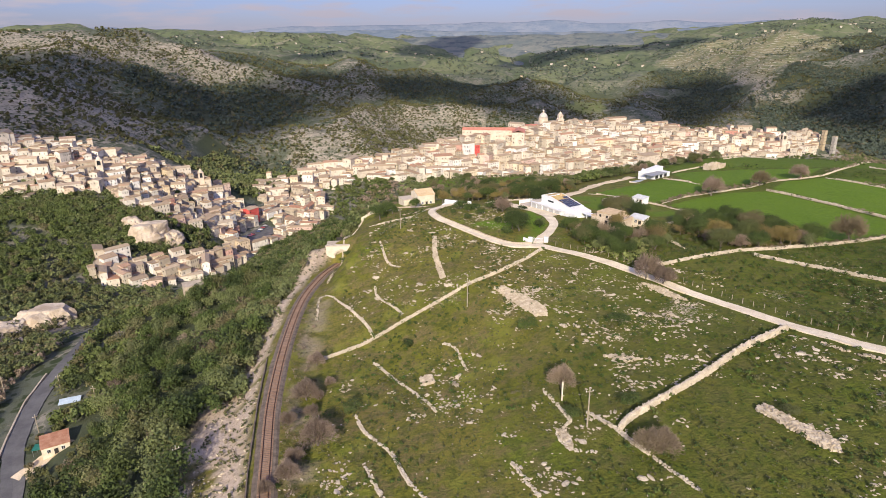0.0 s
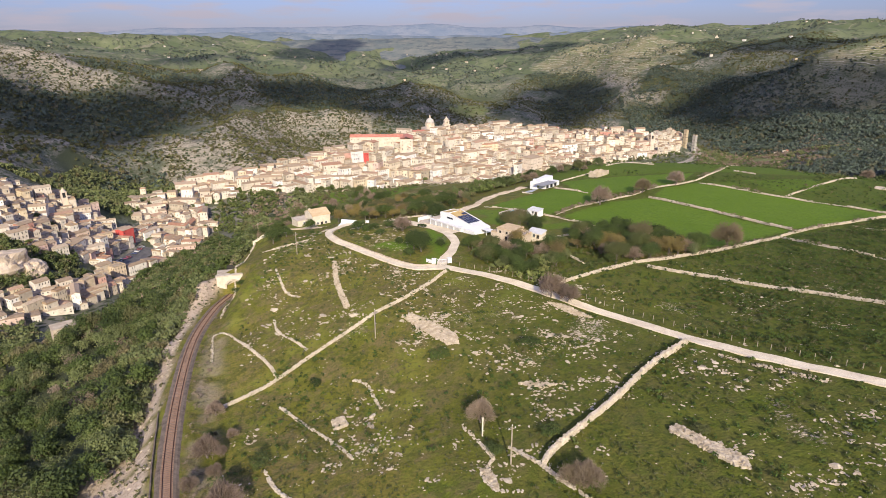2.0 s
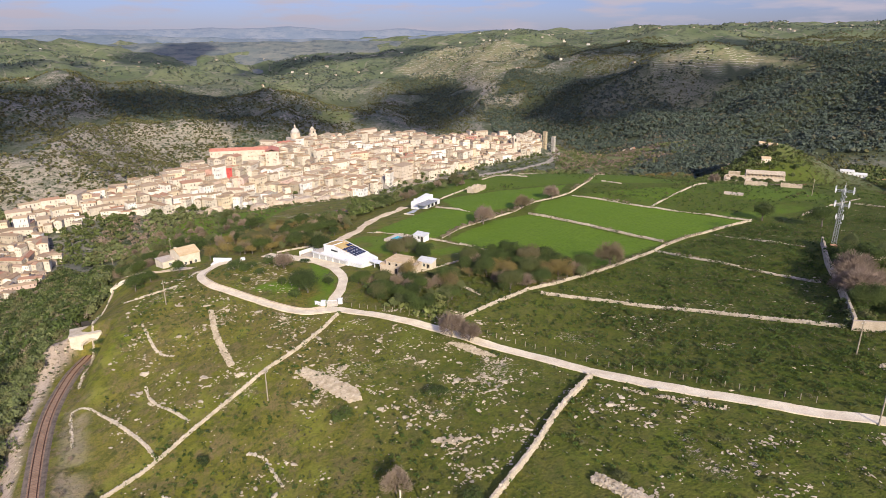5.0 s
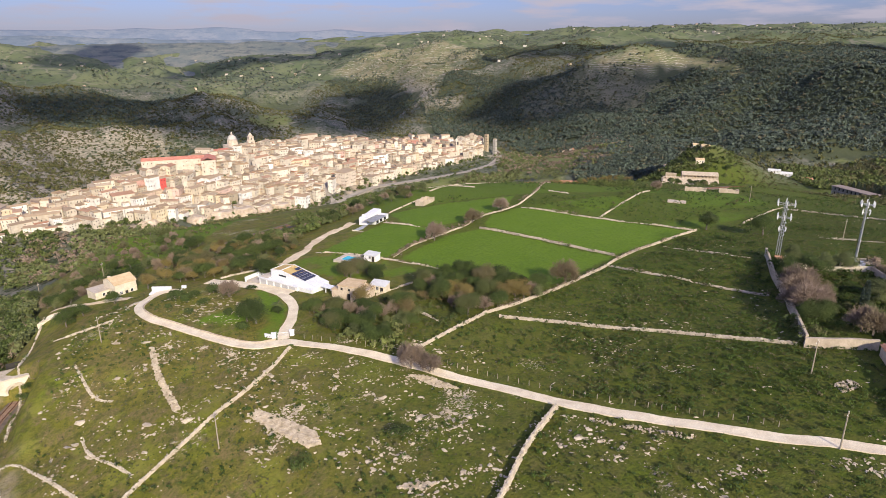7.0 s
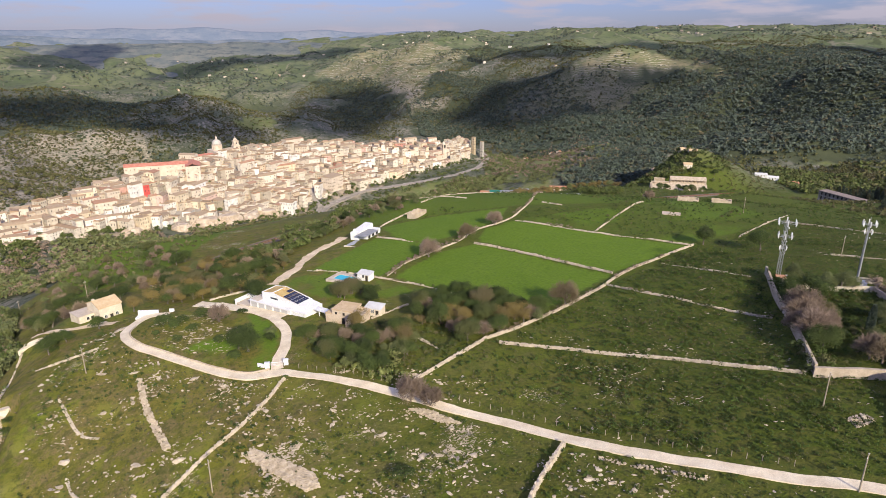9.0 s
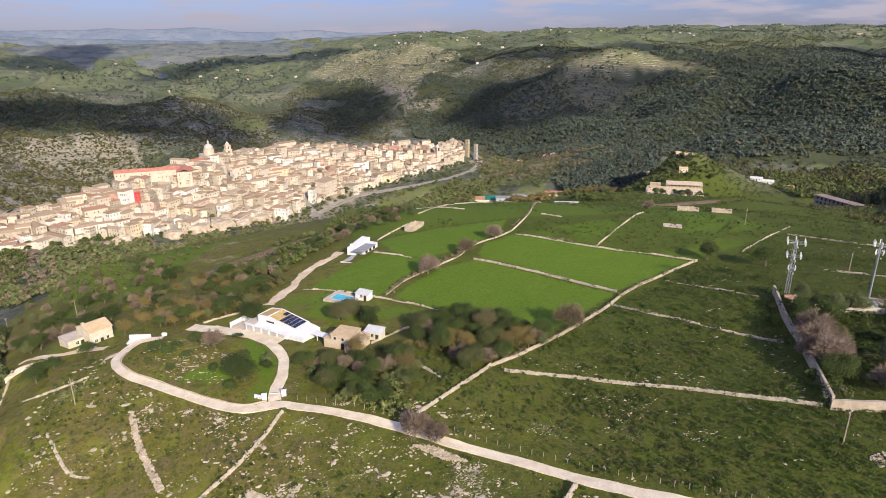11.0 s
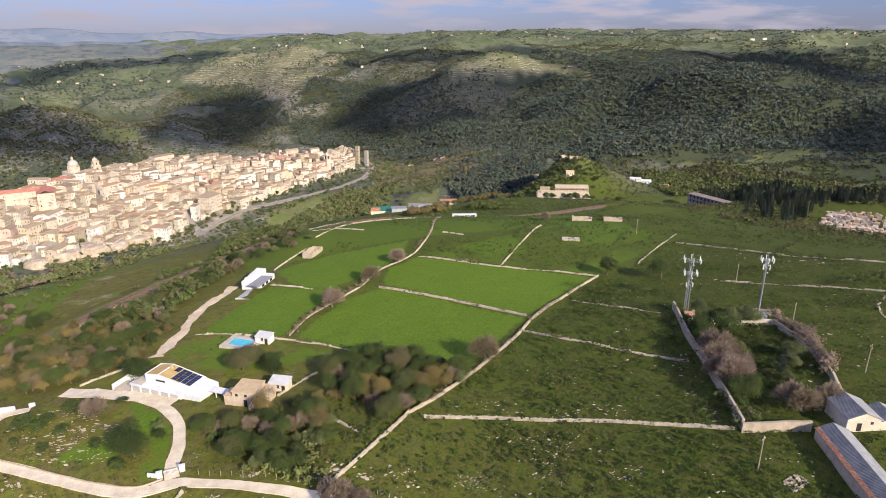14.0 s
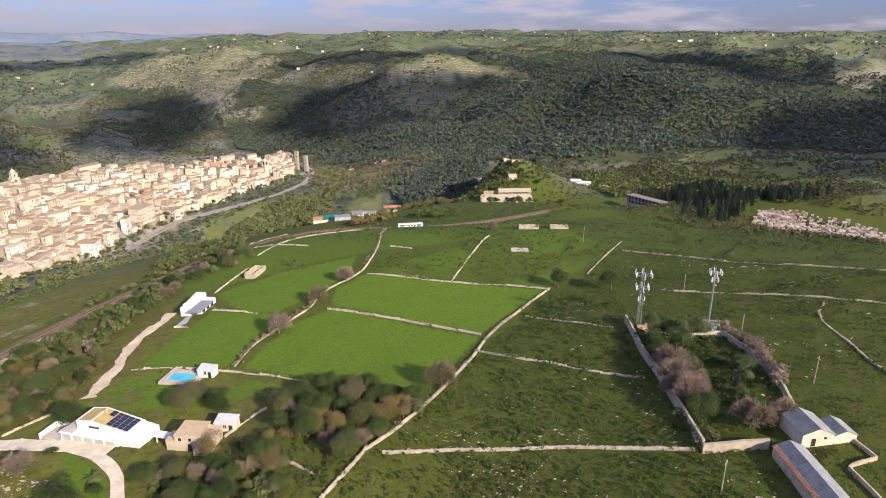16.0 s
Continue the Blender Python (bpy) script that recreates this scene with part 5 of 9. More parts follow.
EDGE = [(600, 270), (585, 161), (330, 112), (318, 142), (400, 215), (463, 259)]
forest("edge_scrub", spread_over(EDGE, 420, 262, 30, 0.42), 2.4, M_SCRUB, "low olive-green bushes at the edge of the plateau", 262, 40, 0.2)

# ---- the old town ----
def town_wall_material(rows=False):
    n = Nodes("sunlit_town_plaster", 0.92, spec=0.15)
    c = n.ramp(n.island() if rows else n.rand(), (0.0, (0.44, 0.375, 0.285)), (0.14, (0.66, 0.585, 0.465)), (0.32, (0.74, 0.665, 0.55)), (0.45, (0.54, 0.455, 0.35)), (0.62, (0.70, 0.625, 0.51)), (0.76, (0.84, 0.81, 0.75)), (0.90, (0.68, 0.555, 0.37)), (0.97, (0.66, 0.49, 0.41)), (1.0, (0.55, 0.28, 0.22)))
    c = n.mix(0.7, c, n.ramp(n.noise(0.35, 5, 0.65), (0.3, 0.55), (0.65, 1.0)), "MULTIPLY")
    c = n.mix(n.ramp(n.noise(1.3, 3), (0.55, 0.0), (0.75, 0.35)), c, (0.30, 0.26, 0.21))
    return n.done(c)


def town_roof_material(rows=False):
    n = Nodes("old_clay_tiles", 0.92, spec=0.15)
    c = n.ramp(n.island() if rows else n.rand(), (0.0, (0.38, 0.265, 0.17)), (0.3, (0.48, 0.37, 0.25)), (0.55, (0.33, 0.245, 0.165)), (0.8, (0.53, 0.43, 0.31)), (1.0, (0.44, 0.23, 0.145)))
    c = n.mix(0.7, c, n.ramp(n.noise(0.9, 5, 0.7), (0.3, 0.5), (0.7, 1.0)), "MULTIPLY")
    return n.done(c)


M_TOWN, M_TROOF = town_wall_material(), town_roof_material()
M_TOWN_ROWS, M_TROOF_ROWS = town_wall_material(True), town_roof_material(True)
M_RED = two_tone("red_plaster", (0.52, 0.08, 0.07), (0.62, 0.12, 0.10), 0.3, 2.0, 0.9)
M_REDROOF = two_tone("red_tiles", (0.50, 0.19, 0.13), (0.60, 0.27, 0.19), 0.3, 2.0, 0.9)
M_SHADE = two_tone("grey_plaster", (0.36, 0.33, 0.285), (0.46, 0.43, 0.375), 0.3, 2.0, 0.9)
M_GARDEN = two_tone("garden_grass", (0.07, 0.10, 0.03), (0.13, 0.14, 0.05), 0.2, 1.5, 0.95)
M_OCHRE = two_tone("ochre_plaster", (0.42, 0.335, 0.215), (0.52, 0.425, 0.29), 0.3, 2.0, 0.9)
M_SAND = two_tone("honey_limestone", (0.58, 0.48, 0.37), (0.72, 0.62, 0.50), 0.25, 2.0, 0.9)


def openings(s, w, d, h, floors, rng, mat=1, every=2.7):
    """Dark window and door openings on the four sides of a block about the origin."""
    for side in range(4):
        span = w if side % 2 == 0 else d
        n = max(1, int(span / every))
        for f in range(floors):
            for k in range(n):
                if rng.random() < 0.38:
                    continue
                u = (k + 0.5) / n * span - span / 2
                z = 0.9 + f * h / floors
                tall, half = (2.0, 0.5) if f == 0 and rng.random() < 0.5 else (1.35, 0.36)
                z0 = z - 0.8 if tall > 1.8 else z
                e = 0.03
                if side == 0:
                    s.box(u - half, u + half, -d / 2 - e, -d / 2 + 0.1, z0, z0 + tall, mat)
                elif side == 2:
                    s.box(u - half, u + half, d / 2 - 0.1, d / 2 + e, z0, z0 + tall, mat)
                elif side == 1:
                    s.box(w / 2 - 0.1, w / 2 + e, u - half, u + half, z0, z0 + tall, mat)
                else:
                    s.box(-w / 2 - e, -w / 2 + 0.1, u - half, u + half, z0, z0 + tall, mat)


def gable(s, w, d, h, rise, over=0.35, mat=0, thick=0.22):
    """A tiled roof with its ridge along x."""
    W, D = w / 2 + over, d / 2 + over
    for sgn in (-1, 1):
        lo, hi = (sgn * D, h - rise * over / (d / 2)), (0, h + rise)
        v = [(-W, lo[0], lo[1]), (W, lo[0], lo[1]), (W, hi[0], hi[1]), (-W, hi[0], hi[1])]
        v += [(x, y, z + thick) for x, y, z in v]
        f = [(3, 2, 1, 0), (4, 5, 6, 7), (0, 1, 5, 4), (1, 2, 6, 5), (2, 3, 7, 6), (3, 0, 4, 7)]
        s.put(v, f if sgn < 0 else [tuple(reversed(q)) for q in f], mat)


def town_house(w, d, h, floors, roof, seed, label, wall_mat=None, roof_mat=None, name="town_house", group="houses of the old town", deep=9, category="house"):
    rng = np.random.default_rng(seed)
    top = tagged(new(name), label, category, group)
    s = Shape().box(-w / 2, w / 2, -d / 2, d / 2, -deep, h)
    rise = 0.0
    if roof == "gable":
        rise = d * 0.11
        s.put([(-w / 2, -d / 2, h), (-w / 2, d / 2, h), (-w / 2, 0, h + rise), (w / 2, -d / 2, h), (w / 2, d / 2, h), (w / 2, 0, h + rise)], [(0, 2, 1), (3, 4, 5)])
    openings(s, w, d, h, floors, rng)
    part("wall", s.mesh("wall", [wall_mat or M_TOWN, M_GLASS]), top)
    r = Shape()
    if roof == "gable":
        gable(r, w, d, h, rise)
    elif roof == "shed":
        r.put([(-w / 2 - .3, -d / 2 - .3, h), (w / 2 + .3, -d / 2 - .3, h), (w / 2 + .3, d / 2 + .3, h), (-w / 2 - .3, d / 2 + .3, h),
               (-w / 2 - .3, -d / 2 - .3, h + .3), (w / 2 + .3, -d / 2 - .3, h + .3), (w / 2 + .3, d / 2 + .3, h + 1.5), (-w / 2 - .3, d / 2 + .3, h + 1.5)],
              [(3, 2, 1, 0), (4, 5, 6, 7), (0, 1, 5, 4), (1, 2, 6, 5), (2, 3, 7, 6), (3, 0, 4, 7)])
    else:
        r.box(-w / 2 - .1, w / 2 + .1, -d / 2 - .1, d / 2 + .1, h, h + 0.25)
        for a, b, c, e in ((-w / 2, w / 2, -d / 2, -d / 2 + .25), (-w / 2, w / 2, d / 2 - .25, d / 2), (-w / 2, -w / 2 + .25, -d / 2, d / 2), (w / 2 - .25, w / 2, -d / 2, d / 2)):
            r.box(a, b, c, e, h + .25, h + .85)
    if seed % 3 == 0:
        r.box(w * 0.2, w * 0.2 + 0.7, -0.3, 0.4, h, h + rise + 1.3)
    part("roof", r.mesh("roof", roof_mat or M_TROOF), top)
    return top


SORTS = [(12, 9, 8, 2, "gable"), (16, 9, 10, 3, "gable"), (10, 9, 7, 2, "shed"), (20, 10, 10, 3, "gable"), (13, 9, 9, 3, "flat"), (9, 8, 7, 2, "gable"),
         (14, 10, 8.5, 3, "gable"), (18, 8, 7.5, 2, "shed"), (11, 9, 11, 3, "flat"), (24, 10, 9, 3, "gable")]
SAY = {"gable": "cream stone town house with a low tiled gable roof", "shed": "plain pale house with a single-pitch tiled roof", "flat": "pale plastered town house with a flat parapet roof"}
HOUSES = [town_house(*q, 500 + k, SAY[q[4]]) for k, q in enumerate(SORTS)]
for k, o in enumerate(HOUSES):
    o.location = (-600 - 30 * k, -480, float(ground_z(-600 - 30 * k, -480)[0]))


LOTS = []
TALL = (0.95, 1.35, 0.6, 1.15, 0.8, 1.5, 0.5, 1.05, 0.7, 1.25, 0.9)

WIDE = (0.85, 0.6, 1.05, 0.72, 1.2)


def settle(x, y, turn, rng, size=1.0):
    LOTS.append((x, y, turn, int(rng.integers(len(HOUSES))), size))


LANDMARKS = [(34, 812, 15), (66, 822, 17), (98, 830, 15), (125, 890, 14), (150, 922, 16), (172, 918, 12), (272, 822, 20), (270, 975, 16), (538, 985, 14), (595, 975, 16), (41, 765, 8), (248, 818, 8), (258, 838, 7), (241, 806, 8), (234, 790, 8), (235, 774, 8)]


def fill_town():
    rng = np.random.default_rng(77)
    a, b = along(TOWN_FRONT, 8.5), along(TOWN_BACK, 8.5)
    n = 84
    ia = np.linspace(0, len(a) - 1, n)
    ib = np.linspace(0, len(b) - 1, n)
    placed = []
    for k in range(n):
        p, q = a[int(ia[k])], b[int(ib[k])]
        deep = np.linalg.norm(q - p)
        t = b[min(int(ib[k]) + 1, len(b) - 1)] - b[max(int(ib[k]) - 1, 0)]
        turn = math.degrees(math.atan2(t[1], t[0]))
        rows = max(2, int(deep / 8.6))
        for r in range(rows + 1):
            c = p + (q - p) * (r / rows) + rng.normal(0, 2.0, 2)
            if any(np.hypot(c[0] - lx, c[1] - ly) < lr for lx, ly, lr in LANDMARKS):
                continue
            if near(c[:1], c[1:], TOWN_ROAD)[0][0] < 11 or rng.random() < 0.05 or any(np.hypot(*(c - e)) < 6.4 for e in placed[-40:]):
                continue
            placed.append(c)
            settle(c[0], c[1], turn + rng.normal(0, 14) + (90 if rng.random() < 0.3 else 0), rng)
    return placed


fill_town()


def quarter(poly, gap, seed, turn):
    rng = np.random.default_rng(seed)
    q = np.array(poly, float)
    x0, y0 = q.min(0)
    x1, y1 = q.max(0)
    for i in range(int((x1 - x0) / gap) + 1):
        for j in range(int((y1 - y0) / gap) + 1):
            x, y = x0 + (i + 0.5 * (j % 2)) * gap + rng.normal(0, 1.5), y0 + j * gap + rng.normal(0, 1.5)
            if inside(np.array(x), np.array(y), poly) and rng.random() > 0.1 and not (abs(x + 166) < 14 and 508 < y < 576):
                settle(x, y, turn + rng.normal(0, 14) + (90 if rng.random() < 0.4 else 0), rng, rng.uniform(0.66, 0.86))


quarter([(-430, 462), (-330, 455), (-285, 468), (-258, 490), (-234, 520), (-222, 558), (-200, 590), (-222, 625), (-280, 612), (-360, 600), (-470, 560)], 7.6, 5, 30)
quarter([(-228, 372), (-205, 360), (-178, 372), (-160, 400), (-146, 440), (-150, 470), (-170, 462), (-186, 420), (-205, 402), (-232, 398)], 7.2, 6, 40)
quarter([(-205, 500), (-178, 480), (-150, 490), (-128, 560), (-118, 640), (-140, 690), (-165, 690), (-178, 620), (-192, 560)], 7.2, 7, 70)

quarter([(-262, 490), (-240, 462), (-205, 468), (-188, 500), (-192, 560), (-200, 590), (-222, 558), (-234, 520)], 7.4, 8, 50)

quarter([(-190, 635), (-205, 668), (-213, 715), (-180, 728), (-158, 685), (-160, 652)], 9.5, 9, 20)


def build_lots():
    """The three hundred houses nearest the upland stand singly; those behind are joined."""
    spots = np.array([q[:2] for q in LOTS])
    reach = np.hypot(spots[:, 0] - 40, spots[:, 1] - 100)
    order = np.argsort(reach)
    corner = np.array([(-5, 0), (5, 0), (0, -5), (0, 5), (0, 0)])
    level = [float(ground_z(x + corner[:, 0], y + corner[:, 1]).mean()) - 0.3 for x, y in spots]
    for k in order[:300]:
        x, y, turn, sort, size = LOTS[k]
        copy_thing(HOUSES[sort], pose(x, y, level[k], 0, 0, turn) @ Matrix.Diagonal((WIDE[k % 5] * size, WIDE[k % 4] * size, TALL[k * 5 % 11] * size, 1)))
    joined = {}
    for k in order[300:]:
        x, y, turn, sort, size = LOTS[k]
        m = np.array(pose(x, y, level[k], 0, 0, turn) @ Matrix.Diagonal((WIDE[k % 5] * size, WIDE[k % 4] * size, TALL[k * 5 % 11] * size, 1)))
        for child in HOUSES[sort].children:
            me = child.data
            v = np.array([q.co[:] for q in me.vertices])
            s = joined.setdefault(child.name.split(".")[0], Shape())
            n = len(s.v)
            s.v += [tuple(q) for q in v @ m[:3, :3].T + m[:3, 3]]
            s.f += [tuple(n + i for i in p.vertices) for p in me.polygons]
            s.i += [p.material_index for p in me.polygons]
    rows = tagged(new("town_rows"), "close rows of cream houses climbing the town's ridge", "houses", kind="stuff")
    part("wall", joined["wall"].mesh("wall", [M_TOWN_ROWS, M_GLASS]), rows)
    part("roof", joined["roof"].mesh("roof", M_TROOF_ROWS), rows)


build_lots()


def away_from_houses(p, gap=9.0):
    """Leaves out the spots under town houses and on the valley road."""
    q = np.array([c[:2] for c in LOTS])
    ok = np.array([np.min(np.hypot(q[:, 0] - x, q[:, 1] - y)) > gap for x, y in p])
    return p[ok & (near(p[:, 0], p[:, 1], smooth_line(ASPHALT, 5.0))[0] > 4.5)]


BLUFF = [(-262, 300), (-215, 285), (-150, 245), (-135, 262), (-150, 320), (-180, 380), (-215, 425), (-262, 400)]
forest("bluff_scrub", away_from_houses(spread_over(BLUFF, 1000, 225, 30, 0.3)), 4.6, M_OLIVE, "olive-green scrub over the rocky floor of the gorge", 225, 60, 0.19)
side = along(smooth_line(ASPHALT, 5.0), 2.5)[:, :2] + (7.0, -2.0)
side = away_from_houses(side[(side[:, 1] > 190) & (side[:, 1] < 330)])
forest("roadside_trees", side + np.random.default_rng(8).normal(0, 1.2, side.shape), 5.5, M_LEAF, "leafy green trees screening the valley road", 226, 150, 0.14)
FLANK = [(505, 800), (560, 850), (640, 960), (720, 1090), (830, 1190), (880, 1110), (770, 930), (650, 780), (560, 730)]
forest("flank_scrub", spread_over(FLANK, 800, 227, 50, 0.42), 5.0, M_OLIVE, "green bushes on the sunlit flank beyond the town", 227, 40, 0.22)
forest("bare_grove", spread_over([(800, 1000), (870, 1120), (950, 1120), (960, 1020), (880, 930)], 360, 228, 40, 0.3), 6.5, M_TWIG, "leafless grey-brown trees along the valley floor", 228, 60, 0.17)
POPLARS = [(290, 428), (318, 436), (345, 445), (350, 470), (318, 468), (296, 456)]
forest("yellow_trees", spread_over(POPLARS, 70, 229, 12, 0.3), 5.5, M_AUTUMN, "yellowing trees in front of the valley sheds", 229, 200, 0.12)
forest("valley_trees", spread_over([(340, 400), (372, 396), (398, 420), (380, 446), (352, 436)], 70, 230, 12, 0.3), 5.5, M_LEAF, "dark green trees beside the railway", 230, 200, 0.12)
VALLEY_FARMS = [(862, 1082, 15), (842, 1035, 14), (820, 1118, 9)]


# ---- landmarks ----
def convent():
    top = tagged(new("convent"), "long sand-coloured convent with a red tiled roof above the town", "building")
    s, r = Shape(), Shape()
    for cx, cy, w, d, h in ((-6, 8, 68, 12, 14), (33, 0, 16, 30, 13.6)):
        s.box(cx - w / 2, cx + w / 2, cy - d / 2, cy + d / 2, -14, h)
        q = Shape()
        openings(q, w, d, h, 3, np.random.default_rng(int(w)), every=4.2)
        s.put([(a + cx, b + cy, c) for a, b, c in q.v], q.f, 1)
        for k in range(int(w / 9)):
            s.box(cx - w / 2 + 4 + 9 * k, cx - w / 2 + 5 + 9 * k, cy - d / 2 - 0.5, cy - d / 2, -14, h - 0.4)
        g = Shape()
        if w > d:
            gable(g, w, d, h, 2.6)
            r.put([(a + cx, b + cy, c) for a, b, c in g.v], g.f)
        else:
            gable(g, d, w, h, 2.8)
            r.put([(b + cx, a + cy, c) for a, b, c in g.v], [tuple(reversed(f)) for f in g.f])
    part("wall", s.mesh("wall", [M_SAND, M_GLASS]), top)
    part("roof", r.mesh("roof", M_REDROOF), top)
    w = Shape().box(-40, 24, -13, -12.2, -12, 0.6).box(-40.4, 24.4, -13.2, -12, 0.6, 0.9)
    part("garden_wall", w.mesh("garden_wall", M_SAND), top)
    part("garden", Shape().box(-40, 24, -12.2, 2, -12, -0.4).mesh("garden", M_GARDEN), top)
    top.matrix_basis = pose(66, 812, -69, 0, 0, -9)


def domed_church():
    top = tagged(new("domed_church"), "honey limestone church with a tall drum and dome", "church")
    s = Shape().box(-8, 8, -16, 16, -10, 13).box(-14, 14, -9, 9, -10, 9)
    part("nave", s.mesh("nave", M_SAND), top)
    drum = Shape().lathe([(6.6, 12), (6.6, 14), (6.2, 14.2), (6.2, 20), (6.8, 20.2), (6.8, 20.8)], 16)
    drum = part("drum", drum.mesh("drum", M_SAND), top)
    column = Shape().tube((0, 0, 14), (0, 0, 20), 0.45, 0.4, 6).mesh("column", M_SAND)
    for k in range(12):
        a = k * math.pi / 6
        part("column", column, drum, place=pose(6.5 * math.cos(a), 6.5 * math.sin(a), 0))
    part("dome", Shape().lathe([(6.3, 20.7), (6.1, 22.5), (5.3, 24.6), (4.0, 26.2), (2.2, 27.3), (1.3, 27.6)], 20).mesh("dome", two_tone("pale_grey_dome", (0.50, 0.46, 0.40), (0.60, 0.56, 0.49), 0.5, 2.0), True), top)
    part("lantern", Shape().lathe([(1.3, 27.4), (1.3, 30), (1.6, 30.2), (0.9, 31.2), (0.15, 31.8), (0.12, 33.5)], 10).mesh("lantern", M_SAND), top)
    top.matrix_basis = pose(150, 935, -75.5, 0, 0, 12)


def bell_tower(name, x, y, wide, tall, label, lift=0.0, turn=10):
    top = tagged(new(name), label, "church tower")
    a = wide / 2
    s = Shape().box(-a, a, -a, a, -10, tall * 0.5).box(-a * 1.08, a * 1.08, -a * 1.08, a * 1.08, tall * 0.5, tall * 0.53)
    part("base", s.mesh("base", M_SAND), top)
    b = a * 0.78
    # A solid dark block stands in for the shade inside the belfry.
    belfry = part("belfry", Shape().box(-b * 0.7, b * 0.7, -b * 0.7, b * 0.7, tall * 0.53, tall * 0.76).mesh("belfry", M_GLASS), top, "solid dark core painted as shade in the belfry")
    pier = Shape().box(-b * 0.3, b * 0.3, -b * 0.3, b * 0.3, tall * 0.53, tall * 0.76).mesh("pier", M_SAND)
    for sx in (-1, 1):
        for sy in (-1, 1):
            part("pier", pier, belfry, place=pose(sx * b, sy * b, 0))
    part("cornice", Shape().box(-b * 1.35, b * 1.35, -b * 1.35, b * 1.35, tall * 0.76, tall * 0.80).mesh("cornice", M_SAND), top)
    part("cupola", Shape().lathe([(b * 1.1, tall * 0.79), (b * 1.0, tall * 0.85), (b * 0.6, tall * 0.91), (b * 0.2, tall * 0.95), (0.12, tall * 0.97), (0.1, tall)], 10).mesh("cupola", M_SAND), top)
    top.matrix_basis = pose(x, y, gz(x, y) + lift, 0, 0, turn)


def block(name, x, y, w, d, h, turn, wall, roof, label, kind="gable", floors=3, lift=0.0, category="house"):
    o = town_house(w, d, h, floors, kind, abs(int(w * 7 + x)), label, wall, roof, name, "", 12, category)
    o.matrix_basis = pose(x, y, gz(x, y) + lift, 0, 0, turn)
    return o


town_crags = []
convent()
domed_church()
def tiered_front(x, y, z0):
    """A church front that narrows in three storeys of columns to a bulbous belfry."""
    top = tagged(new("baroque_church"), "tapering honey limestone church front with a bulbous belfry", "church")
    z = -8.0
    for k, (w, d, h) in enumerate(((13, 8, 20), (9.5, 7, 7), (6.5, 6, 6))):
        s = Shape().box(-w / 2, w / 2, -d / 2, d / 2, z, z + h).box(-w / 2 - .5, w / 2 + .5, -d / 2 - .5, d / 2 + .5, z + h - 0.8, z + h)
        for sx in (-0.46, -0.22, 0.22, 0.46):
            s.tube((w * sx, -d / 2 - 0.1, z), (w * sx, -d / 2 - 0.1, z + h - 0.8), 0.5, 0.42, 8)
        s.box(-w * 0.1, w * 0.1, -d / 2 - 0.06, -d / 2 + 0.1, z + h * 0.25, z + h * 0.7, 1)
        part("storey", s.mesh("storey", [M_SAND, M_GLASS]), top)
        z += h
        for sx in (-1, 1):
            part("volute", Shape().lathe([(0.9, z - 0.2), (1.1, z + 0.6), (0.5, z + 1.6), (0.15, z + 2.4)], 8, 0, (sx * (w / 2 - 0.8), 0)).mesh("volute", M_SAND), top)
    part("cupola", Shape().lathe([(2.6, z), (2.9, z + 1.2), (2.3, z + 2.6), (1.1, z + 3.8), (0.3, z + 4.4), (0.12, z + 6.0)], 12).mesh("cupola", M_SAND), top)
    top.matrix_basis = pose(x, y, z0, 0, 0, 12)


tiered_front(174, 930, -76)
bell_tower("belfry_tower", -283, 512, 5, 17, "small sandstone church with a twin belfry", 1, 20)
bell_tower("campanile", -232, 592, 4.5, 20, "slender stone campanile among tiled roofs", 2, 30)
bell_tower("church_tower", 538, 986, 8, 26, "honey stone church tower at the end of town", 7)
block("church", 270, 984, 32, 13, 13, 20, M_SAND, M_TROOF, "pale sandstone church with a gabled front", floors=2, lift=2, category="church")
block("church_nave", 520, 986, 24, 12, 9, 20, M_SAND, M_TROOF, "sandstone church nave beside its tower", floors=2, lift=3, category="church")
block("warehouse", 274, 824, 27, 16, 17, 35, M_SAND, M_TROOF, "large cream stone building at the edge of town", "shed", 4, category="building")
block("red_house", 41, 768, 9, 8, 12, 14, M_RED, M_TROOF, "bright red plastered house among cream ones")
block("crimson_house", -182, 573, 12, 9, 12, 60, M_RED, M_TROOF, "crimson plastered house with pale windows")
block("ochre_tower_house", 629, 1031, 5.5, 6, 29, 20, M_OCHRE, M_TROOF, "tall ochre plastered tower house", "flat", 6, 2)
block("grey_tower_house", 640, 1019, 5.5, 6, 29, 20, M_SHADE, M_TROOF, "tall grey plastered apartment house", "flat", 6, 2)
block("seminary", 120, 890, 30, 12, 9, 18, M_SAND, M_REDROOF, "sandy-fronted building with a red tiled roof", floors=2, lift=2, category="building")



for k, (x, y, w, t) in enumerate(((92, 708, 17, 9), (116, 708, 15, 11), (138, 716, 14, 9), (66, 700, 12, 7), (160, 728, 13, 8), (20, 700, 12, 6), (198, 752, 10, 7))):
    town_crags.append((x, y, w, t, 21 + k))

# trees and gardens between the houses
rng = np.random.default_rng(88)
yards = np.array([LOTS[k][:2] for k in rng.choice(len(LOTS), 110, False)]) + rng.normal(0, 6, (110, 2))
forest("town_trees", yards, 7.0, M_LEAF, "dark green garden trees between the town houses", 190, 40, 0.26)
foot = along(TOWN_FRONT, 4.5)
foot = foot + rng.normal(0, 4, foot.shape) - np.array([-3.0, 9.0])
forest("town_foot_trees", foot, 6.5, M_LEAF, "dark green trees along the foot of the town", 191, 50, 0.22)

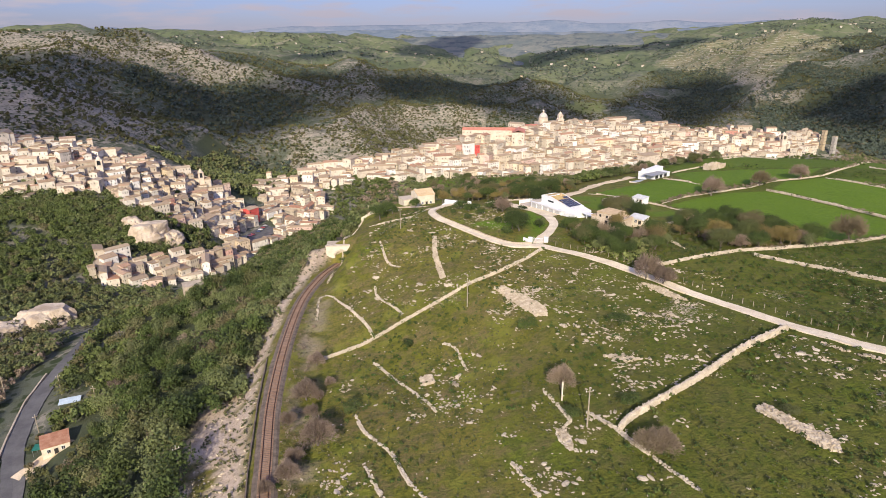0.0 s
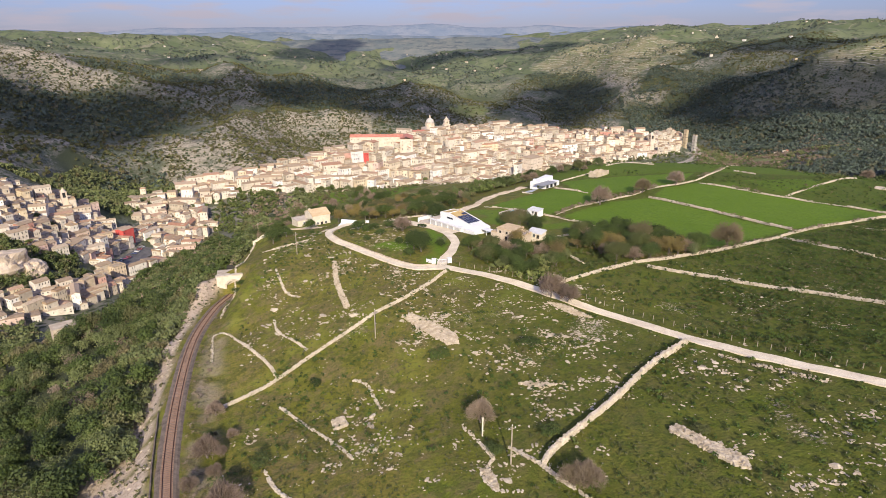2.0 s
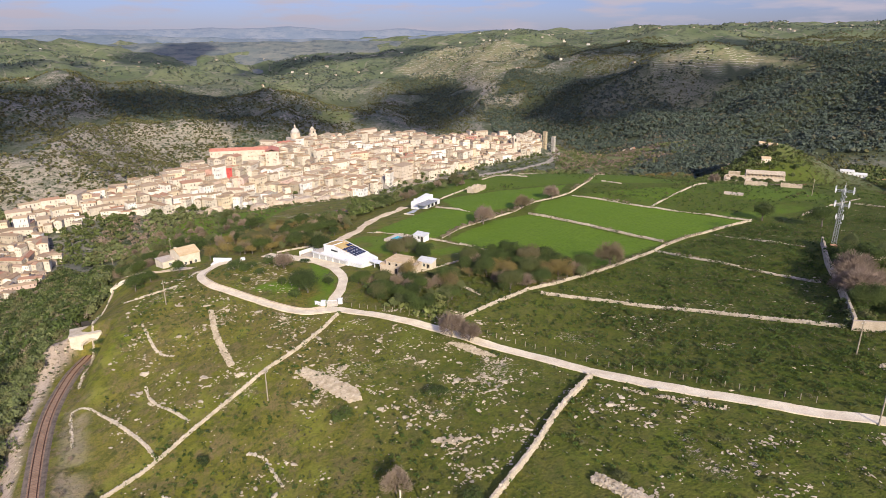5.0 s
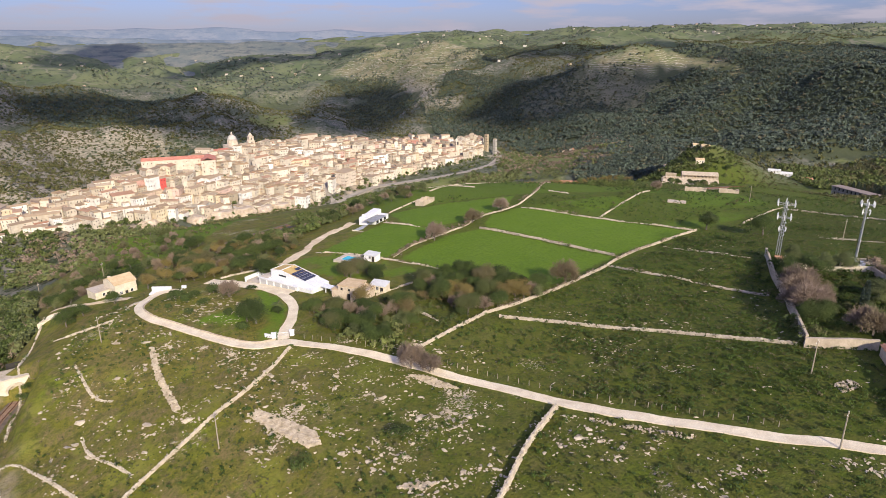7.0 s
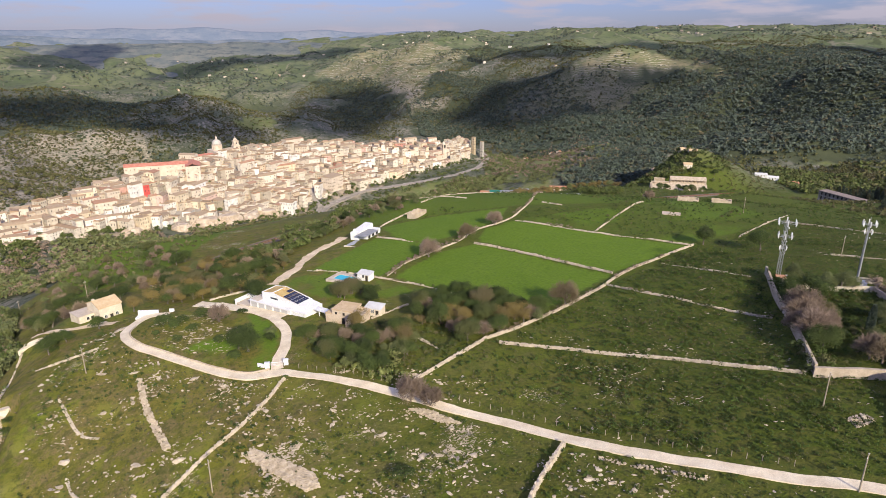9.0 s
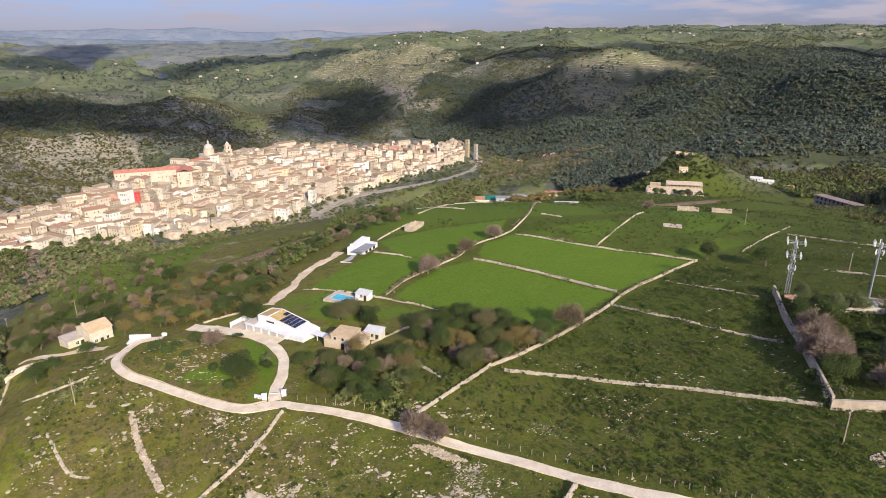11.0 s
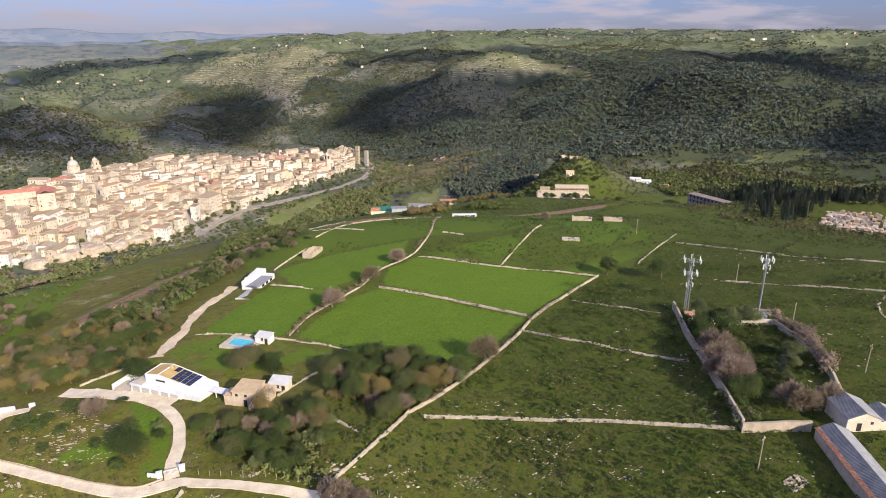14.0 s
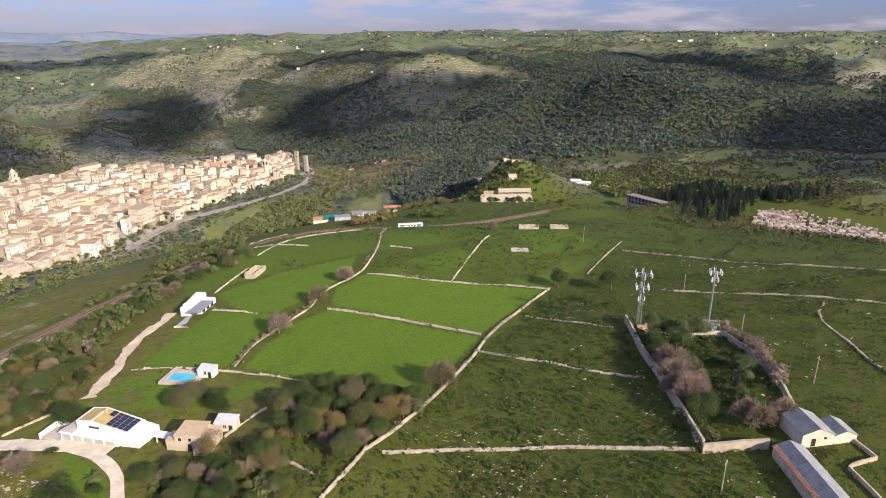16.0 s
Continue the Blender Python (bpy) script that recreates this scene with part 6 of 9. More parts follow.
# ---- villa, farm buildings and fixtures on the upland ----
M_TERRACE = two_tone("ochre_roof_membrane", (0.52, 0.36, 0.13), (0.60, 0.44, 0.19), 0.6, 4.0, 0.8)
M_PANEL = two_tone("blue_black_solar_cell", (0.012, 0.016, 0.040), (0.02, 0.026, 0.06), 1.0, 5.0, 0.15, spec=0.6)
# Dark tone paints shaded roof slopes; pale one sunlit slopes and plain pale roofs.
M_SHEET_SHADED = two_tone("shaded_weathered_sheet", (0.11, 0.12, 0.135), (0.18, 0.19, 0.205), 0.5, 3.0, 0.6)
M_SHEET_PALE = two_tone("pale_or_sunlit_weathered_sheet", (0.26, 0.265, 0.27), (0.35, 0.35, 0.345), 0.5, 3.0, 0.6)
M_FARM = two_tone("cream_farm_plaster", (0.64, 0.55, 0.42), (0.76, 0.68, 0.54), 0.4, 3.0, 0.9)
M_FARMROOF = two_tone("sandy_clay_tiles", (0.58, 0.42, 0.24), (0.68, 0.52, 0.32), 0.8, 5.0, 0.9, 0.4, 0.05)
M_RUINSTONE = two_tone("weathered_beige_stone", (0.44, 0.36, 0.26), (0.60, 0.50, 0.38), 0.5, 3.5, 0.95, 0.5, 0.05)
M_PAVE = two_tone("beige_paving", (0.52, 0.44, 0.35), (0.62, 0.54, 0.44), 0.5, 4.0, 0.85)
M_WATER = two_tone("turquoise_pool_water", (0.05, 0.46, 0.60), (0.08, 0.56, 0.70), 0.4, 2.0, 0.08, spec=0.5)
# Near black: painted shade inside openings, also dark doors and wheels.
M_DARK = two_tone("dark_recess", (0.03, 0.028, 0.025), (0.05, 0.045, 0.04), 0.5, 2.0, 0.9)
M_GREEN = two_tone("green_tarpaulin", (0.02, 0.15, 0.11), (0.03, 0.20, 0.15), 0.5, 2.0, 0.7)
M_PALEROOF = two_tone("pale_sheet_roof", (0.60, 0.60, 0.58), (0.72, 0.72, 0.70), 0.4, 3.0, 0.6)


def corrugated(s, p, q, r, mat=0, pitch=0.35, deep=0.06):
    """A ribbed sheet on the parallelogram p, q, r: ribs run from p towards r."""
    p, q, r = Vector(p), Vector(q), Vector(r)
    n = max(2, int((q - p).length / pitch))
    up = (q - p).cross(r - p).normalized()
    if up.z < 0:
        up = -up
    e, v = r - p, []
    for k in range(2 * n + 1):
        a = p + (q - p) * (k / (2 * n)) + up * (deep if k % 2 else 0)
        v += [a, a + e, a + e - up * 0.12, a - up * 0.12]
    f = [(4 * k + c, 4 * k + (c + 1) % 4, 4 * k + 4 + (c + 1) % 4, 4 * k + 4 + c) for k in range(2 * n) for c in range(4)]
    s.put(v, f + [(0, 3, 2, 1), tuple(8 * n + c for c in range(4))], mat)

M_GARAGE = two_tone("pale_grey_shutter", (0.42, 0.42, 0.42), (0.50, 0.50, 0.49), 0.4, 3.0, 0.6)


def villa():
    top = tagged(new("villa"), "white modern villa with an ochre roof and solar panels", "house")
    # x runs along the front, y to the back
    s = Shape()
    prof = [(4, 6.0), (9, 6.9), (21, 4.1), (25.5, 3.2)]
    out = [(4, -1.5)] + [(25.5, -1.5)] + [(x, z) for x, z in reversed(prof)]
    v = [(x, 3.0, z) for x, z in out] + [(x, 12.5, z) for x, z in out]
    n = len(out)
    s.put(v, [tuple(range(n))[::1], tuple(reversed(range(n, 2 * n)))] + [(k, n + k, n + (k + 1) % n, (k + 1) % n) for k in range(n)])
    part("wall", s.mesh("wall", M_WHITE), top)
    low = Shape().box(0, 19, 0, 3.0, -1.5, 2.6).box(-0.2, 19.4, -0.7, 3.0, 2.6, 2.85)
    low.box(19, 25.5, 0.6, 3.0, -1.5, 2.5)
    part("terrace", low.mesh("terrace", [M_WHITE]), top)
    deck = Shape().box(0.2, 4.0, 0.2, 9, 2.86, 2.95).box(0.2, 4, 3, 9, -1.5, 2.85)
    part("roof_deck", deck.mesh("roof_deck", M_PAVE), top)
    door = Shape().box(-1.35, 1.35, -0.03, 0.05, -0.4, 2.0).mesh("garage_door", M_GARAGE)
    for k in range(5):
        part("garage_door", door, top, place=pose(2 + 3.6 * k, -0.02, 0))
    for x0, x1, z0, z1 in ((8, 11.5, 4.2, 4.9), (21.5, 23.3, 1.1, 2.0)):
        w = part("window", Shape().box(x0, x1, 2.96, 3.1, z0, z1).mesh("window", M_GLASS), top)
        part("window_frame", Shape().box(x0 - .1, x1 + .1, 2.93, 3.02, z1, z1 + .1).box(x0 - .1, x1 + .1, 2.93, 3.02, z0 - .1, z0).mesh("window_frame", M_STEEL), w)

    def roof(x0, z0, x1, z1, y0, y1, lift, mat, name):
        q = Shape()
        v = [(x0, y0, z0 + lift), (x1, y0, z1 + lift), (x1, y1, z1 + lift), (x0, y1, z0 + lift)]
        v += [(a, b, c + 0.1) for a, b, c in v]
        q.put(v, [(3, 2, 1, 0), (4, 5, 6, 7), (0, 1, 5, 4), (1, 2, 6, 5), (2, 3, 7, 6), (3, 0, 4, 7)])
        return part(name, q.mesh(name, mat), top)

    roof(4.3, 6.05, 8.9, 6.88, 3.3, 12.2, 0.02, M_TERRACE, "roof")
    roof(9.3, 6.83, 16.5, 5.15, 3.3, 12.2, 0.02, M_TERRACE, "roof")
    rim = Shape()
    for y0, y1 in ((2.9, 3.25), (12.25, 12.6)):
        for (xa, za), (xb, zb) in zip(prof[:2], prof[1:3]):
            v = [(xa, y0, za), (xb, y0, zb), (xb, y1, zb), (xa, y1, za)]
            v += [(a, b, c + 0.28) for a, b, c in v]
            rim.put(v, [(3, 2, 1, 0), (4, 5, 6, 7), (0, 1, 5, 4), (1, 2, 6, 5), (2, 3, 7, 6), (3, 0, 4, 7)])
    rim.box(3.95, 4.25, 2.9, 12.6, 5.9, 6.35)
    rim.box(8.9, 9.2, 3.0, 12.5, 6.7, 7.15)
    part("parapet", rim.mesh("parapet", M_WHITE), top)
    slope = math.degrees(math.atan2(4.1 - 6.9, 12))
    cell = Shape().box(-0.8, 0.8, -0.76, 0.76, 0, 0.05).mesh("solar_panel", M_PANEL)
    edge = Shape().box(-0.83, 0.83, -0.79, -0.763, -0.02, 0.06).box(-0.83, 0.83, 0.763, 0.79, -0.02, 0.06).mesh("panel_frame", M_STEEL)
    for i in range(4):
        for j in range(5):
            x = 14.2 + i * 1.72
            unit = part("solar_panel", cell, top, place=pose(x, 4.6 + j * 1.6, 6.9 - (x - 9) * 0.2333 + 0.22, 0, -slope, 0))
            part("panel_frame", edge, unit)
    for j in range(2):
        x = 12.2
        part("solar_panel", cell, top, place=pose(x, 9.6 + j * 1.6, 6.9 - (x - 9) * 0.2333 + 0.24, 0, -slope, 0))
    part("chimney", Shape().box(9.6, 10.3, 9.5, 10.2, 6.5, 8.0).mesh("chimney", M_FARMROOF), top)
    porch = Shape().box(23.0, 31.5, 5.5, 9.5, 2.9, 3.1)
    for x in (25.7, 28.4, 31.3):
        for y in (5.7, 9.2):
            part("pergola_post", Shape().box(x - .14, x + .14, y - .14, y + .14, -1.5, 2.9).mesh("pergola_post", M_WHITE), top)
    part("pergola_roof", porch.mesh("pergola_roof", M_WHITE), top)
    part("patio", Shape().box(25.5, 30.5, -0.5, 8, -1.5, -0.25).mesh("patio", M_PAVE), top)
    part("forecourt", Shape().box(-6, 0, -1, 6, -1.5, -0.25).mesh("forecourt", M_PAVE), top)
    court = Shape().box(-7, -6.7, -1, 7.7, -1.5, 1.1).box(-7, 0.2, 7.7, 8, -1.5, 1.1)
    part("courtyard_wall", court.mesh("courtyard_wall", M_WHITE), top)
    top.matrix_basis = pose(33.4, 229.2, 2.6, 0, 0, -59.6) @ Matrix.Diagonal((0.92, 0.68, 0.75, 1))


villa()


def simple_house(name, x, y, turn, w, d, h, kind, wall, roof, label, floors=1, z=None, category="house", every=3.0, chimney=False):
    top = tagged(new(name), label, category)
    s = Shape().box(-w / 2, w / 2, -d / 2, d / 2, -2.0, h)
    r = Shape()
    rise = d * 0.2
    if kind == "gable":
        s.put([(-w / 2, -d / 2, h), (-w / 2, d / 2, h), (-w / 2, 0, h + rise), (w / 2, -d / 2, h), (w / 2, d / 2, h), (w / 2, 0, h + rise)], [(0, 2, 1), (3, 4, 5)])
        gable(r, w, d, h, rise, 0.25)
    elif kind == "mono":
        s.put([(-w / 2, -d / 2, h), (-w / 2, d / 2, h), (-w / 2, d / 2, h + rise), (w / 2, -d / 2, h), (w / 2, d / 2, h), (w / 2, d / 2, h + rise)], [(0, 2, 1), (3, 4, 5), (1, 2, 5, 4)])
        v = [(-w / 2 - .2, -d / 2 - .2, h), (w / 2 + .2, -d / 2 - .2, h), (w / 2 + .2, d / 2 + .2, h + rise), (-w / 2 - .2, d / 2 + .2, h + rise)]
        v += [(a, b, c + .18) for a, b, c in v]
        r.put(v, [(3, 2, 1, 0), (4, 5, 6, 7), (0, 1, 5, 4), (1, 2, 6, 5), (2, 3, 7, 6), (3, 0, 4, 7)])
    else:
        r.box(-w / 2 - .15, w / 2 + .15, -d / 2 - .15, d / 2 + .15, h, h + .2)
    part("wall", s.mesh("wall", wall), top)
    part("roof", r.mesh("roof", roof), top)
    n = max(1, int(w / every))
    hole = Shape().box(-0.42, 0.42, -0.04, 0.06, 0, 1.0).mesh("window", M_GLASS)
    sill = Shape().box(-0.55, 0.55, -0.16, 0.02, -0.12, -0.003).mesh("window_sill", M_STONE)
    bars = Shape().box(-0.5, -0.42, -0.07, 0.02, 0, 1.08).box(0.42, 0.5, -0.07, 0.02, 0, 1.08).box(-0.42, 0.42, -0.07, 0.02, 1.003, 1.08).box(-0.03, 0.03, -0.065, -0.043, 0.003, 1.0).mesh("window_frame", M_WHITE)
    jambs = Shape().box(-0.62, -0.503, -0.08, 0.02, 0, 2.22).box(0.503, 0.62, -0.08, 0.02, 0, 2.22).box(-0.5, 0.5, -0.08, 0.02, 2.103, 2.22).mesh("door_frame", M_STONE)
    for f in range(floors):
        for k in range(n):
            pane = part("window", hole, top, place=pose((k + .5) / n * w - w / 2, -d / 2, 1.2 + 2.8 * f))
            part("window_sill", sill, pane)
            part("window_frame", bars, pane)
    leaf = part("door", Shape().box(-0.5, 0.5, -0.05, 0.06, 0, 2.1).mesh("door", M_DARK), top, place=pose(w * 0.28 if n % 2 else 0, -d / 2, 0))
    part("door_frame", jambs, leaf)
    if chimney:
        part("chimney", Shape().box(-0.35, 0.35, -0.35, 0.35, 0, 1.7).box(-.45, .45, -.45, .45, 1.5, 1.65).mesh("chimney", wall), top, place=pose(-w * 0.35, d * 0.2, h))
    top.matrix_basis = pose(x, y, gz(x, y) if z is None else z, 0, 0, turn)
    return top


simple_house("farmhouse", -8.5, 261.5, 24, 7.5, 8.5, 5.0, "gable", M_FARM, M_FARMROOF, "small cream farmhouse with a sandy tiled gable roof", 1, -4.9, chimney=True)
simple_house("farm_annex", -15.2, 262, 24, 5.6, 6.5, 2.9, "flat", M_FARM, M_PAVE, "low cream annex joined to the farmhouse", 1, -5.2, "outbuilding")
for q in ([(-34, 257), (-27, 254), (-20, 252)], [(-14, 256), (-9, 252.5)]):
    ribbon("farm_path", q, 2.6, M_TRACK, "pale path across the farmhouse lawn", "path", edge=0.4)
ribbon("villa_forecourt", [(19, 244), (27, 233), (36, 222), (41, 214)], 4.6, M_TRACK, "beige gravel forecourt before the villa", "yard", edge=0.4, lift=0.2)

M_COTTAGE = two_tone("flaking_pinkish_plaster", (0.54, 0.43, 0.32), (0.68, 0.57, 0.44), 0.4, 3.0, 0.92, 0.4, 0.04)


def stone_ruin():
    top = tagged(new("stone_cottage"), "old two-storey beige stone cottage with a flat roof", "house")
    s = Shape().box(-4.5, 2.0, -3.2, 3.2, -1.5, 4.3).box(2.0, 5.0, -2.5, 3.2, -1.5, 3.4).box(-7.0, -4.5, -3.0, 1.0, -1.5, 2.6)
    s.box(1.0, 5.6, -5.2, -3.2, -1.5, 1.6)
    part("wall", s.mesh("wall", M_COTTAGE), top)
    part("roof", Shape().box(-4.7, 2.2, -3.4, 3.4, 4.3, 4.55).box(-7.1, -4.5, -3.1, 1.1, 2.6, 2.8).mesh("roof", M_FARMROOF), top)
    part("lean_to", Shape().put([(2, -2.7, 3.4), (5.2, -2.7, 3.0), (5.2, 3.4, 3.0), (2, 3.4, 3.4), (2, -2.7, 3.6), (5.2, -2.7, 3.2), (5.2, 3.4, 3.2), (2, 3.4, 3.6)],
         [(3, 2, 1, 0), (4, 5, 6, 7), (0, 1, 5, 4), (1, 2, 6, 5), (2, 3, 7, 6), (3, 0, 4, 7)]).mesh("lean_to", M_FARMROOF), top)
    hole = Shape().box(-0.35, 0.35, -0.05, 0.06, 0, 0.8).mesh("window", M_DARK)
    for x, y, z in ((-3.2, -3.2, 2.9), (-0.6, -3.2, 2.9), (3.4, -2.5, 1.8)):
        part("window", hole, top, place=pose(x, y, z))
    part("door", Shape().box(-0.5, 0.5, -0.05, 0.06, 0, 2.0).mesh("door", M_DARK), top, place=pose(-0.8, -3.2, 0))
    top.matrix_basis = pose(57.0, 199.8, gz(57, 200) + 0.2, 0, 0, -50)


stone_ruin()
simple_house("garden_shed", 65.8, 201.5, -50, 5.5, 3.4, 2.5, "mono", M_FARM, M_PALEROOF, "small pale shed with a white sheet roof", category="shed")


def pool():
    cx, cy, turn = 70.2, 238.2, -56
    z = gz(cx, cy) + 0.12
    top = tagged(new("swimming_pool"), "turquoise rectangular swimming pool in a paved surround", "pool")
    s = Shape()
    for a in ((-6.0, 6.0, -4.2, -2.3), (-6.0, 6.0, 2.3, 4.2), (-6.0, -4.2, -2.3, 2.3), (3.6, 6.0, -2.3, 2.3)):
        s.box(*a, -1.4, 0.35)
    part("surround", s.mesh("surround", M_PAVE), top)
    part("basin", Shape().box(-4.2, 3.6, -2.3, 2.3, -1.4, -1.2).mesh("basin", M_WHITE), top)
    part("water", Shape().box(-4.2, 3.6, -2.3, 2.3, -1.19, 0.18).mesh("water", M_WATER), top)
    top.matrix_basis = pose(cx, cy, z, 0, 0, turn)


pool()
simple_house("pool_house", 76.3, 234.0, -56, 5.2, 3.2, 2.3, "mono", M_WHITE, M_PALEROOF, "small white pool house beside the pool", category="hut")


def white_house():
    top = tagged(new("white_house"), "white modern house with a long slanting parapet wall", "house")
    out = [(-5.5, -2.0), (5.5, -2.0), (5.5, 4.4), (-5.5, 2.9)]
    v = [(x, 0.5, z) for x, z in out] + [(x, 4.2, z) for x, z in out]
    part("wall", Shape().put(v, [(0, 1, 2, 3), (7, 6, 5, 4), (0, 4, 5, 1), (1, 5, 6, 2), (2, 6, 7, 3), (3, 7, 4, 0)]).box(-4.5, 5.2, -3.2, 0.5, -2, 2.4).mesh("wall", M_WHITE), top)
    part("canopy", Shape().box(-7.5, 2.0, -4.4, 0.4, 2.42, 2.6).mesh("canopy", M_SHEET_PALE), top)
    for x in (-3.2, -0.4, 2.4):
        part("window", Shape().box(x - 0.8, x + 0.8, -3.24, -3.1, 0.1, 2.1).mesh("window", M_GLASS), top)
    part("chimney", Shape().box(-4.6, -3.8, 2.6, 3.4, 2.9, 4.4).mesh("chimney", M_WHITE), top)
    part("terrace", Shape().box(-14, -5.5, -6.5, 1.5, -3, -0.5).mesh("terrace", M_GREYROOF), top)
    part("parapet", Shape().box(-14.2, -13.9, -6.5, 1.5, -3, 0.0).mesh("parapet", M_FARM), top)
    top.matrix_basis = pose(100.2, 289.2, gz(101.5, 290) + 0.4, 0, 0, 37) @ Matrix.Diagonal((1.22, 1.1, 0.88, 1))


white_house()


def roofless(name, x, y, turn, w, d, h, label, category, seed):
    """Four old stone walls with broken tops and no roof."""
    rng = np.random.default_rng(seed)
    top = tagged(new(name), label, category)
    for k, (ax, ay, bx, by) in enumerate(((-w / 2, -d / 2, w / 2, -d / 2), (w / 2, -d / 2, w / 2, d / 2), (w / 2, d / 2, -w / 2, d / 2), (-w / 2, d / 2, -w / 2, -d / 2))):
        long = math.hypot(bx - ax, by - ay)
        n = max(3, int(long / 0.9))
        t = [h * rng.uniform(0.7, 1.05) for j in range(n + 1)]
        v = [(-long / 2 + long * j / n, y, z) for y in (-0.25, 0.25) for j in range(n + 1) for z in (-1.2, t[j])]
        m = 2 * (n + 1)
        f = []
        for j in range(n):
            q = 2 * j
            f += [(q, q + 2, q + 3, q + 1), (m + q + 1, m + q + 3, m + q + 2, m + q), (q + 1, q + 3, m + q + 3, m + q + 1)]
        f += [(0, 1, m + 1, m), (m - 1, m - 2, 2 * m - 2, 2 * m - 1)]
        s = Shape().put([tuple(pose((ax + bx) / 2, (ay + by) / 2, 0, 0, 0, 90.0 * k) @ Vector(p)) for p in v], f)
        part("wall", s.mesh("wall", M_RUINSTONE), top)
    if h < 1.5:
        part("slab", Shape().box(-w / 2, w / 2, -d / 2, d / 2, -1, h * 0.7).mesh("slab", M_PAVE), top)
    top.matrix_basis = pose(x, y, gz(x, y), 0, 0, turn)


roofless("roofless_barn", 136, 308.5, 32, 11, 4.5, 2.8, "long low ruined stone barn at the field's edge", "barn", 1)
roofless("stone_hut", 290.5, 268, -52, 11, 5, 2.2, "low broken beige stone building on the brow", "hut", 2)
roofless("stone_shelter", 301, 254, -52, 10, 4, 2.0, "roofless beige stone shelter beside the wall", "hut", 3)
roofless("cistern", 236, 233.5, -50, 8, 4.5, 0.6, "low square stone cistern in the grass", "cistern", 4)


def gateway():
    top = tagged(new("gateway"), "white rendered gate pillars at the driveway mouth", "gate")
    a, b = Vector((27.2, 184.2, 0)), Vector((31.8, 182.6, 0))
    d = (b - a).normalized()
    turn = math.degrees(math.atan2(d.y, d.x))
    for q in (a, b):
        part("pillar", Shape().box(-0.6, 0.6, -0.3, 0.3, -0.6, 1.6).box(-0.7, 0.7, -0.4, 0.4, 1.6, 1.72).mesh("pillar", M_WHITE), top, place=pose(q.x, q.y, gz(q.x, q.y), 0, 0, turn))
    part("wing_wall", Shape().box(-3.0, 0, -0.15, 0.15, -0.6, 1.0).mesh("wing_wall", M_WHITE), top, place=pose(a.x, a.y, gz(a.x, a.y), 0, 0, turn - 30))
    leaf = Shape().box(0, 3.0, -0.05, 0.05, 0.1, 0.2).box(0, 3.0, -0.05, 0.05, 1.5, 1.6)
    for k in range(13):
        leaf.box(k * 0.24, k * 0.24 + 0.05, -0.03, 0.03, 0.2, 1.5)
    part("gate_leaf", leaf.mesh("gate_leaf", M_WHITE), top, place=pose(a.x + d.x * 0.9, a.y + d.y * 0.9, gz(a.x, a.y), 0, 0, turn))


gateway()
top = tagged(new("turning_wall"), "white rendered wall at the end of the loop drive", "wall")
part("wall", Shape().box(-5, 1.5, -0.3, 0.3, -1, 1.6).box(5, 6.5, -0.3, 0.3, -1, 1.9).box(-5, 6.5, -3, -0.3, -1, 0.25).mesh("wall", M_WHITE), top)
top.matrix_basis = pose(5.5, 244.5, gz(5.5, 244.5), 0, 0, -25)


def thick_wall(name, line, tall, thick, mat, label, cap=None, category="wall"):
    p = along(line, 2.0)
    d = np.gradient(p, axis=0)
    d /= np.linalg.norm(d, axis=1, keepdims=True)
    side = np.stack([d[:, 1], -d[:, 0]], 1)
    rng = np.random.default_rng(int(abs(p[0, 0]) * 10))
    v, f = [], []
    for q, s in zip(p, side):
        z = gz(*q)
        t = tall + rng.normal(0, 0.06)
        for a, h in ((-1, -0.6), (-1, t), (1, t), (1, -0.6)):
            v.append((q[0] + s[0] * a * thick / 2, q[1] + s[1] * a * thick / 2, z + h))
    for k in range(len(p) - 1):
        f += [(4 * k + c, 4 * k + (c + 1) % 4, 4 * k + 4 + (c + 1) % 4, 4 * k + 4 + c) for c in range(4)]
    f += [(0, 3, 2, 1), tuple(4 * (len(p) - 1) + c for c in range(4))]
    ob = tagged(new(name), label, category)
    part("wall_body", mesh_of(name, v, f, mat), ob)
    return ob


thick_wall("garden_wall", [(130.2, 101.2), (139.6, 90.3)], 2.5, 0.7, M_RUINSTONE, "plastered cream garden wall in sunlight")
thick_wall("orchard_wall", [(184, 149.5), (169.5, 137), (158, 125), (143.2, 112), (131.5, 101.6)], 2.7, 0.6, M_RUINSTONE, "high grey stone wall round the orchard")
thick_wall("compound_wall", [(184, 149.5), (177, 142.5), (182.5, 131), (191, 120.5)], 1.6, 0.5, M_FARM, "pale rendered wall of the mast compound")
thick_wall("orchard_back_wall", [(191, 120), (180.5, 105.8), (165, 94.5), (158, 90.5)], 1.9, 0.6, M_RUINSTONE, "ivy-topped stone wall along the orchard")
for q in ([(189, 128), (195.5, 130.5), (198, 123.5)], [(188.6, 123.8), (191.5, 119)]):
    thick_wall("mast_wall", q, 1.9, 0.3, M_FARM, "pale rendered wall round the mast base")
thick_wall("road_parapet", [(-113, 105), (-121, 134), (-131, 157), (-139.5, 180), (-143.5, 199)], 0.9, 0.5, M_RUINSTONE, "low stone parapet along the asphalt road")

thick_wall("lineside_wall", [(-27.8, 64), (-32.2, 78), (-36.2, 95), (-41.0, 119), (-44.6, 140)], 0.5, 0.25, M_BALLAST, "low brown concrete edging along the ballast")



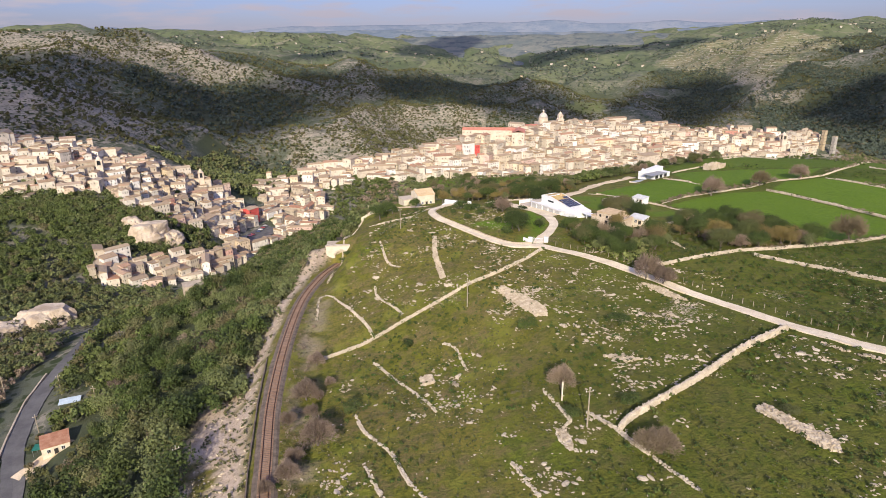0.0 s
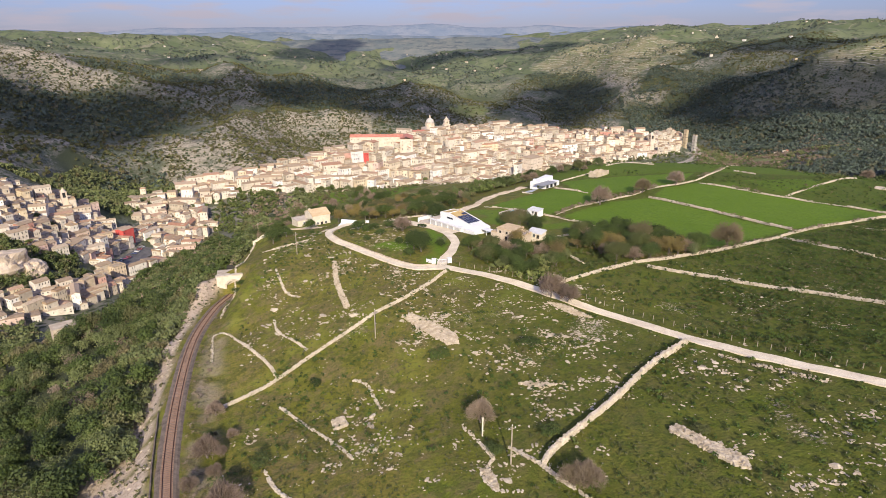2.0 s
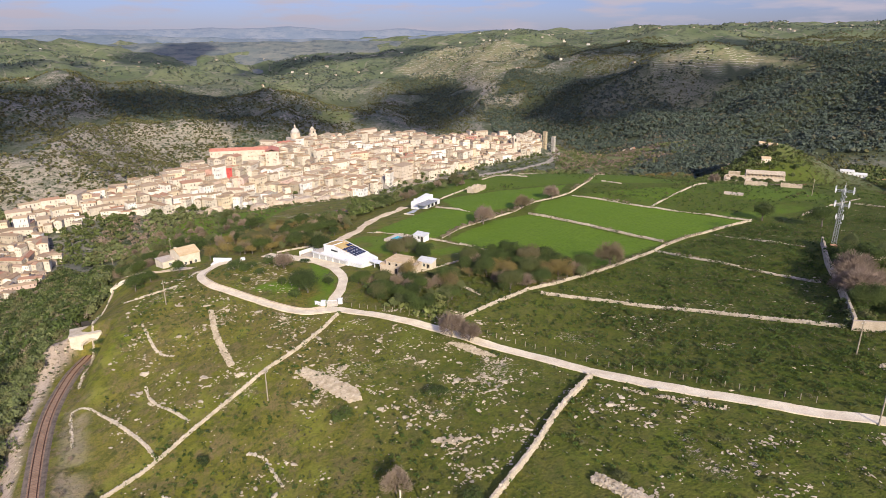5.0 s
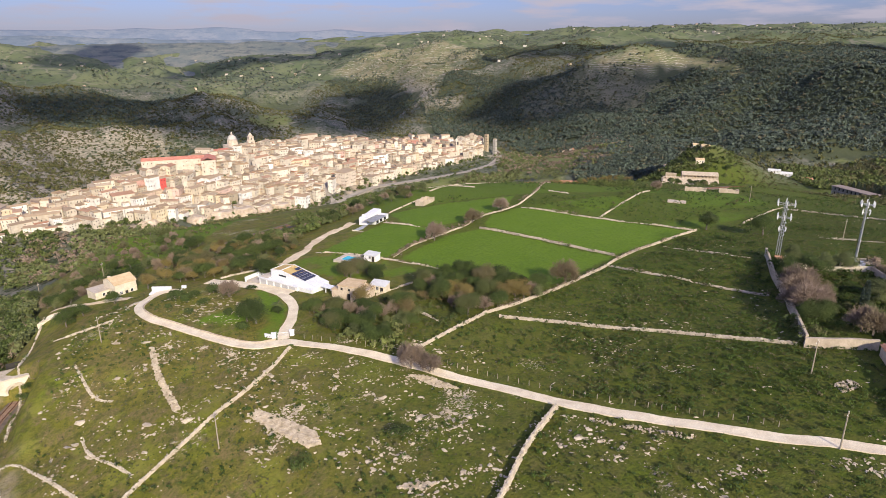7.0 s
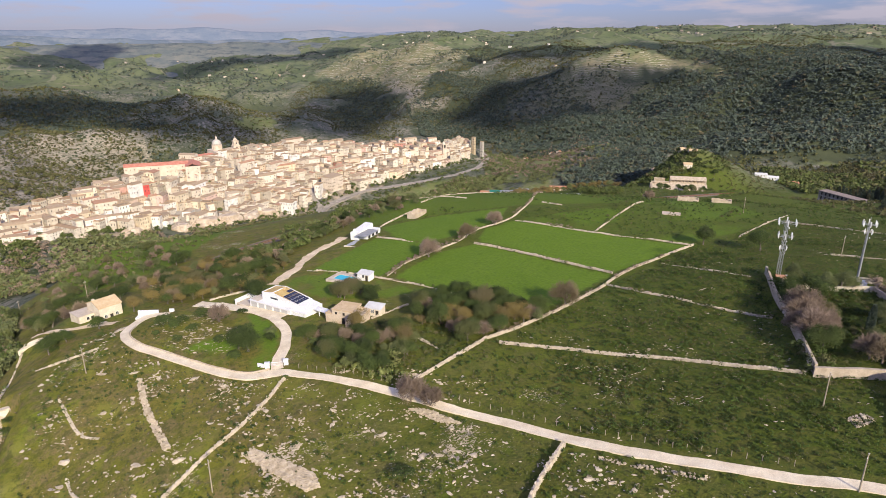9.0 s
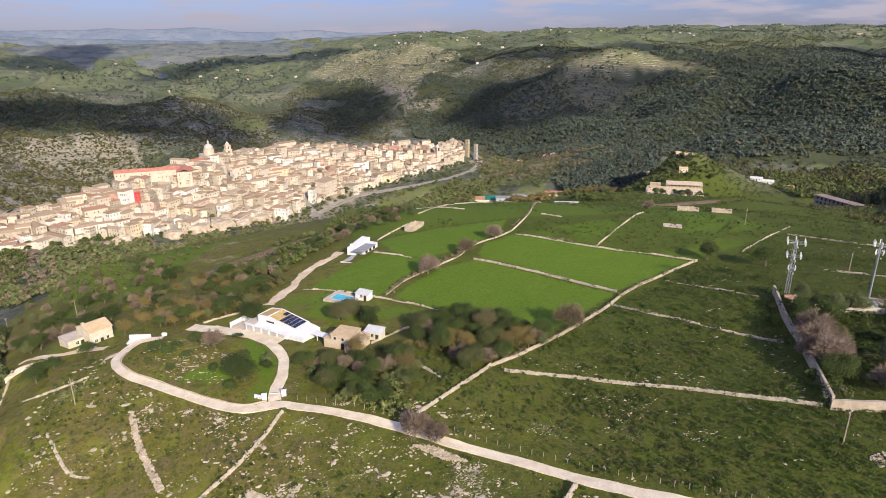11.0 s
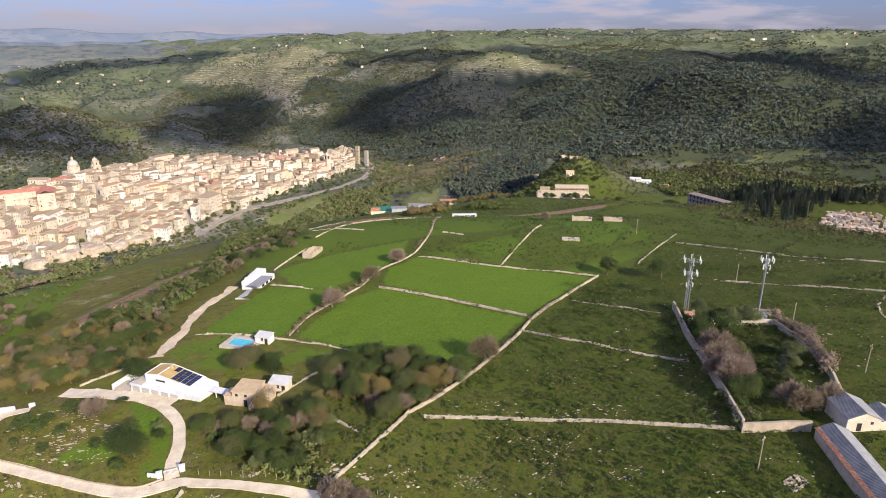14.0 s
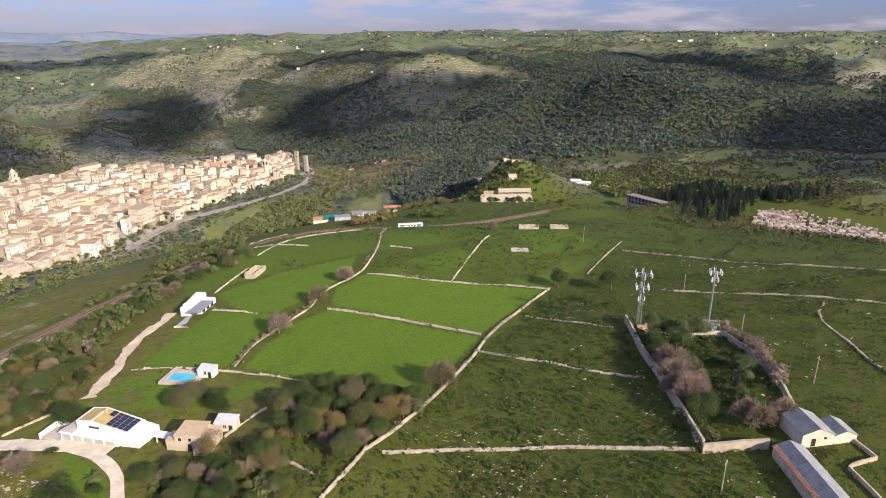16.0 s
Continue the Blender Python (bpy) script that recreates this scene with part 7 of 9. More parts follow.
def barn():
    top = tagged(new("barn"), "long stone barn with a grey sheet roof and tiled eave", "barn")
    w, ln, h, rise = 6.6, 30, 3.4, 1.5
    s = Shape().box(-w / 2, w / 2, -ln, 0, -3, h)
    s.put([(-w / 2, 0, h), (w / 2, 0, h), (0, 0, h + rise), (-w / 2, -ln, h), (w / 2, -ln, h), (0, -ln, h + rise)], [(0, 1, 2), (4, 3, 5)])
    part("wall", s.mesh("wall", M_RUINSTONE), top)
    # The two slopes carry the roof's shade and sunlight in their colours.
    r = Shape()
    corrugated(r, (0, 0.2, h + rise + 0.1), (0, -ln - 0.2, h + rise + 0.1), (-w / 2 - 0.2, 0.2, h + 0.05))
    part("roof", r.mesh("roof", M_SHEET_SHADED), top, "grey corrugated sheet slope darkened as its shaded side")
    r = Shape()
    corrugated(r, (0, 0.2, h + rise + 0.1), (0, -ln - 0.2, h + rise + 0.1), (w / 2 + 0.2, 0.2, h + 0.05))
    part("roof", r.mesh("roof", M_SHEET_PALE), top, "grey corrugated sheet slope paled as its sunlit side")
    r, rng = Shape(), np.random.default_rng(5)
    for k in range(70):
        for j in range(2):
            y = -0.2 - k * 0.42
            r.turned_box((-w / 2 - 0.15 + j * 0.42, y, h + 0.22 + j * 0.18 + rng.normal(0, 0.03)), (0.5, 0.30, 0.12), Euler((rng.normal(0, .1), -0.42, rng.normal(0, .15))))
    part("tiled_eave", r.mesh("tiled_eave", M_TILE), top, "broken terracotta tiles along the eave")
    top.matrix_basis = pose(139.6, 86.4, gz(139, 87) - 1.0, 0, 0, -46)
    two = tagged(new("farm_shed"), "gabled cream stone shed under a grey sheet roof", "shed")
    for x0, x1, dd, hh, rr in ((0, 7.4, 8.5, 3.0, 1.6), (7.4, 12.6, 6.0, 2.7, 1.1)):
        mid = (x0 + x1) / 2
        s = Shape().box(x0, x1, 0, dd, -2, hh)
        s.put([(x0, 0, hh), (x1, 0, hh), (mid, 0, hh + rr), (x0, dd, hh), (x1, dd, hh), (mid, dd, hh + rr)], [(0, 1, 2), (4, 3, 5)])
        part("wall", s.mesh("wall", M_FARM), two)
        # Slope on the -x side is painted as shaded, +x side as sunlit.
        for xe, m in ((x0 - 0.15, M_SHEET_SHADED), (x1 + 0.15, M_SHEET_PALE)):
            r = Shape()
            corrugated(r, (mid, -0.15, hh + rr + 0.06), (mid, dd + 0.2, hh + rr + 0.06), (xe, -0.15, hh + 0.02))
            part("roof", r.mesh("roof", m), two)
    part("door", Shape().box(2.2, 3.2, -0.05, 0.05, 0, 2).mesh("door", M_DARK), two)
    part("window", Shape().box(5.0, 5.6, -0.05, 0.05, 1.8, 2.4).mesh("window", M_DARK), two)
    two.matrix_basis = pose(143.6, 84.8, gz(147, 82), 0, 0, -43)
    thick_wall("yard_wall", [(152.5, 76.5), (149, 71.5), (142.5, 75.5), (134, 66)], 1.0, 0.4, M_RUINSTONE, "low stone yard wall beside the shed")


barn()


def mast(name, x, y, tall, label, decks, wide):
    top = tagged(new(name), label, "mast")
    z = gz(x, y)
    s = Shape()
    if wide > 0.7:
        for a in range(3):
            c, e = math.cos(a * 2.094), math.sin(a * 2.094)
            s.tube((c * wide, e * wide, -0.3), (c * wide * 0.55, e * wide * 0.55, tall), 0.11, 0.08, 6)
        n = int(tall / 1.1)
        for k in range(n):
            for a in range(3):
                r0, r1 = wide * (1 - 0.45 * k / n), wide * (1 - 0.45 * (k + 1) / n)
                b = (a + 1) % 3
                s.tube((math.cos(a * 2.094) * r0, math.sin(a * 2.094) * r0, tall * k / n), (math.cos(b * 2.094) * r1, math.sin(b * 2.094) * r1, tall * (k + 1) / n), 0.045, 0.045, 4)
    else:
        s.tube((0, 0, -0.3), (0, 0, tall), wide, wide * 0.6, 12)
    part("pole", s.mesh("pole", M_STEEL), top)
    part("ladder", Shape().box(-0.06, 0.0, wide * 0.9, wide * 0.9 + 0.05, 0, tall * 0.95).box(0.34, 0.4, wide * 0.9, wide * 0.9 + 0.05, 0, tall * 0.95).mesh("ladder", M_STEEL), top)
    panel = Shape().box(-0.14, 0.14, -0.07, 0.07, -0.9, 0.9).box(-0.04, 0.04, 0.07, 0.3, -0.6, 0.6).mesh("antenna_panel", M_WHITE)
    dish = Shape().lathe([(0.02, 0), (0.2, 0.04), (0.28, 0.12), (0.28, 0.2)], 14).mesh("dish", M_WHITE)
    for h, n, r in decks:
        ring = Shape()
        for k in range(n):
            a = 2 * math.pi * k / n
            ring.tube((0, 0, h), (math.cos(a) * r, math.sin(a) * r, h), 0.06, 0.06, 5)
            b = 2 * math.pi * (k + 1) / n
            ring.tube((math.cos(a) * r, math.sin(a) * r, h), (math.cos(b) * r, math.sin(b) * r, h), 0.05, 0.05, 5)
            part("antenna_panel", panel, top, place=pose(math.cos(a) * (r + .2), math.sin(a) * (r + .2), h + 0.3, 0, 0, math.degrees(a) - 90))
        part("platform", ring.mesh("platform", M_STEEL), top)
        part("dish", dish, top, place=pose(0.5, -0.6, h - 1.8, 90, 0, 20))
    part("lightning_rod", Shape().tube((0, 0, tall), (0, 0, tall + 2.0), 0.05, 0.02, 5).mesh("lightning_rod", M_STEEL), top)
    part("footing", Shape().box(-1.3, 1.3, -1.3, 1.3, -0.6, 0.3).mesh("footing", M_PAVE), top)
    top.matrix_basis = pose(x, y, z, 0, 0, 35)


mast("lattice_mast", 181.3, 143.6, 20.0, "grey steel lattice mast with white antenna panels", [(19.0, 6, 2.5), (14.6, 6, 1.9), (10.6, 3, 0.8)], 0.75)
mast("pole_mast", 191.6, 125.2, 21.0, "slim grey steel pole mast with a crown of antennas", [(20.2, 6, 1.6), (17.8, 3, 0.8)], 0.36)
simple_house("equipment_hut", 179.0, 141.0, -40, 2.6, 2.2, 1.9, "mono", M_FARM, M_TILE, "little equipment hut with a terracotta roof", category="hut")
cab = Shape().box(-0.5, 0.5, -0.35, 0.35, 0, 1.7).box(-0.55, 0.55, -0.4, 0.4, 1.7, 1.8)
for x, y in ((192.8, 123.2), (194.2, 124.6), (190.4, 123.2), (182.8, 141.6)):
    o = tagged(new("equipment_cabinet"), "white metal equipment cabinet at the mast's foot", "cabinet", "mast equipment cabinets")
    part("body", cab.mesh("body", M_WHITE), o)
    part("door", Shape().box(-0.42, 0.42, -0.38, -0.35, 0.1, 1.6).mesh("door", M_PALEROOF), o)
    o.matrix_basis = pose(x, y, gz(x, y), 0, 0, 30)


def utility_pole():
    top = tagged(new("utility_pole"), "weathered wooden utility pole with a short crossarm", "pole", "utility poles")
    part("shaft", Shape().tube((0, 0, -0.5), (0, 0, 7.8), 0.16, 0.11, 8).mesh("shaft", M_WOOD), top)
    part("crossarm", Shape().box(-0.75, 0.75, -0.06, 0.06, 7.1, 7.22).mesh("crossarm", M_WOOD), top)
    cup = Shape().lathe([(0.05, 0), (0.07, 0.05), (0.07, 0.14), (0.03, 0.2)], 8).mesh("insulator", M_WHITE)
    for x in (-0.6, 0.0, 0.6):
        part("insulator", cup, top, place=pose(x, 0, 7.22 if x else 7.8))
    return top


first = utility_pole()
first.matrix_basis = pose(24.9, 93.2, gz(24.9, 93.2), 0, 0, 15)
for x, y in ((6.2, 149.5), (-15.1, 214), (-51.5, 100.6), (-128.5, 183), (120.3, 93), (101.8, 75.6), (174, 90.3), (192.3, 115.2), (273.4, 221), (222, 146.2), (-47.5, 389), (-15.3, 330), (-122, 160), (-137, 150), (-150, 186), (-108, 168)):
    copy_thing(first, pose(x, y, gz(x, y), 0, 0, (x * 37) % 50))
stub = tagged(new("stone_post"), "pale square stone gate post standing in rubble", "post")
part("shaft", Shape().box(-0.13, 0.13, -0.13, 0.13, -0.4, 4.0).box(-.17, .17, -.17, .17, 3.8, 3.95).mesh("shaft", M_FARM), stub)
stub.matrix_basis = pose(22.3, 103, gz(22.3, 103))


def fence_posts():
    top = tagged(new("wire_fence"), "line of short wooden fence posts beside the track", "fence")
    p = along(smooth_line([(34, 178.5), (44.5, 167), (53.5, 155), (62, 142.6), (69.6, 131), (76, 119.6), (82, 110), (88.2, 101), (99.6, 85.8)], 2.0), 2.6)
    post = Shape().box(-0.06, 0.06, -0.06, 0.06, -0.3, 1.3).mesh("post", M_WOOD)
    for x, y in p[:, :2]:
        part("post", post, top, place=pose(x, y, gz(x, y)))


fence_posts()


kerb = along(smooth_line([(27.5, 183.2), (22.6, 184.6), (15.9, 192.7), (6.4, 208.0), (-0.8, 219.8), (-2.9, 229.3), (-0.6, 235)], 1.0), 1.0)
thick_wall("drive_kerb", [tuple(p) for p in kerb[:, :2]], 0.42, 0.22, M_RUINSTONE, "low dark stone kerb along the curving drive")


def tunnel_portal():
    top = tagged(new("tunnel_portal"), "pale stone railway tunnel portal with an arched mouth", "portal")
    s = Shape()
    r, spring, tall, left, right = 2.1, 2.4, 6.3, -5.2, 3.3
    arc = [(-r, -1.0), (-r, spring)] + [(-r * math.cos(a), spring + r * math.sin(a)) for a in np.linspace(0.2, math.pi - 0.2, 9)] + [(r, spring), (r, -1.0)]
    outer = [(left, -1.0), (left, tall)] + [(left + (right - left) * k / 8, tall) for k in range(9)] + [(right, tall), (right, -1.0)]
    n = len(arc)
    for y0, sgn in ((0.0, 1), (0.9, -1)):
        v = [(x, y0, z) for x, z in arc] + [(x, y0, z) for x, z in outer]
        f = [(k, k + 1, n + k + 1, n + k) for k in range(n - 1)]
        s.put(v, f if sgn < 0 else [tuple(reversed(q)) for q in f])
    # The bore's lining and closing sheet are painted dark as the shade inside.
    s.put([(x, 0, z) for x, z in arc] + [(x, 12, z) for x, z in arc], [(k, n + k, n + k + 1, k + 1) for k in range(n - 1)], 1)
    s.put([(x, 0, z) for x, z in outer] + [(x, 0.9, z) for x, z in outer], [(k, k + 1, n + k + 1, n + k) for k in range(n - 1)])
    s.put([(-r, 12, -1), (r, 12, -1), (r, 12, 6), (-r, 12, 6)], [(0, 1, 2, 3)], 1)
    part("headwall", s.mesh("headwall", [M_FARM, M_DARK]), top)
    block_ = Shape().box(-0.31, 0.31, -0.15, 0.15, -0.25, 0.25).mesh("voussoir", M_STONE)
    for a in np.linspace(0, math.pi, 15):
        part("voussoir", block_, top, place=pose(-(r + 0.3) * math.cos(a), -0.08, spring + (r + 0.3) * math.sin(a), 0, math.degrees(a), 0))
    part("backfill", Shape().box(left, right, 0.9, 8, -1, tall - 0.4).mesh("backfill", M_RUBBLE), top)
    part("coping", Shape().box(left - .2, right + .2, -0.3, 1.1, tall, tall + 0.4).mesh("coping", M_STONE), top)
    v = [(right, 0, -1), (right + 2.2, -6, -1), (right + 2.2, -6, 1.2), (right, 0, tall)]
    w = [(x + 0.6, y, z) for x, y, z in v]
    f = [(0, 1, 2, 3), (7, 6, 5, 4), (0, 4, 5, 1), (1, 5, 6, 2), (2, 6, 7, 3), (3, 7, 4, 0)]
    part("wing_wall", Shape().put(v + w, f).mesh("wing_wall", M_RUINSTONE), top)
    top.matrix_basis = pose(-37.8, 218.0, -15.3, 0, 0, 6)


tunnel_portal()
simple_house("ruined_hut", -103, 239, 30, 8, 6, 6, "flat", M_RUINSTONE, M_RUINSTONE, "ruined pale stone hut in the wooded slope", 2, category="hut")
ribbon("house_yard", [(-116, 140), (-113, 147), (-109, 154)], 5, M_DIRT, "bare beige yard round the roadside house", "yard", edge=1.0, lift=0.2)
simple_house("roadside_house", -111.2, 151, 32, 7.0, 5.4, 2.9, "mono", M_FARM, M_TILE, "small roadside house with an orange tiled roof")
o = tagged(new("awning"), "green tarpaulin awning beside the roadside house", "awning")
part("sheet", Shape().box(-1.7, 1.7, -1.6, 1.6, 2.2, 2.3).mesh("sheet", M_GREEN), o)
for x in (-1.5, 1.5):
    for y in (-1.4, 1.4):
        part("leg", Shape().tube((x, y, -0.5), (x, y, 2.2), 0.05, 0.05, 6).mesh("leg", M_STEEL), o)
o.matrix_basis = pose(-116, 151, gz(-116, 151), 0, 0, 15)
o = tagged(new("tarpaulin_shelter"), "low shelter under a pale blue tarpaulin beside the road", "shelter")
M_BLUESHEET = two_tone("pale_blue_tarpaulin", (0.46, 0.56, 0.64), (0.56, 0.65, 0.72), 0.5, 3.0, 0.7)
part("sheet", Shape().put([(-3.2, -1.5, 1.0), (3.2, -1.5, 1.2), (3.2, 1.5, 1.7), (-3.2, 1.5, 1.5), (-3.2, -1.5, 1.06), (3.2, -1.5, 1.26), (3.2, 1.5, 1.76), (-3.2, 1.5, 1.56)], [(3, 2, 1, 0), (4, 5, 6, 7), (0, 1, 5, 4), (1, 2, 6, 5), (2, 3, 7, 6), (3, 0, 4, 7)]).mesh("sheet", M_BLUESHEET), o)
for x in (-3.0, 3.0):
    for y in (-1.35, 1.35):
        part("leg", Shape().tube((x, y, -0.6), (x, y, 1.1 + 0.15 * y + 0.03 * x), 0.06, 0.06, 6).mesh("leg", M_WOOD), o)
o.matrix_basis = pose(-121.5, 176, gz(-121.5, 176), 0, 0, 20)


def railcar():
    top = tagged(new("railcar"), "white and blue diesel railcar standing on the line", "train")
    a, b = np.array(RAIL_EAST[-5]), np.array(RAIL_EAST[-4])
    turn = math.degrees(math.atan2(b[1] - a[1], b[0] - a[0]))
    blue = two_tone("blue_livery", (0.05, 0.16, 0.30), (0.07, 0.20, 0.36), 0.5, 2.0, 0.4)
    part("body", Shape().box(-8.5, 8.5, -1.4, 1.4, 1.1, 3.2).mesh("body", M_WHITE), top)
    part("skirt", Shape().box(-8.4, 8.4, -1.42, 1.42, 0.7, 1.5).mesh("skirt", blue), top)
    part("roof", Shape().prism([(-8.5, -1.2), (8.5, -1.2), (8.5, 1.2), (-8.5, 1.2)], 3.2, 3.7).mesh("roof", M_PALEROOF), top)
    pane = Shape().box(-0.6, 0.6, -1.43, 1.43, 2.0, 2.9).mesh("window", M_GLASS)
    for k in range(8):
        part("window", pane, top, place=pose(-6.65 + 1.9 * k, 0, 0))
    for x in (-8.55, 8.55):
        end = part("cab", Shape().box(x - 0.06, x + 0.06, -1.1, 1.1, 2.0, 3.0).mesh("cab", M_GLASS), top, "dark cab windscreen")
        for y in (-0.9, 0.9):
            part("headlight", Shape().box(x - 0.08, x + 0.08, y - 0.15, y + 0.15, 1.5, 1.75).mesh("headlight", M_PALEROOF), end)
    for x in (-5.7, 5.7):
        part("door", Shape().box(x - 0.55, x + 0.55, -1.44, 1.44, 1.2, 3.1).mesh("door", blue), top)
    for x in (-6, 6):
        part("bogie", Shape().box(x - 1.4, x + 1.4, -1.1, 1.1, 0.5, 1.0).mesh("bogie", M_DARK), top)
    m = a * 0.12 + b * 0.88
    top.matrix_basis = pose(m[0], m[1], m[2], 0, 0, turn)


railcar()

thick_wall("embankment_wall", [(8, 302), (22, 313.0), (40, 326.0), (55, 337.0)], 1.8, 0.6, M_RUINSTONE, "pale stone retaining wall below the railway")

# ---- buildings beyond the brow ----
simple_house("green_shed", 352, 552, -30, 20, 10, 5.5, "mono", M_FARM, M_GREEN, "large shed with a green roof in the valley", category="shed", every=6)
simple_house("workshop", 355, 535, -30, 15, 9, 5, "flat", M_GREYROOF, M_SHEET_PALE, "grey flat-roofed workshop in the valley", category="workshop", every=5)
for x, y, w, m in ((402, 552, 20, M_SHEET_PALE), (424, 540, 18, M_REDROOF), (414, 531, 12, M_TILE), (336, 548, 9, M_TILE)):
    simple_house("depot", x, y, -35, w, 10, 5, "gable", M_FARM, m, "long low depot with a tiled roof", category="depot", every=5)
for x, y, w, h in ((384, 548, 12, 9), (375, 536, 9, 6), (366, 562, 10, 9), (393, 536, 8, 5)):
    simple_house("valley_house", x, y, -20 - w, w, 8, h, "flat", M_PLASTER, M_SHEET_PALE, "pale flat-roofed house among the valley sheds", 2, every=4)
for x, y, w in VALLEY_FARMS:
    simple_house("valley_farm", x, y, 25, w, 9, 6, "gable", M_FARM, M_TILE, "small tile-roofed farmhouse across the valley", 2, every=4)


def court(x, y, z, turn):
    """A pale court cut into the knoll's foot: sloping floor, ruined walls on one side and an arcade above."""
    top = tagged(new("walled_court"), "pale gravel court with ruined walls and an arcade below the knoll", "ruin")
    part("floor", Shape().box(-27, 29, -20, 14, -12, 0).mesh("floor", M_RUINSTONE), top)
    part("kerb", Shape().box(-28, 30, -20.6, -20, -12, 0.3).mesh("kerb", M_RUINSTONE), top)
    for x0, x1, yy, h in ((-26, -8, 13, 1.6), (-23, -12, 18, 2.6)):
        part("back_wall", Shape().box(x0, x1, yy, yy + 1, -8, h).box(x0, x0 + 1, yy - 7, yy, -6, h - 0.9).mesh("back_wall", M_RUINSTONE), top)
    # The wall behind the posts is near black, painted as the arcade's shade.
    arcade = Shape().box(-7, 29, 14, 22, -8, 0.4).box(-7, 29, 15, 22, 2.9, 3.3).box(-7, 29, 20, 22, 0.4, 2.9, 1)
    for k in range(11):
        arcade.box(-7 + 3.5 * k, -6.2 + 3.5 * k, 15, 15.8, 0.4, 2.9)
    part("arcade", arcade.mesh("arcade", [M_RUINSTONE, M_DARK]), top, "low arcade on a stone base, its back painted dark as shade")
    top.matrix_basis = pose(x, y, z, 23, 0, turn)


court(516, 460, -64, -41)
for x, y, t, w in ((604, 530, -30, 12), (597, 513, -40, 9), (566, 493, -40, 9), (640, 600, -30, 13)):
    simple_house("knoll_house", x, y, t, w, 7, 3.5, "gable", M_FARM, M_FARMROOF, "small pale house on the wooded knoll")
for x, y in ((668, 472), (678, 464)):
    simple_house("greenhouse", x, y, -50, 13, 8, 2.6, "gable", M_PALEROOF, M_PALEROOF, "long white greenhouse beyond the knoll", category="greenhouse", every=6)
simple_house("store_shed", 690, 446, -40, 12, 7, 3.0, "gable", M_FARM, M_TILE, "low store shed beside the greenhouses", category="shed")


def long_building():
    top = tagged(new("long_building"), "long grey colonnaded building among cypresses", "building")
    w, d, h = 82, 11, 8
    part("wall", Shape().box(-w / 2, w / 2, -d / 2 + 2.2, d / 2, -4, h).mesh("wall", M_SHADE), top)
    part("floor_slab", Shape().box(-w / 2, w / 2, -d / 2, -d / 2 + 2.2, -4, 0).box(-w / 2, w / 2, -d / 2, -d / 2 + 2.2, 3.8, 4.2).mesh("floor_slab", M_SHADE), top)
    part("roof", Shape().box(-w / 2 - 0.5, w / 2 + 0.5, -d / 2 - 0.4, d / 2 + 0.4, h, h + 0.7).mesh("roof", M_REDDISH), top)
    post = Shape().box(-0.35, 0.35, -0.35, 0.35, 0, h).mesh("pillar", M_SHADE)
    pane = Shape().box(-0.9, 0.9, -0.05, 0.05, 0, 2.6).mesh("window", M_DARK)
    for k in range(19):
        x = -w / 2 + 0.6 + k * (w - 1.2) / 18
        part("pillar", post, top, place=pose(x, -d / 2 + 0.5, 0))
        if k < 18:
            for z in (0.4, 4.6):
                part("window", pane, top, place=pose(x + 1.9, -d / 2 + 2.18, z))
    top.matrix_basis = pose(610, 332, -65, 0, 0, -102)


M_REDDISH = two_tone("brown_roof_felt", (0.24, 0.19, 0.16), (0.32, 0.26, 0.22), 0.4, 3.0, 0.9)
long_building()

M_TOMB = two_tone("pink_cream_tomb_stone", (0.50, 0.33, 0.23), (0.66, 0.50, 0.38), 0.12, 1.5, 0.9, vary=0.5)
ribbon("cemetery_ground", [(520, 175), (570, 205), (605, 224)], 30, M_RUINSTONE, "beige gravel of the walled cemetery", "yard", lift=0.15, cross=15, pitch=6)


def cemetery():
    rng = np.random.default_rng(9)
    lot = [(501, 209), (560, 226), (600, 228), (616, 196), (600, 100), (520, 90), (515, 171)]
    tomb = []
    pale = two_tone("white_tomb_stone", (0.52, 0.44, 0.35), (0.70, 0.62, 0.52), 0.12, 1.5, 0.9, vary=0.5)
    for w, d, h, m in ((2.6, 3.1, 3.0, M_TOMB), (2.0, 2.4, 2.0, pale), (3.4, 3.2, 3.6, pale), (2.4, 2.0, 2.4, M_TOMB), (1.6, 2.2, 1.3, pale)):
        t = tagged(new("family_tomb"), "small pale stone family tomb in the cemetery", "tomb", "cemetery tombs")
        part("body", Shape().box(-w / 2, w / 2, -d / 2, d / 2, -1, h).mesh("body", m), t)
        g = Shape()
        gable(g, w, d, h, 0.6, 0.15)
        part("roof", g.mesh("roof", m), t)
        part("door", Shape().box(-0.5, 0.5, -d / 2 - 0.04, -d / 2 + 0.05, 0, h * 0.62).mesh("door", M_DARK), t)
        tomb.append(t)
    used = set()
    for k in range(1500):
        x, y = rng.uniform(500, 650), rng.uniform(90, 252)
        x, y = round(x / 4.1) * 4.1, round(y / 4.4) * 4.4
        if len(used) > 292 or round(x / 4.1) % 5 == 0:
            continue
        if (x, y) in used or not inside(np.array(x), np.array(y), lot):
            continue
        used.add((x, y))
        copy_thing(tomb[k % 5], pose(x, y, gz(x, y), 0, 0, -80 + 90 * (k % 2)))
    for k, t in enumerate(tomb):
        t.matrix_basis = pose(560 + 6 * k, 226, gz(560 + 6 * k, 226), 0, 0, -80)


cemetery()



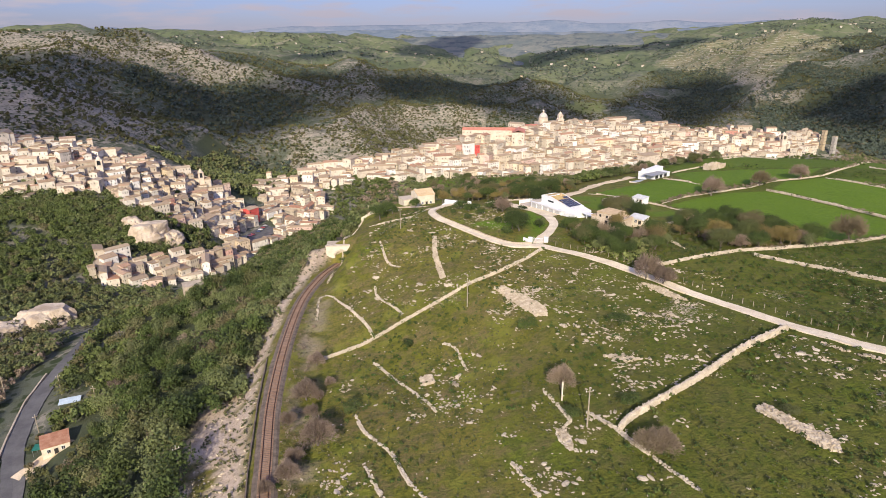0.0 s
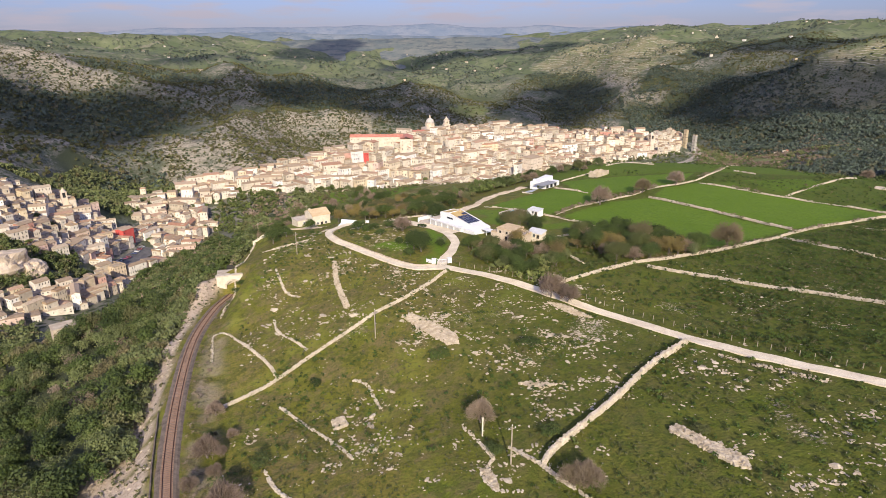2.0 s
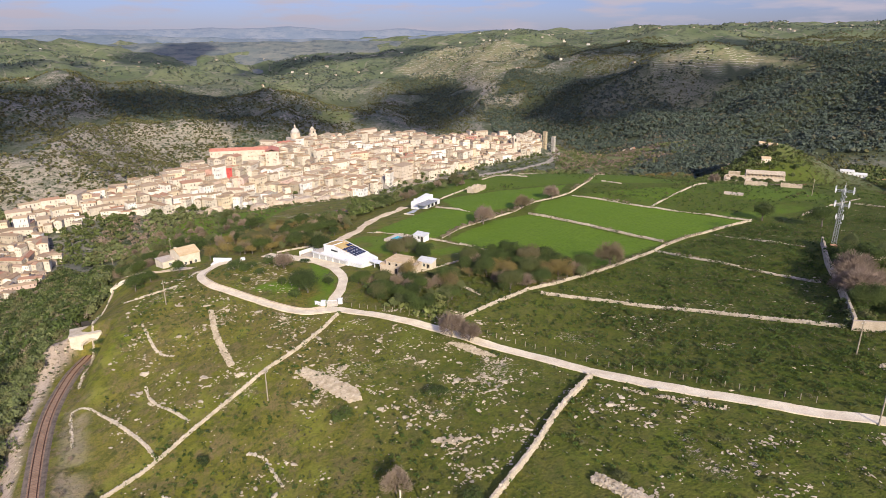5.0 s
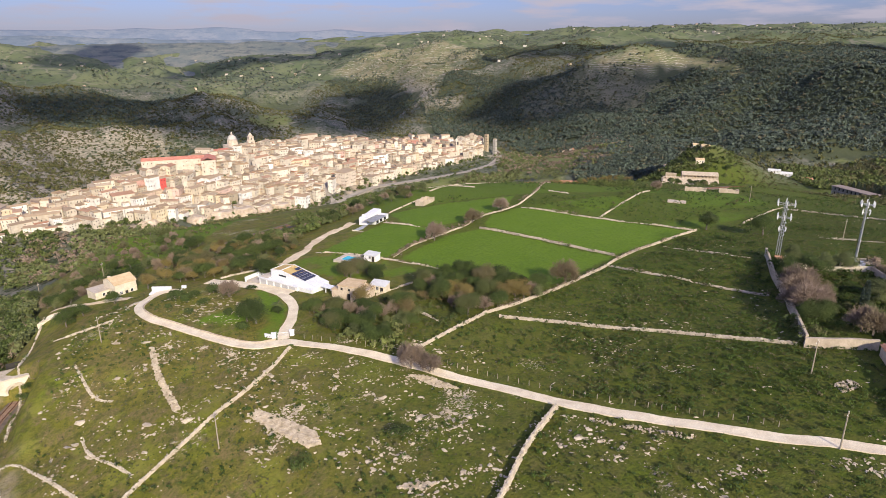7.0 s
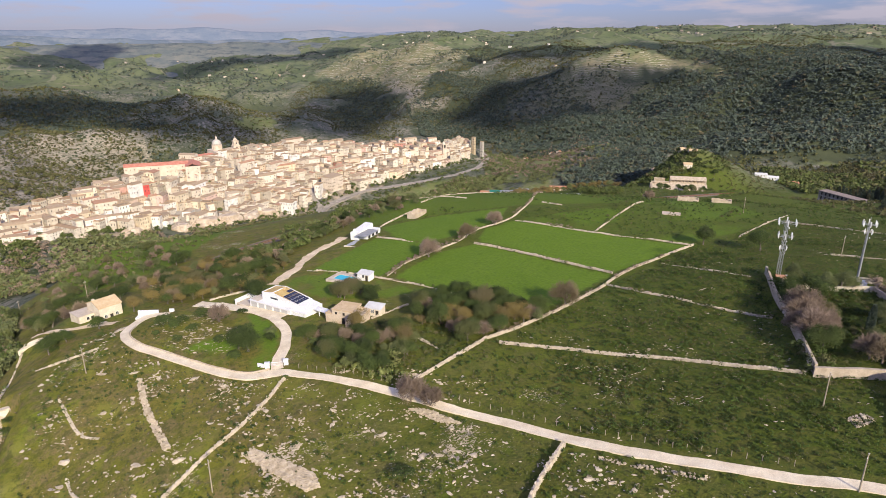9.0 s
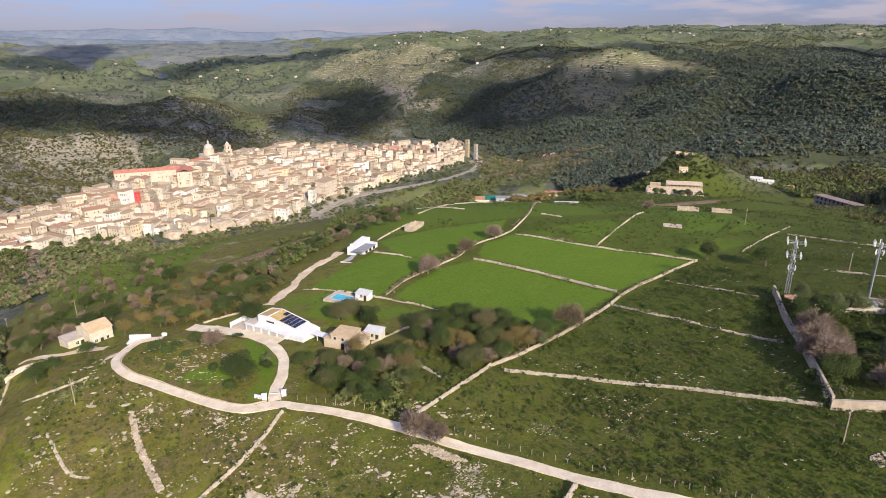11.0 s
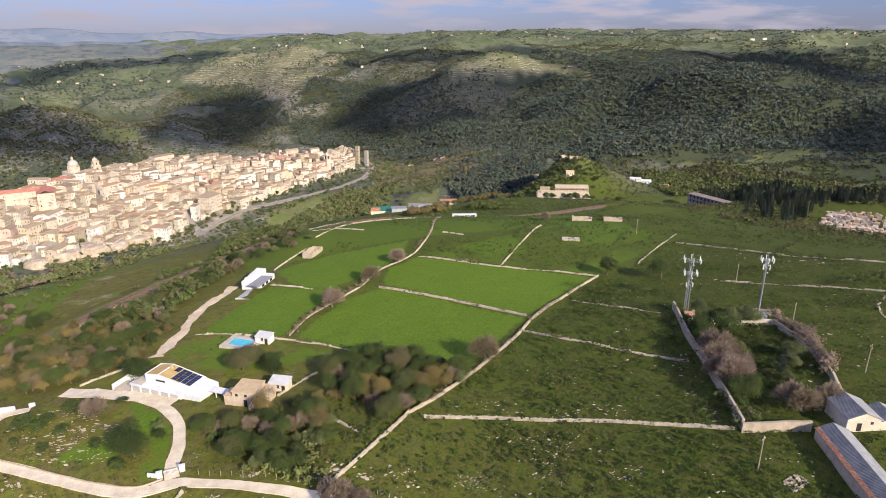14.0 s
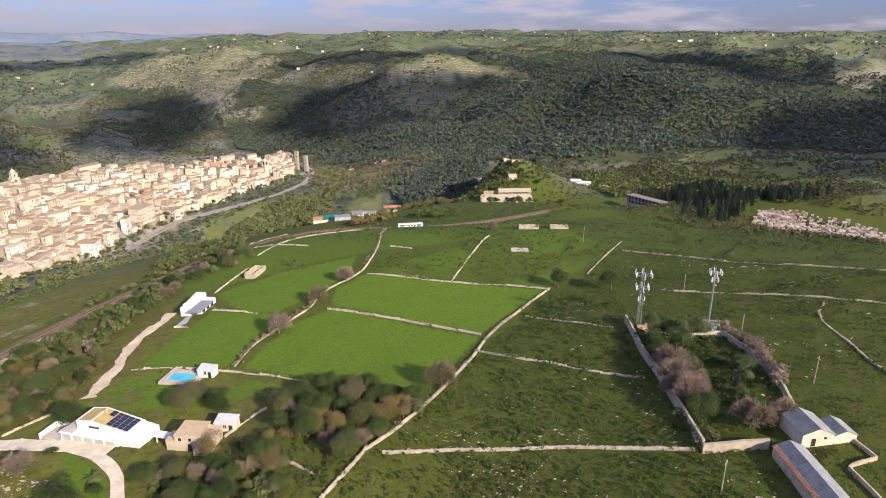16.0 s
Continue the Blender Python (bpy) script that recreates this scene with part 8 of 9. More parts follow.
# ---- the car park in the gorge ----
def car_park():
    ribbon("car_park", [(-168, 516), (-166, 542), (-162, 570)], 17, M_ASPHALT, "grey asphalt car park at the foot of the houses", "yard", lift=0.5, pitch=4)
    first = tagged(new("parked_car"), "small parked car on the asphalt below the houses", "car", "cars in the car park")
    paint = Nodes("car_paint", 0.35, spec=0.5)
    mat = paint.done(paint.ramp(paint.rand(), (0.0, (0.62, 0.63, 0.65)), (0.3, (0.04, 0.045, 0.05)), (0.5, (0.30, 0.32, 0.34)), (0.7, (0.35, 0.03, 0.03)), (0.85, (0.05, 0.09, 0.22)), (1.0, (0.75, 0.75, 0.74))))
    body = Shape().put(*box_data(-2.0, 2.0, -0.85, 0.85, 0.35, 0.9))
    part("body", body.mesh("body", mat), first)
    v = [(-1.6, -0.8, 0.9), (1.0, -0.8, 0.9), (1.0, 0.8, 0.9), (-1.6, 0.8, 0.9), (-1.2, -0.65, 1.45), (0.4, -0.65, 1.45), (0.4, 0.65, 1.45), (-1.2, 0.65, 1.45)]
    part("cabin", Shape().put(v, [(4, 5, 6, 7), (0, 1, 5, 4), (1, 2, 6, 5), (2, 3, 7, 6), (3, 0, 4, 7)]).mesh("cabin", M_GLASS), first)
    part("roof", Shape().box(-1.15, 0.35, -0.62, 0.62, 1.45, 1.5).mesh("roof", mat), first)
    for x in (-1.25, 1.25):
        for y in (-0.8, 0.8):
            part("wheel", Shape().tube((x, y - 0.1, 0.33), (x, y + 0.1, 0.33), 0.33, 0.33, 12).mesh("wheel", M_DARK), first)
    spots = [(u, w) for u in np.linspace(0.06, 0.94, 9) for w in (-5.6, 5.4)]
    for k, (u, w) in enumerate(spots):
        if k in (3, 8, 13):
            continue
        x, y = -168 + 6 * u + w * 0.99, 516 + 54 * u - w * 0.11
        m = pose(x, y, gz(x, y) + 0.75, 0, 0, -6 + (180 if k % 3 == 0 else 0))
        if k == 0:
            first.matrix_basis = m
        else:
            copy_thing(first, m)


car_park()
ribbon("farm_path", [(-30, 262), (-22, 255.5), (-12.4, 252.5), (-6, 247)], 2.6, M_DIRT, "pale worn path in front of the farmhouse", "path", edge=0.5)

# ---- single trees and shrubs ----
plant("bare", [(117, 171), (107, 242)], 11, 1.5, 1.7)
plant("bare", [(132, 254), (153, 263), (151, 118), (160, 118), (273, 281), (-25, 104), (23, 107), (55, 145), (-31, 122), (52, 149), (22, 221)], 1, 0.9, 1.3)
plant("bare", [(146, 95), (152, 91), (147, 98), (155, 113)], 2, 1.2, 1.6)
plant("bare", [(32.5, 84), (34.5, 83)], 3, 0.8, 0.95)
plant("bare", [(150, 113.5), (157, 120), (161, 123)], 16, 1.5, 1.75)
plant("oak", [(167, 129), (172, 134), (144, 107), (175, 128)], 17, 1.0, 1.2)
plant("oak", [(23, 199)], 18, 1.05, 1.1)
plant("oak", [(206, 191), (214, 171.5)], 14, 1.15, 1.3)
plant("oak", [(106, 170), (88, 165), (88, 172), (84, 186), (79, 196), (25, 196), (38, 236), (100, 178), (95, 185)], 4, 0.85, 1.15)
plant("autumn", [(55, 191), (98, 172), (0, 257), (168, 128)], 5, 0.9, 1.2)
plant("shrub", [(9.5, 224), (14, 219), (18, 228), (7, 229), (26, 206), (32, 199), (19, 206), (22.5, 222)], 21, 1.2, 1.9)
plant("shrub", [(56.5, 87.5), (33, 97), (23, 97), (-20, 115), (19, 132), (21, 194), (-9, 140), (40, 128), (9, 214), (12, 228), (4, 222), (30, 224)], 6, 0.9, 1.5)
plant("shrub", [(-35.4, 213.5), (-34.6, 216)], 15, 1.0, 1.2)


def off_tracks(p, gap=3.2):
    """Leaves out the spots on the tracks and the drive."""
    far = np.min([near(p[:, 0], p[:, 1], smooth_line(q, 4.0))[0] for q in (TRACK, LOOP, DRIVE, DIRT)], axis=0)
    return p[far > gap]


GROVES = []
GROVES.append(([(71, 188), (85, 203), (100, 190), (109, 176), (104, 166), (88, 163), (74, 166), (63, 170), (60, 180)], 64, ("oak", "autumn", "shrub", "oak", "bare", "oak", "autumn", "bare", "olive"), 0.5, 1.1))
GROVES.append(([(59, 233), (64, 233), (74, 218), (68, 210), (61, 217)], 9, ("oak", "olive"), 0.7, 1.0))
GROVES.append(([(41, 200), (50, 196), (62, 184), (60, 166), (51, 160), (43, 171), (39, 187)], 74, ("oak", "shrub", "oak", "shrub", "olive", "shrub", "oak", "bare"), 0.45, 0.8))
GROVES.append(([(1, 320), (29, 318), (58, 308), (64, 278), (43, 250), (27, 248), (13, 251), (4, 266)], 120, ("oak", "autumn", "olive", "shrub", "oak", "bare", "autumn"), 0.55, 1.0))
GROVES.append(([(74, 320), (113, 368), (164, 372), (149, 325), (124, 330), (95, 316), (70, 300)], 60, ("olive", "oak", "bare", "olive"), 0.55, 0.9))
GROVES.append(([(150, 118), (165, 128), (180, 116), (165, 100), (148, 104), (140, 108)], 26, ("shrub", "olive", "shrub"), 0.6, 1.1))
GROVES.append(([(178, 138), (184, 146), (192, 128), (188, 124), (180, 132)], 14, ("shrub", "olive"), 0.7, 1.0))
GROVES.append(([(-30, 330), (0, 322), (30, 345), (25, 410), (-40, 440), (-60, 380)], 60, ("olive", "bare", "oak", "olive"), 0.6, 1.0))
GROVES.append(([(-32, 290), (-8, 275), (0, 300), (-20, 330), (-40, 330)], 22, ("oak", "olive", "bare"), 0.7, 1.1))
GROVES.append(([(-26, 240), (-10, 236), (-6, 248), (-24, 250)], 7, ("oak", "shrub"), 0.6, 0.9))
GROVES.append(([(478, 455), (500, 468), (530, 440), (520, 412), (495, 428)], 12, ("olive", "oak"), 0.9, 1.3))
GROVES.append(([(560, 480), (590, 500), (640, 540), (600, 560), (560, 530)], 24, ("oak", "olive", "shrub"), 0.8, 1.3))
GROVES.append(([(380, 500), (440, 470), (470, 500), (430, 530), (400, 530)], 26, ("autumn", "olive", "autumn"), 0.9, 1.4))
GROVES.append(([(470, 430), (540, 400), (600, 440), (620, 520), (560, 540), (500, 500)], 34, ("olive", "oak", "shrub"), 0.7, 1.1))
GROVES.append(([(-34, 84), (-28, 84), (-26, 128), (-36, 150), (-37, 128)], 12, ("bare", "shrub", "bare"), 0.45, 0.8))
for k, (poly, n, kinds, lo, hi) in enumerate(GROVES):
    for j, p in enumerate(spread_over(poly, n, 200 + k)):
        plant(kinds[j % len(kinds)], [p], 400 + 31 * k + j, lo, hi)
SCRUB_PLOTS = [
    ([(41, 200), (50, 197), (75, 190), (86, 168), (60, 158), (51, 158), (43, 171), (39, 187)], 260, 1.3, M_OAK, "dark low bushes among the trees below the drive"),
    ([(41, 200), (50, 197), (75, 190), (86, 168), (60, 158), (51, 158), (43, 171), (39, 187)], 160, 1.1, M_SCRUB, "olive-brown scrub among the trees below the drive"),
    ([(5, 262), (26, 250), (42, 252), (62, 276), (60, 306), (30, 318), (4, 318)], 420, 1.5, M_SCRUB, "olive-brown scrub on the slope above the railway"),
    ([(70, 186), (84, 204), (101, 190), (110, 176), (104, 166), (88, 163)], 160, 1.4, M_AUTUMN, "yellowing undergrowth beneath the grove"),
]
for k, (w, n, tall, mat, say) in enumerate(SCRUB_PLOTS):
    forest("garden_scrub", off_tracks(spread_over(w, n, 290 + k, 9, 0.36)), tall, mat, say, 294 + k, 70, 0.13)
HEDGE = along([(86, 233), (96.5, 241.6), (111.2, 247), (125.5, 251.8), (142, 261.8)], 1.6)
forest("hedge", HEDGE[:, :2] + np.random.default_rng(3).normal(0, 0.5, (len(HEDGE), 2)), 1.9, M_TWIG, "brown leafless bramble hedge along the field wall", 150, 60, 0.16)
IVY = along([(143.2, 112), (131.5, 101.6)], 0.9)
forest("ivy", IVY[:, :2] + np.random.default_rng(4).normal(0, 0.4, (len(IVY), 2)), 2.9, M_LEAF, "dark ivy smothering the orchard wall", 151, 70, 0.14)
HEDGEROW = along([(182.5, 146.5), (170.5, 135.5), (159.5, 124), (145, 110.8), (134, 100.6)], 1.5)
forest("ivy", HEDGEROW[:, :2] + np.random.default_rng(14).normal(0, 0.4, (len(HEDGEROW), 2)), 3.7, M_WEED, "dark ivy and brambles inside the orchard wall", 154, 240, 0.085)
THICKET = along([(195, 121), (184, 107), (168, 96)], 0.8)
forest("thicket", THICKET[:, :2] + np.random.default_rng(6).normal(0, 0.8, (len(THICKET), 2)), 4.2, M_TWIG, "brown thorn thicket behind the orchard wall", 152, 190, 0.07)
forest("ivy", THICKET[:, :2] + np.random.default_rng(7).normal(-0.9, 0.6, (len(THICKET), 2)), 2.6, M_WEED, "dark ivy over the back orchard wall", 153, 110, 0.09)
ORCHARD = [(144, 106), (158, 120), (178, 139), (192, 122), (180, 107), (166, 97), (152, 92)]
forest("undergrowth", spread_over(ORCHARD, 520, 155, 6, 0.4), 1.5, M_WEED, "lush dark green undergrowth filling the walled orchard", 156, 44, 0.15)


def cypress():
    rng = np.random.default_rng(12)
    top = tagged(new("cypress"), "slim dark green cypress standing in the orchard", "tree")
    part("trunk", Shape().tube((0, 0, -0.3), (0, 0, 1.2), 0.16, 0.12, 7).mesh("trunk", M_BARK), top)
    n = 900
    h = rng.uniform(0.5, 7.5, n)
    a, r = rng.uniform(0, 2 * np.pi, n), 0.85 * np.sin(np.clip(h / 7.6, 0, 1) ** 0.6 * np.pi) ** 0.7 * rng.uniform(0.7, 1.05, n) + 0.05
    c = np.stack([np.cos(a) * r, np.sin(a) * r, h], 1)
    d = np.stack([np.cos(a), np.sin(a), np.full(n, 1.2)], 1)
    t = np.cross(d, rng.normal(size=(n, 3)))
    t *= 0.16 / np.linalg.norm(t, axis=1, keepdims=True)
    v = np.stack([c - t, c + t, c + d * 0.28 + t * 0.4, c + d * 0.28 - t * 0.4], 1).reshape(-1, 3)
    part("crown", raw_mesh("crown", v, np.arange(4 * n).reshape(-1, 4), M_PINE), top)
    return top


tree = cypress()
tree.matrix_basis = pose(162, 106, gz(162, 106))
rng = np.random.default_rng(31)
for k in range(620):
    x, y = rng.uniform(490, 755), rng.uniform(200, 400)
    if x < 628 and 284 < y < 376:
        continue
    if inside(np.array(x), np.array(y), [(688, 396), (749, 365), (745, 291), (660, 245), (540, 236), (500, 232), (521, 272), (560, 300), (620, 350)]) or inside(np.array(x), np.array(y), [(630, 250), (690, 270), (700, 200), (655, 180), (640, 215)]):
        c = copy_thing(tree, pose(x, y, gz(x, y), 0, 0, k * 40))
        c.scale = (1.6, 1.6, rng.uniform(1.2, 1.9))
        tagged(c, "dark cypress beside the hillside cemetery", group="cemetery cypresses")


def palm(x, y, s, seed):
    rng = np.random.default_rng(seed)
    top = tagged(new("fan_palm"), "low green fan palm beside the drive", "palm", "garden palms")
    part("trunk", Shape().tube((0, 0, -0.3), (0, 0, 1.1), 0.24, 0.2, 9).mesh("trunk", M_BARK), top)
    for k in range(22):
        a, up = k * 2.4, rng.uniform(0.1, 1.1)
        v, f = [], []
        for j in range(6):
            u = j / 5
            r = 1.9 * u
            z = 1.1 + up * 1.5 * u - 1.1 * u * u
            w = 0.24 * math.sin(min(1, u + 0.15) * 2.6)
            for e in (-1, 1):
                v.append((math.cos(a) * r - math.sin(a) * w * e, math.sin(a) * r + math.cos(a) * w * e, z))
        f = [(2 * j, 2 * j + 1, 2 * j + 3, 2 * j + 2) for j in range(5)]
        part("frond", mesh_of("frond", v, f, M_LEAF), top)
    top.matrix_basis = pose(x, y, gz(x, y)) @ Matrix.Diagonal((s, s, s, 1))


for k, (x, y, s) in enumerate(((33.2, 204, 1.1), (42, 190, 1.0), (46, 183, 0.9), (-27.5, 112, 0.8))):
    palm(x, y, s, 70 + k)
CACTI = np.array([(48, 165), (50, 162), (46.5, 168), (52.5, 160), (54.5, 163), (57, 168), (44, 170), (58, 172)], float)
forest("prickly_pear", np.repeat(CACTI, 4, 0) + np.random.default_rng(2).normal(0, 1.2, (32, 2)), 2.4, M_CACTUS, "yellow-green prickly pear clumps beside the track", 160, 60, 0.17)

M_CRAG = two_tone("cream_limestone_crag", (0.42, 0.33, 0.235), (0.66, 0.55, 0.42), 0.16, 1.2, 0.95, 0.8, 0.5)

# ---- grass tufts, stones and outcrops ----
FIELD = [(-36, 70), (-24, 150), (-32, 180), (-20, 235), (0, 250), (22, 188), (60, 172), (85, 160), (120, 172), (200, 190), (280, 200), (290, 60), (150, 66), (60, 64)]


def off_roads(p, gap=2.4):
    ok = np.ones(len(p), bool)
    for line in (TRACK, LOOP, DRIVE, RAIL):
        ok &= near(p[:, 0], p[:, 1], smooth_line(line, 4.0))[0] > gap
    return p[ok]


def tufts():
    p = off_roads(spread_over(FIELD, 26000, 301, 9, 0.42))
    forest("grass_tufts", p[:9000], 0.62, M_SCRUB, "low tufts of dry grass and thistle over the pasture", 302, 16, 0.26)
    p = off_roads(spread_over(FIELD[:7] + FIELD[-4:], 20000, 299, 6, 0.44))
    forest("grass_tufts", p[:9000], 0.5, M_WEED, "low dark green tufts of grass over the pasture", 300, 14, 0.28)
    q = off_roads(spread_over(FIELD, 9000, 303, 16, 0.5))
    forest("low_shrubs", q[:3400], 1.1, M_WEED, "small dark green shrubs scattered over the pasture", 304, 34, 0.2)
    g = off_roads(spread_over([(70, 120), (95, 150), (150, 170), (200, 185), (280, 200), (290, 90), (180, 100), (120, 95), (90, 100)], 6000, 305, 8, 0.45))
    forest("thistles", g[:3600], 0.7, M_WEED, "dark green thistle clumps in the grass", 306, 14, 0.30)
    big = off_roads(spread_over([(88, 160), (118, 170), (200, 190), (204, 168), (180, 152), (141, 108), (128, 108), (108, 140)], 3000, 316, 7, 0.47))
    forest("weed_clumps", big[:1300], 1.0, M_WEED, "dark green weed clumps dotted over the walled field", 317, 26, 0.22)
    low = off_roads(spread_over([(74, 120), (92, 150), (126, 106), (150, 80), (110, 78), (90, 96)], 2400, 318, 9, 0.48))
    forest("weed_clumps", low[:900], 0.95, M_WEED, "dark green weed clumps in the stony field", 319, 26, 0.22)

    far = off_roads(spread_over([(60, 240), (110, 300), (230, 345), (330, 310), (420, 290), (560, 330), (600, 230), (590, 90), (300, 60), (285, 200), (200, 200), (160, 270)], 9000, 307, 20, 0.45))
    far = far[~np.any([inside(far[:, 0], far[:, 1], q) for q in LUSH], axis=0)]
    forest("far_tufts", far[:6400], 0.95, M_WEED, "dark bushes and rough grass on the farther pasture", 308, 10, 0.42)
    edge = np.concatenate([along(q, 2.2)[:, :2] for q in WALLS["low"] + WALLS["tall"]])
    rng = np.random.default_rng(309)
    edge = edge[rng.random(len(edge)) < 0.5]
    edge = edge + rng.normal(0, 0.7, edge.shape)
    forest("wallside_scrub", edge, 1.1, M_LEAF, "dark bramble and weeds along the field walls", 310, 16, 0.32)
    briar = np.concatenate([along(q, 1.1)[:, :2] for q in WALLS["low"][:5] + WALLS["tall"][4:]])
    briar = briar[fbm(briar[:, 0], briar[:, 1], 11, 2, 15) > 0.52]
    forest("brambles", briar + rng.normal(0, 0.35, briar.shape), 1.5, M_TWIG, "brown bramble growing over the field walls", 311, 40, 0.14)
    for k, (xa, ya, xb, yb) in enumerate(((250, 215, 330, 232), (300, 180, 420, 250), (260, 150, 430, 190), (300, 110, 460, 150), (320, 260, 440, 275), (210, 250, 300, 300), (350, 210, 520, 230), (380, 120, 520, 200), (240, 120, 300, 95), (330, 300, 470, 330))):
        line = along([(xa, ya), ((xa + xb) / 2 + 8 * math.sin(k), (ya + yb) / 2 + 9 * math.cos(2 * k)), (xb, yb)], 1.3)
        line = line[fbm(line[:, 0], line[:, 1], 14, 2, k) > 0.42] + rng.normal(0, 0.9, (int((fbm(line[:, 0], line[:, 1], 14, 2, k) > 0.42).sum()), 2))
        forest("terrace_hedge", line, 1.9, M_LEAF, "ragged dark hedge along a pasture terrace", 330 + k, 24, 0.24)
    mead = spread_over([(-30, 345), (20, 350), (60, 425), (160, 520), (120, 575), (40, 560), (-30, 460)], 900, 311, 30, 0.45)
    forest("meadow_scrub", mead, 1.8, M_SCRUB, "rough bushes in the sloping meadow", 312, 14, 0.4)


tufts()


def stones():
    rng = np.random.default_rng(55)
    zone = [(-36, 70), (-24, 150), (-32, 180), (-20, 235), (20, 188), (60, 160), (80, 130), (108, 80), (110, 66), (60, 64)]
    p = off_roads(spread_over(zone, 3000, 310))
    dense = fbm(p[:, 0], p[:, 1], 18, 3, 41) + 0.10 * step(5, 25, p[:, 0]) + 0.06 * step(118, 150, p[:, 1]) - 0.06
    seat = p[rng.random(len(p)) < np.clip((dense - 0.52) * 4, 0.03, 1)][:470]
    n = rng.integers(3, 16, len(seat))
    owner = np.repeat(np.arange(len(seat)), n)
    strike = radians(-28)
    u, v = rng.normal(0, 1.3, len(owner)), rng.normal(0, 0.75, len(owner))
    p = seat[owner] + np.stack([u * math.cos(strike) - v * math.sin(strike), u * math.sin(strike) + v * math.cos(strike)], 1)
    p = off_roads(p)
    loose = off_roads(spread_over(zone, 900, 313))
    slabs = off_roads(spread_over([(8, 172), (30, 178), (52, 150), (60, 128), (46, 118), (28, 122), (14, 150)], 330, 314, 9, 0.5))
    west = off_roads(spread_over([(-34, 176), (-26, 232), (-4, 240), (6, 190), (-2, 165), (-18, 158)], 200, 315, 8, 0.5))
    p = np.concatenate([p, loose, slabs, west])
    s = np.concatenate([rng.lognormal(-1.05, 0.5, len(p) - len(loose) - len(slabs) - len(west)), rng.lognormal(-1.3, 0.4, len(loose)), rng.lognormal(-0.62, 0.5, len(slabs) + len(west))])
    z = ground_z(p[:, 0], p[:, 1])
    size = np.stack([s * rng.uniform(1.0, 1.9, len(p)), s * rng.uniform(0.6, 1.1, len(p)), s * rng.uniform(0.2, 0.45, len(p))], 1)
    me = scatter_mesh("field_stones", np.column_stack([p, z + size[:, 2] * 0.1]), size, M_RUBBLE, rng, ICO_V, ICO_F, 0.24, 0.2, heading=(strike, 0.9))
    tagged(new("field_stones", me), "pale limestone slabs and stones breaking through the pasture", "stones", kind="stuff")
    q = np.concatenate([spread_over([(70, 120), (95, 150), (200, 185), (280, 190), (280, 80), (150, 70), (110, 90)], 420, 311, 10, 0.55), spread_over([(3, 220), (10, 206), (20, 198), (26, 212), (22, 228), (12, 235), (3, 230)], 300, 312)])
    z = ground_z(q[:, 0], q[:, 1])
    s = rng.lognormal(-1.05, 0.45, len(q))
    size = np.stack([s * 1.4, s, s * 0.6], 1)
    ledge = np.concatenate([spread_over([(93, 163), (111, 146), (126, 128), (119, 123), (107, 140), (88, 156)], 170, 314, 5, 0.50), spread_over([(92, 146), (105, 132), (118, 119), (109, 106), (95, 114), (80, 126)], 260, 315, 7, 0.54)])
    q = np.concatenate([q, ledge])
    z = ground_z(q[:, 0], q[:, 1])
    s = np.concatenate([s, rng.lognormal(-1.25, 0.4, len(ledge))])
    size = np.stack([s * rng.uniform(1.3, 2.6, len(q)), s * rng.uniform(0.6, 1.0, len(q)), s * 0.26], 1)
    me = scatter_mesh("scattered_stones", np.column_stack([q, z + size[:, 2] * 0.1]), size, M_RUBBLE, rng, ICO_V, ICO_F, 0.24, 0.12, heading=(strike, 0.5))
    tagged(new("scattered_stones", me), "pale stones scattered in the greener fields", "stones", kind="stuff")


stones()


def bank():
    """Broken rock and weeds on the pale cutting below the railway."""
    rng = np.random.default_rng(64)
    a = smooth_line(RAIL, 0.5)
    k = rng.integers(0, len(a), 3400)
    p = a[k, :2] - np.stack([rng.uniform(3.4, 15, 3400), rng.normal(0, 1, 3400)], 1)
    p = p[p[:, 1] < 220]
    z = ground_z(p[:, 0], p[:, 1])
    s = rng.lognormal(-1.45, 0.55, len(p))
    size = np.stack([s * 1.4, s, s * 0.7], 1)
    tagged(new("cutting_rubble", scatter_mesh("cutting_rubble", np.column_stack([p, z]), size, M_RUBBLE, rng, ICO_V, ICO_F, 0.18, 0.3)), "cream rubble lying on the railway cutting", "rubble", kind="stuff")
    foot = a[(a[:, 1] > 128) & (a[:, 1] < 232)]
    foot = foot[rng.integers(0, len(foot), 260), :2] - np.stack([rng.uniform(8.5, 16, 260), rng.normal(0, 1, 260)], 1)
    forest("bank_bushes", foot, 3.6, M_OLIVE, "olive-green bushes crowding the foot of the railway cutting", 323, 130, 0.13)
    w = p[fbm(p[:, 0], p[:, 1], 4, 2, 3) > 0.46][:1100]
    forest("cutting_weeds", w, 0.8, M_SCRUB, "green weeds rooted on the railway cutting", 320, 16, 0.34)
    e = a[rng.integers(0, len(a), 700), :2] + np.stack([rng.uniform(2.8, 7, 700), rng.normal(0, 1, 700)], 1)
    forest("lineside_scrub", e[:230], 1.2, M_TWIG, "brown scrub beside the railway line", 321, 60, 0.10)
    forest("lineside_weeds", e[230:], 0.9, M_SCRUB, "green weeds beside the railway line", 322, 40, 0.13)


bank()


